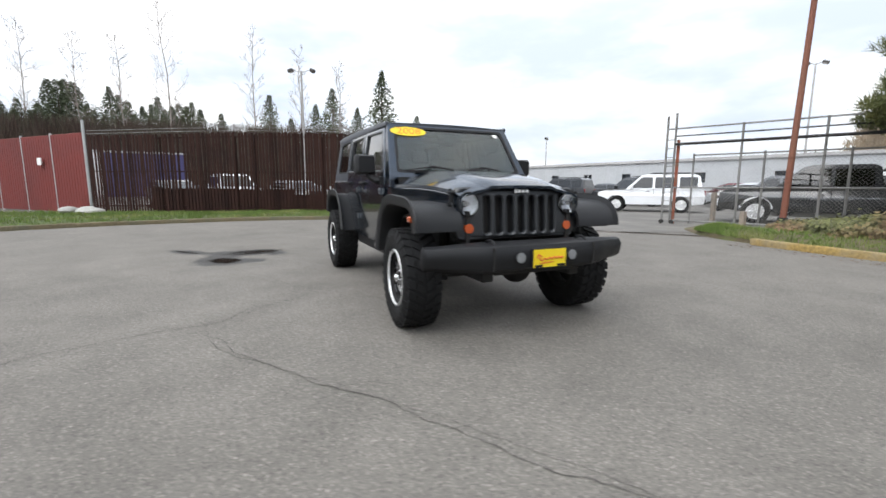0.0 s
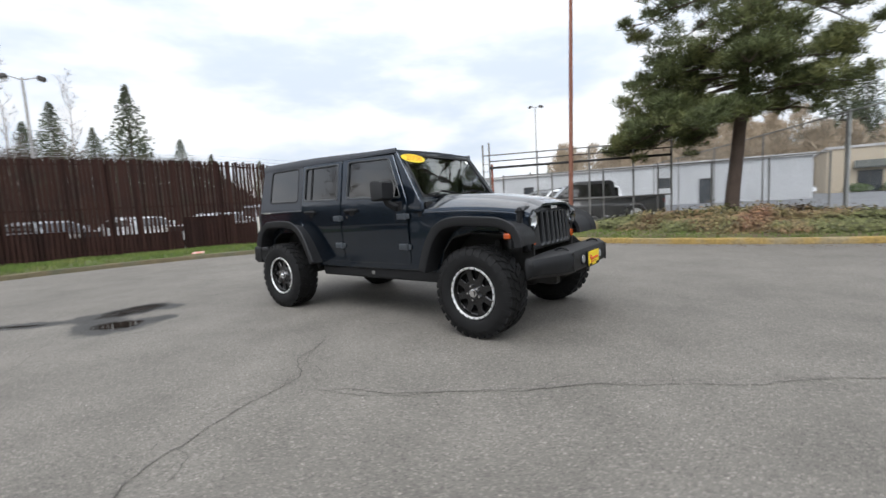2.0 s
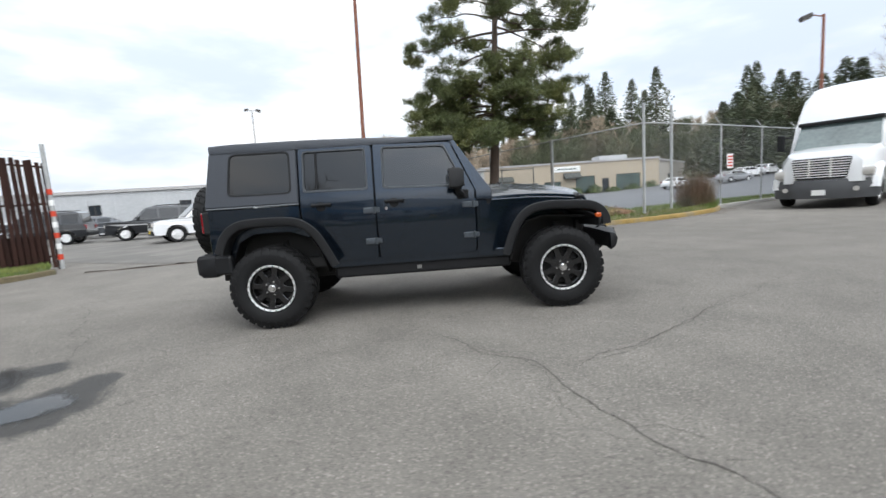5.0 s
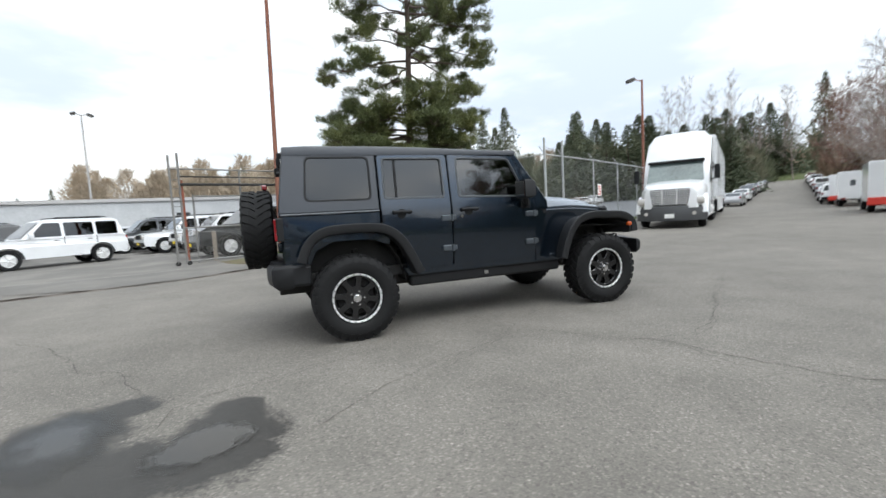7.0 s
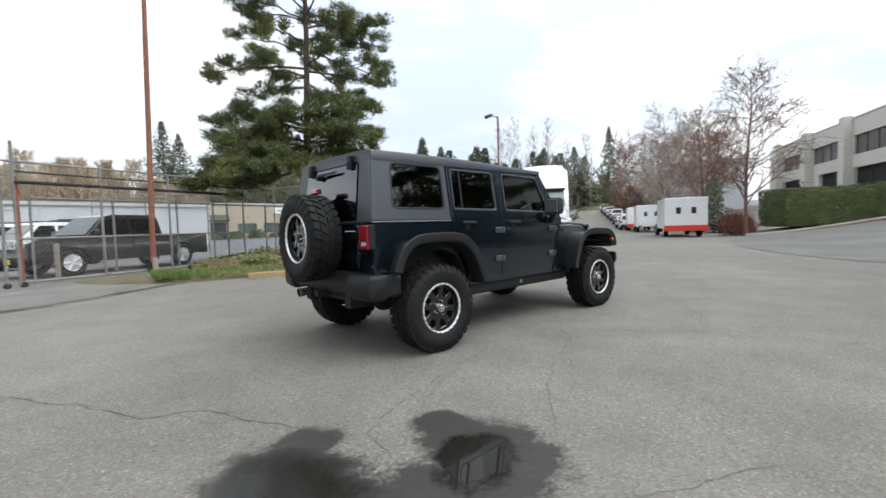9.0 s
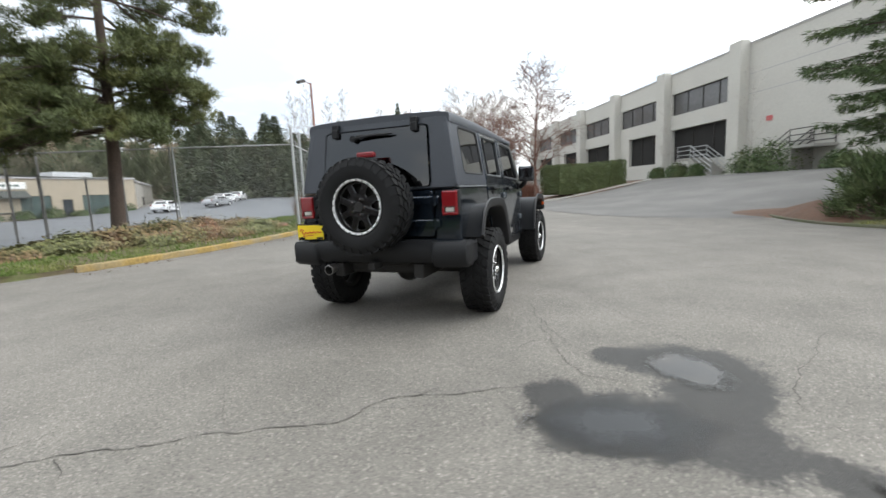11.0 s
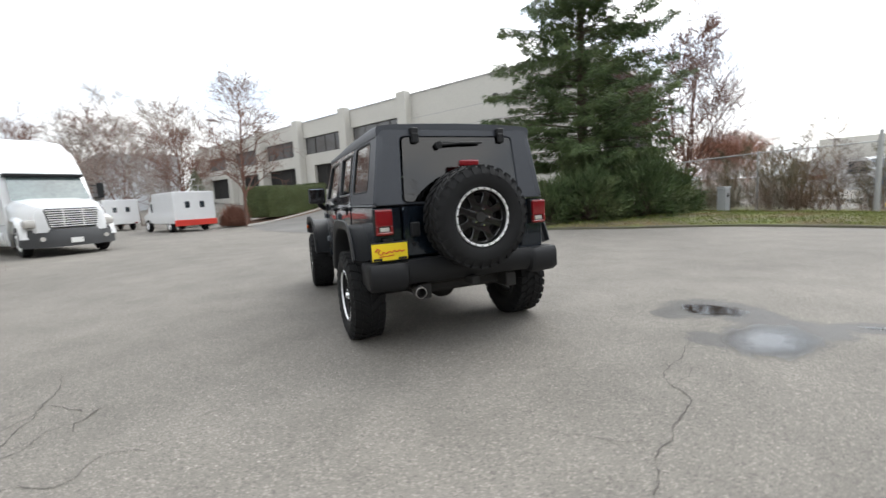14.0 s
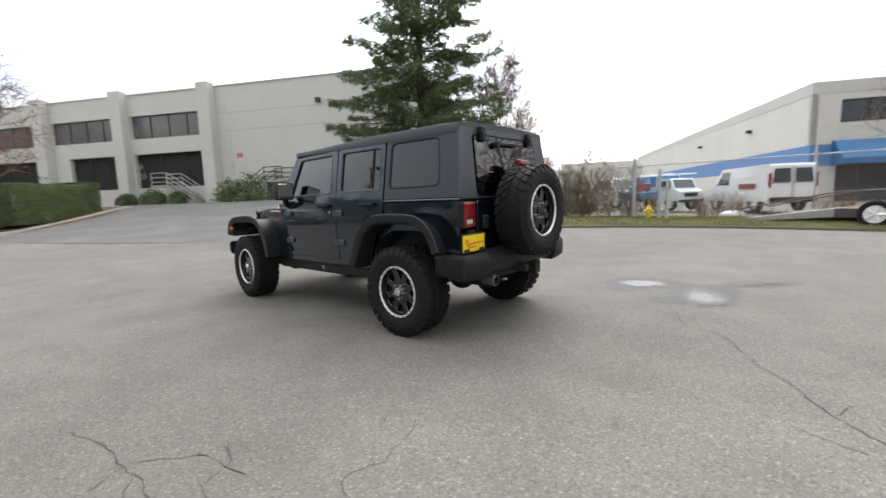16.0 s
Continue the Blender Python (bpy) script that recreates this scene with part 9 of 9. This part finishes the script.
def pickup_truck_bed_trailer():
    """A low car-hauling trailer with its ramp down, by the blue-striped warehouse."""
    t = thing("flatbed_trailer", "low flatbed equipment trailer with its ramp lowered", "trailer", pose(-5.1, -13.35, 0.05, 0, 0, 164))
    bm = bmesh.new()
    box(bm, 0, 6.0, -1.07, 1.07, 0.36, 0.48, 0.01)
    part("deck", bm, M("weathered_deck", (0.20, 0.17, 0.14), 0.9, 0, 0.3, 2, 20), t)
    bm = bmesh.new()
    for y in (-1.12, 1.12):
        box(bm, -0.1, 6.2, y - 0.05, y + 0.05, 0.26, 0.50, 0.01)
        tube(bm, [(-2.5, y, 0.45), (0.0, y, 0.95), (5.8, y, 1.05), (6.1, y, 0.5)], 0.022, 6)
    part("side_rail", bm, M("dark_grey_trailer_steel", (0.085, 0.075, 0.075), 0.6, 0.3, 0.2), t)
    bm = bmesh.new()
    loft(bm, [[(-0.05, y, 0.50), (-2.7, y, 0.12), (-2.7, y, 0.05), (-0.05, y, 0.26)] for y in (-1.05, 1.05)])
    bmesh.ops.recalc_face_normals(bm, faces=bm.faces)
    part("ramp", bm, M("worn_ramp_steel", (0.34, 0.33, 0.32), 0.7, 0.3, 0.25, 3, 20), t, "grey metal loading ramp")
    for s in (-1, 1):
        for x in (0.75, 1.6):
            small_wheel(t, x, s * 1.28, 0.36, 0.24)
    return t


pickup_truck_bed_trailer()


def work_van(x, y, h, paint, label):
    t = thing("work_van", label, "van", pose(x, y, 0.1, 0, 0, h), "vans behind the south fence")
    bm = bmesh.new()
    plate(bm, rounded([(-2.4, 0.45), (2.4, 0.45), (2.45, 0.95), (1.75, 1.12), (1.15, 1.95), (-2.35, 2.0)], 0.12), [], 1.0, 0, lambda a, c, d: (a, (1 - 2 * d) * (0.98 - 0.10 * smooth(1, 2, c)), c))
    b = part("body", bm, paint, t)
    for s in (-1, 1):
        bm = bmesh.new()
        plate(bm, [(0.45, 1.2), (1.45, 1.2), (1.05, 1.8), (0.45, 1.8)], [], 0.01, 0, lambda a, c, d: (a, s * (0.985 - 0.10 * smooth(1, 2, c) - d), c))
        part("side_window", bm, DARKGLASS, b)
        bm = bmesh.new()
        plate(bm, rounded([(s * 0.10, 1.22), (s * 0.78, 1.22), (s * 0.72, 1.80), (s * 0.10, 1.80)], 0.05), [], 0.012, 0, lambda p, c, d: (-2.405 + 0.03 * smooth(1.2, 2.0, c) + d, p, c))
        part("rear_window", bm, DARKGLASS, b)
        bm = bmesh.new()
        box(bm, -2.40, -2.385, s * 0.05 - 0.006, s * 0.05 + 0.006, 0.62, 1.85)
        part("door_seam", bm, BLACKPL, b)
        for ax in (-1.5, 1.6):
            small_wheel(t, ax, s * 0.86, 0.36, 0.22)
        bm = bmesh.new()
        box(bm, -2.42, -2.33, s * 0.89 - 0.05, s * 0.89 + 0.05, 1.02, 1.62, 0.01)
        part("tail_lamp", bm, LENSRED, t)
    bm = bmesh.new()
    plate(bm, [(-0.8, 0.1), (0.8, 0.1), (0.75, 0.9), (-0.75, 0.9)], [], 0.01, 0, lambda a, v, d: (1.78 - 0.60 * v + 0.02 - d, a, 1.14 + 0.80 * v))
    part("windscreen", bm, DARKGLASS, b)
    bm = bmesh.new()
    box(bm, 2.38, 2.5, -0.9, 0.9, 0.4, 0.62, 0.03)
    box(bm, -2.5, -2.38, -0.9, 0.9, 0.4, 0.62, 0.03)
    part("bumper", bm, BLACKPL, t)
    for s in (-1, 1):
        bm = bmesh.new()
        box(bm, -1.6, -0.4, s * 0.988 - 0.006, s * 0.988 + 0.006, 1.0, 1.22)
        part("side_mark", bm, M("van_red_mark", (0.30, 0.03, 0.03), 0.5), t, "dark red painted panel")
    return t


LIGHTBLUE = car_paint("light_blue_truck_paint", (0.06, 0.25, 0.50), 0.1)
work_van(-2.15, -21.2, -54, WHITEP, "white work van with a dark red side panel behind the fence")
work_van(6.9, -26.0, 170, WHITEP, "white work van behind the leafless bushes")


PALECAB = car_paint("pale_cab_paint", (0.62, 0.68, 0.70), 0.0)


def blue_truck():
    t = thing("service_truck", "blue and white service truck with a blue tank", "truck", pose(2.6, -22.6, 0.1, 0, 0, 150) @ Matrix.Scale(0.82, 4))
    bm = bmesh.new()
    box(bm, -2.4, 1.2, -1.0, 1.0, 0.75, 1.25, 0.04)
    part("bed", bm, LIGHTBLUE, t)
    bm = bmesh.new()
    plate(bm, rounded([(1.25, 0.6), (2.9, 0.6), (2.9, 1.2), (2.5, 1.35), (2.2, 2.0), (1.3, 2.05)], 0.08), [], 1.0, 0, lambda a, c, d: (a, (1 - 2 * d) * 0.98, c))
    c = part("cab", bm, PALECAB, t, "pale blue-white cab")
    for s in (-1, 1):
        bm = bmesh.new()
        box(bm, 1.5, 2.25, s * 0.981, s * 0.99, 1.35, 1.85)
        part("side_window", bm, DARKGLASS, c)
        for ax in (-1.3, 2.2):
            small_wheel(t, ax, s * 0.85, 0.42, 0.26)
    bm = bmesh.new()
    cyl(bm, (-3.0, 0.95, 1.35), (-1.7, 0.95, 1.35), 0.38, n=18)
    part("tank", bm, LIGHTBLUE, t, "bright blue tank")
    for x, y in ((-2.3, -0.95), (-2.3, 0.95), (1.15, -0.95), (1.15, 0.95)):
        bm = bmesh.new()
        cyl(bm, (x, y, 1.2), (x, y, 2.3), 0.035, n=8)
        part("rack_upright", bm, WHITEP, t)
    for y in (-0.95, 0.95):
        bm = bmesh.new()
        cyl(bm, (-2.4, y, 2.3), (2.4, y, 2.3), 0.035, n=8)
        part("rack_rail", bm, WHITEP, t)
    bm = bmesh.new()
    box(bm, 0.5, 1.15, -0.9, 0.9, 1.25, 2.25, 0.04)
    part("tool_locker", bm, LIGHTBLUE, t)
    bm = bmesh.new()
    plate(bm, [(-0.85, 0.08), (0.85, 0.08), (0.80, 0.92), (-0.80, 0.92)], [], 0.012, 0, lambda a, v, d: (2.505 - 0.28 * v - d + 0.014, a, 1.36 + 0.62 * v))
    part("windscreen", bm, DARKGLASS, c)
    bm = bmesh.new()
    box(bm, 2.88, 2.93, -0.55, 0.55, 0.85, 1.10, 0.01)
    part("grille", bm, BLACKPL, t)
    bm = bmesh.new()
    box(bm, 2.86, 3.0, -0.97, 0.97, 0.50, 0.68, 0.02)
    part("bumper", bm, BLACKPL, t)
    bm = bmesh.new()
    box(bm, -0.9, -0.2, -0.6, 0.6, 1.25, 1.8, 0.05)
    part("red_reel", bm, M("dull_red_paint", (0.35, 0.05, 0.05), 0.6), t)


blue_truck()

# ---- small things outdoors ----


SACK = (-1.9, -15.6)


def hydrant():
    t = thing("fire_hydrant", "yellow fire hydrant in the grass by the south fence", "hydrant", Matrix.Translation((0.4, -13.6, 0.10)) @ Matrix.Scale(0.84, 4))
    HY = M("hydrant_yellow", (0.68, 0.46, 0.02), 0.5, 0, 0.15, 6, 60)
    to = Matrix.Identity(4)
    bm = bmesh.new()
    lathe(bm, [(0.16, 0.0), (0.16, 0.04), (0.105, 0.06), (0.10, 0.44), (0.13, 0.46), (0.13, 0.50), (0.10, 0.52), (0.085, 0.60), (0.04, 0.65), (0.03, 0.70), (0.001, 0.70)], 20, to)
    part("barrel", bm, HY, t, smooth=True)
    for d in ((1, 0, 0), (-1, 0, 0), (0, 1, 0)):
        bm = bmesh.new()
        q = Vector((0, 0, 0.38))
        cyl(bm, q, q + Vector(d) * 0.17, 0.055, n=12)
        cyl(bm, q + Vector(d) * 0.15, q + Vector(d) * 0.20, 0.07, n=8)
        part("outlet", bm, HY, t)


hydrant()


def utility_box():
    t = thing("utility_box", "pale grey metal utility box beside the shrubs", "utility box", Matrix.Translation((5.5, -14.4, 0.08)))
    bm = bmesh.new()
    box(bm, -0.16, 0.16, -0.14, 0.14, 0, 0.95, 0.02, 1)
    part("cabinet", bm, WHITEWALL, t)
    bm = bmesh.new()
    box(bm, -0.18, 0.18, -0.16, 0.16, 0.95, 1.0, 0.01)
    part("lid", bm, WHITEWALL, t)
    bm = bmesh.new()
    box(bm, -0.172, -0.16, -0.05, 0.05, 0.60, 0.75)
    part("label_patch", bm, FRAMEM, t, "small dark label")


utility_box()


def card_reader():
    t = thing("card_reader_post", "white steel post with a gate card reader box", "access post", Matrix.Translation((-11.65, 4.75, 0.12)))
    bm = bmesh.new()
    box(bm, -0.075, 0.075, -0.075, 0.075, 0, 1.02, 0.012)
    part("post", bm, CREAM, t)
    bm = bmesh.new()
    box(bm, -0.02, 0.06, -0.05, 0.28, 0.96, 1.04, 0.01)
    part("arm", bm, CREAM, t)
    bm = bmesh.new()
    box(bm, -0.10, 0.16, 0.20, 0.46, 0.82, 1.13, 0.02, 1)
    h = part("reader_box", bm, CREAM, t)
    bm = bmesh.new()
    box(bm, 0.155, 0.165, 0.26, 0.40, 0.93, 1.05)
    part("reader_face", bm, FRAMEM, h)


card_reader()


def striped_post():
    t = thing("gate_end_post", "steel gate post with red and white warning bands", "post", Matrix.Translation((-9.45, 6.3, 0)))
    bm = bmesh.new()
    cyl(bm, (0, 0, -0.1), (0, 0, 3.2), 0.05, n=12)
    part("post", bm, GALV, t)
    for k in range(7):
        bm = bmesh.new()
        cyl(bm, (0, 0, 0.25 + 0.28 * k), (0, 0, 0.39 + 0.28 * k), 0.058, n=12)
        part("band", bm, REDINK if k % 2 == 0 else PAPER, t)


striped_post()


def shipping_container():
    t = thing("shipping_container", "purple-blue corrugated container behind the fence", "container", pose(-25.0, -7.7, 0.0, 0, 0, 96))
    CB = M("purple_blue_container_paint", (0.055, 0.050, 0.14), 0.6, 0, 0.15, 1, 12)
    bm = bmesh.new()
    box(bm, -2.25, 2.25, 0.0, 2.2, 0.50, 2.95, 0.02)
    b = part("body", bm, CB, t)
    for k in range(16):
        bm = bmesh.new()
        box(bm, -1.55 + 0.235 * k, -1.43 + 0.235 * k, -0.03, 0.0, 0.62, 2.86)
        part("corrugation", bm, CB, b)
    part("door_panel", boxes((-2.27, -1.62, -0.035, 0.0, 0.52, 2.93), bevel=0.01), WHITEP, t, "pale end panel")
    part("top_rail", boxes((-2.27, 2.27, -0.04, 0.06, 2.95, 3.06), bevel=0.01), GALV, t)
    part("underframe", boxes((-2.25, 2.25, 0.1, 2.1, 0.0, 0.50)), GALV, t)


shipping_container()
bm = bmesh.new()
for x, y, s in ((-15.2, -7.6, 0.35), (-14.6, -7.2, 0.28), (-15.9, -8.4, 0.3)):
    bmesh.ops.create_icosphere(bm, subdivisions=2, radius=s, matrix=Matrix.Translation((x, y, 0.2)) @ Matrix.Diagonal((1.5, 1, 0.55, 1)))
for v in bm.verts:
    v.co += Vector((noise.noise(v.co * 3), noise.noise(v.co * 3 + Vector((9, 0, 0))), 0)) * 0.08
tagged(part("rocks", bm, CONC, smooth=True), "low grey boulders before the red wall", "rock", kind="stuff")
bm = bmesh.new()
plate(bm, rounded([(-0.15, -0.09), (0.17, -0.07), (0.13, 0.10), (-0.12, 0.07)], 0.03), [], 0.012, 0.003, lambda a, b, d: (-10.05 + a * 0.5, 1.75 + a + b * 0.3, 0.20 - d + 0.3 * b))
tagged(part("litter", bm, M("litter_red_white", (0.65, 0.30, 0.25), 0.6, 0, 0.3, 12, 40, tint=(0.75, 0.72, 0.68))), "crushed red and white wrapper on the kerb", "litter")

# a warning sign on the road fence
c_ = Vector((CORNER.x, CORNER.y, 0)) + U * 5.2
bm = bmesh.new()
m_ = Matrix.Translation(c_ - V * 0.06) @ Matrix.Rotation(math.atan2(U.y, U.x), 4, "Z")
box(bm, -0.22, 0.22, -0.006, 0.006, 1.55, 2.10, 0.004, m=m_)
sg = tagged(part("fence_sign", bm, PAPER), "small white notice with red print wired to the fence", "sign")
for k in range(4):
    bm = bmesh.new()
    box(bm, -0.17, 0.17, -0.010, -0.0065, 1.62 + 0.115 * k, 1.68 + 0.115 * k, m=m_)
    part("print_bar", bm, REDINK, sg)

# leaf litter and grit along the kerbs
leaf_mass("leaf_litter", "scattered brown leaves and grit in the gutters", lambda r: ((lambda ln, i: (ln[i] + Vector((r.uniform(-0.5, 0.35), r.uniform(-0.6, 0.1), 0.006 + ground_z(ln[i].x, ln[i].y))), Vector((0, 0, 1))))(KL, r.randrange(len(KL)))) if (KL := smooth_line(NORTH, 0.2)) else None, 900, 0.035, MULCH, 51, "leaves")

# a crumpled white plastic sack at the grass edge
bm = bmesh.new()
bmesh.ops.create_icosphere(bm, subdivisions=3, radius=0.30, matrix=Matrix.Diagonal((1.4, 0.9, 0.6, 1)))
for v in bm.verts:
    v.co *= 1 + 0.35 * noise.noise(v.co * 4) + 0.15 * noise.noise(v.co * 13)
    v.co.z = max(v.co.z, -0.10)
o_ = part("plastic_sack", bm, PAPER, smooth=2)
o_.matrix_basis = pose(SACK[0], SACK[1], 0.19, 0, 0, 20)
tagged(o_, "crumpled white plastic sack on the grass edge", "sack")

# ---- the red sheet wall and the slatted fence ----
REDWALL = M("dull_red_metal_wall", (0.20, 0.040, 0.034), 0.6, 0.1, 0.15, 0.5, 6, bump=0.15, bscale=12, tint=(0.15, 0.036, 0.032))
rw = thing("red_wall", "dull red sheet-metal site wall", "wall", kind="structure")
a_, b_ = Vector((-16.9, -7.95, 0)), Vector((-31.0, -20.5, 0))
d_ = (b_ - a_).normalized()
for k in range(8):
    bm = bmesh.new()
    m_ = Matrix.Translation(a_ + d_ * 2.42 * k) @ Matrix.Rotation(math.atan2(d_.y, d_.x), 4, "Z")
    box(bm, 0.01, 2.40, -0.03, 0.03, 0.05, 3.22, 0.01, m=m_)
    for j in range(12):
        box(bm, 0.1 + 0.2 * j, 0.13 + 0.2 * j, 0.03, 0.045, 0.1, 3.18, m=m_)
    part("sheet", bm, REDWALL, rw)
for k in range(9):
    bm = bmesh.new()
    p = a_ + d_ * 2.42 * k
    cyl(bm, p + Vector((0, 0, 0)), p + Vector((0, 0, 3.7 if k == 0 else 3.3)), 0.05, n=8)
    part("post", bm, GALV, rw)
bm = bmesh.new()
p = a_ + d_ * 3.2 + Vector((0.05, -0.05, 2.0))
box(bm, -0.15, 0.15, -0.02, 0.02, 0, 0.3, m=Matrix.Translation(p + Vector((d_.y, -d_.x, 0)) * -0.08) @ Matrix.Rotation(math.atan2(d_.y, d_.x), 4, "Z"))
part("notice", bm, PAPER, rw, "small white notice")

SLAT = M("rust_brown_slat", (0.034, 0.0165, 0.013), 0.85, 0, 0.25, 1.5, 30, tint=(0.024, 0.0125, 0.0105), objvar=0.25, spec=0.15)
sf = thing("slatted_fence", "tall rust-brown slatted fence with uneven slats", "fence")
line_ = [Vector((*p, 0)) for p in ((-9.5, 6.25), (-11.1, 5.55), (-12.7, 3.95), (-13.85, 0.8), (-14.35, -2.5), (-15.25, -5.2), (-16.9, -7.95))]
rs = random.Random(15)
slat_meshes = []
for k in range(5):
    bm = bmesh.new()
    h = 3.03 + 0.012 * k
    box(bm, -0.043 - 0.002 * k, 0.043 + 0.002 * k, -0.012, 0.012, 0.0, h, 0.006, 1)
    o = part("slat", bm, SLAT)
    slat_meshes.append(o.data)
    bpy.data.objects.remove(o)
PITCH = 0.124
TOPS = (2.78, 3.0, 3.26, 3.30, 3.22, 3.12, 3.08)
for i, (a, b) in enumerate(zip(line_, line_[1:])):
    d = (b - a).normalized()
    ang = math.atan2(d.y, d.x)
    n = int((b - a).length / PITCH)
    for k in range(n):
        if rs.random() < 0.012:
            continue
        p = a + d * PITCH * (k + 0.5)
        tall = TOPS[i] + (TOPS[i + 1] - TOPS[i]) * (k + 0.5) / n
        m = Matrix.Translation((p.x, p.y, 0.08 + rs.uniform(-0.02, 0.02))) @ Matrix.Rotation(ang + rs.uniform(-0.05, 0.05), 4, "Z") @ Matrix.Rotation(rs.gauss(0, 0.006), 4, "Y") @ Matrix.Diagonal((1, 1, (tall - 0.08) / 3.05, 1))
        shared("slat", rs.choice(slat_meshes), sf, m)
    back_side = Vector((d.y, -d.x, 0))
    back_side = back_side if back_side.x < 0 else -back_side
    for z0, z1 in ((0.35, 0.35), (1.70, 1.70), (TOPS[i] - 0.15, TOPS[i + 1] - 0.15)):
        bm = bmesh.new()
        o = back_side * 0.045
        tube(bm, [a + o + Vector((0, 0, z0)), b + o + Vector((0, 0, z1))], 0.026, 6)
        part("rail", bm, SLAT, sf)
    for k in range(int((b - a).length / 2.6) + 1):
        p = a + d * 2.6 * k
        o = back_side * 0.09
        bm = bmesh.new()
        cyl(bm, p + o, p + o + Vector((0, 0, min(TOPS[i], TOPS[i + 1]) - 0.05)), 0.04, n=8)
        part("post", bm, SLAT, sf)
# solid brown sheets behind the fence foot; the 0.80 m ones stand in for dark cars
for i, u0, u1, top in ((1, 0.88, 1.0, 1.28), (2, 0.0, 0.40, 1.28), (2, 0.42, 1.0, 0.80), (3, 0.0, 0.34, 0.80), (3, 0.36, 1.0, 1.02), (4, 0.0, 1.0, 1.05), (5, 0.0, 0.14, 1.10), (0, 0.1, 0.95, 0.9), (1, 0.05, 0.85, 0.95)):
    a, b = line_[i].lerp(line_[i + 1], u0), line_[i].lerp(line_[i + 1], u1)
    d = (b - a).normalized()
    o = Vector((d.y, -d.x, 0))
    o = (o if o.x < 0 else -o) * 0.075
    m = Matrix.Translation(a + o) @ Matrix.Rotation(math.atan2(d.y, d.x), 4, "Z")
    bm = bmesh.new()
    box(bm, 0, (b - a).length, -0.008, 0.008, 0.08, top, 0.003, m=m)
    part("kick_panel", bm, SLAT, sf, "solid rust-brown sheet behind the slats, in places standing in for dark cars")
bm = bmesh.new()
for i, (a, b) in enumerate(zip(line_, line_[1:])):
    for z in (0.08, 0.20):
        tube(bm, [a + Vector((0, 0, TOPS[i] + z)), b + Vector((0, 0, TOPS[i + 1] + z))], 0.006, 3)
tagged(part("barbed_wire", bm, WIRE, sf), kind="stuff")
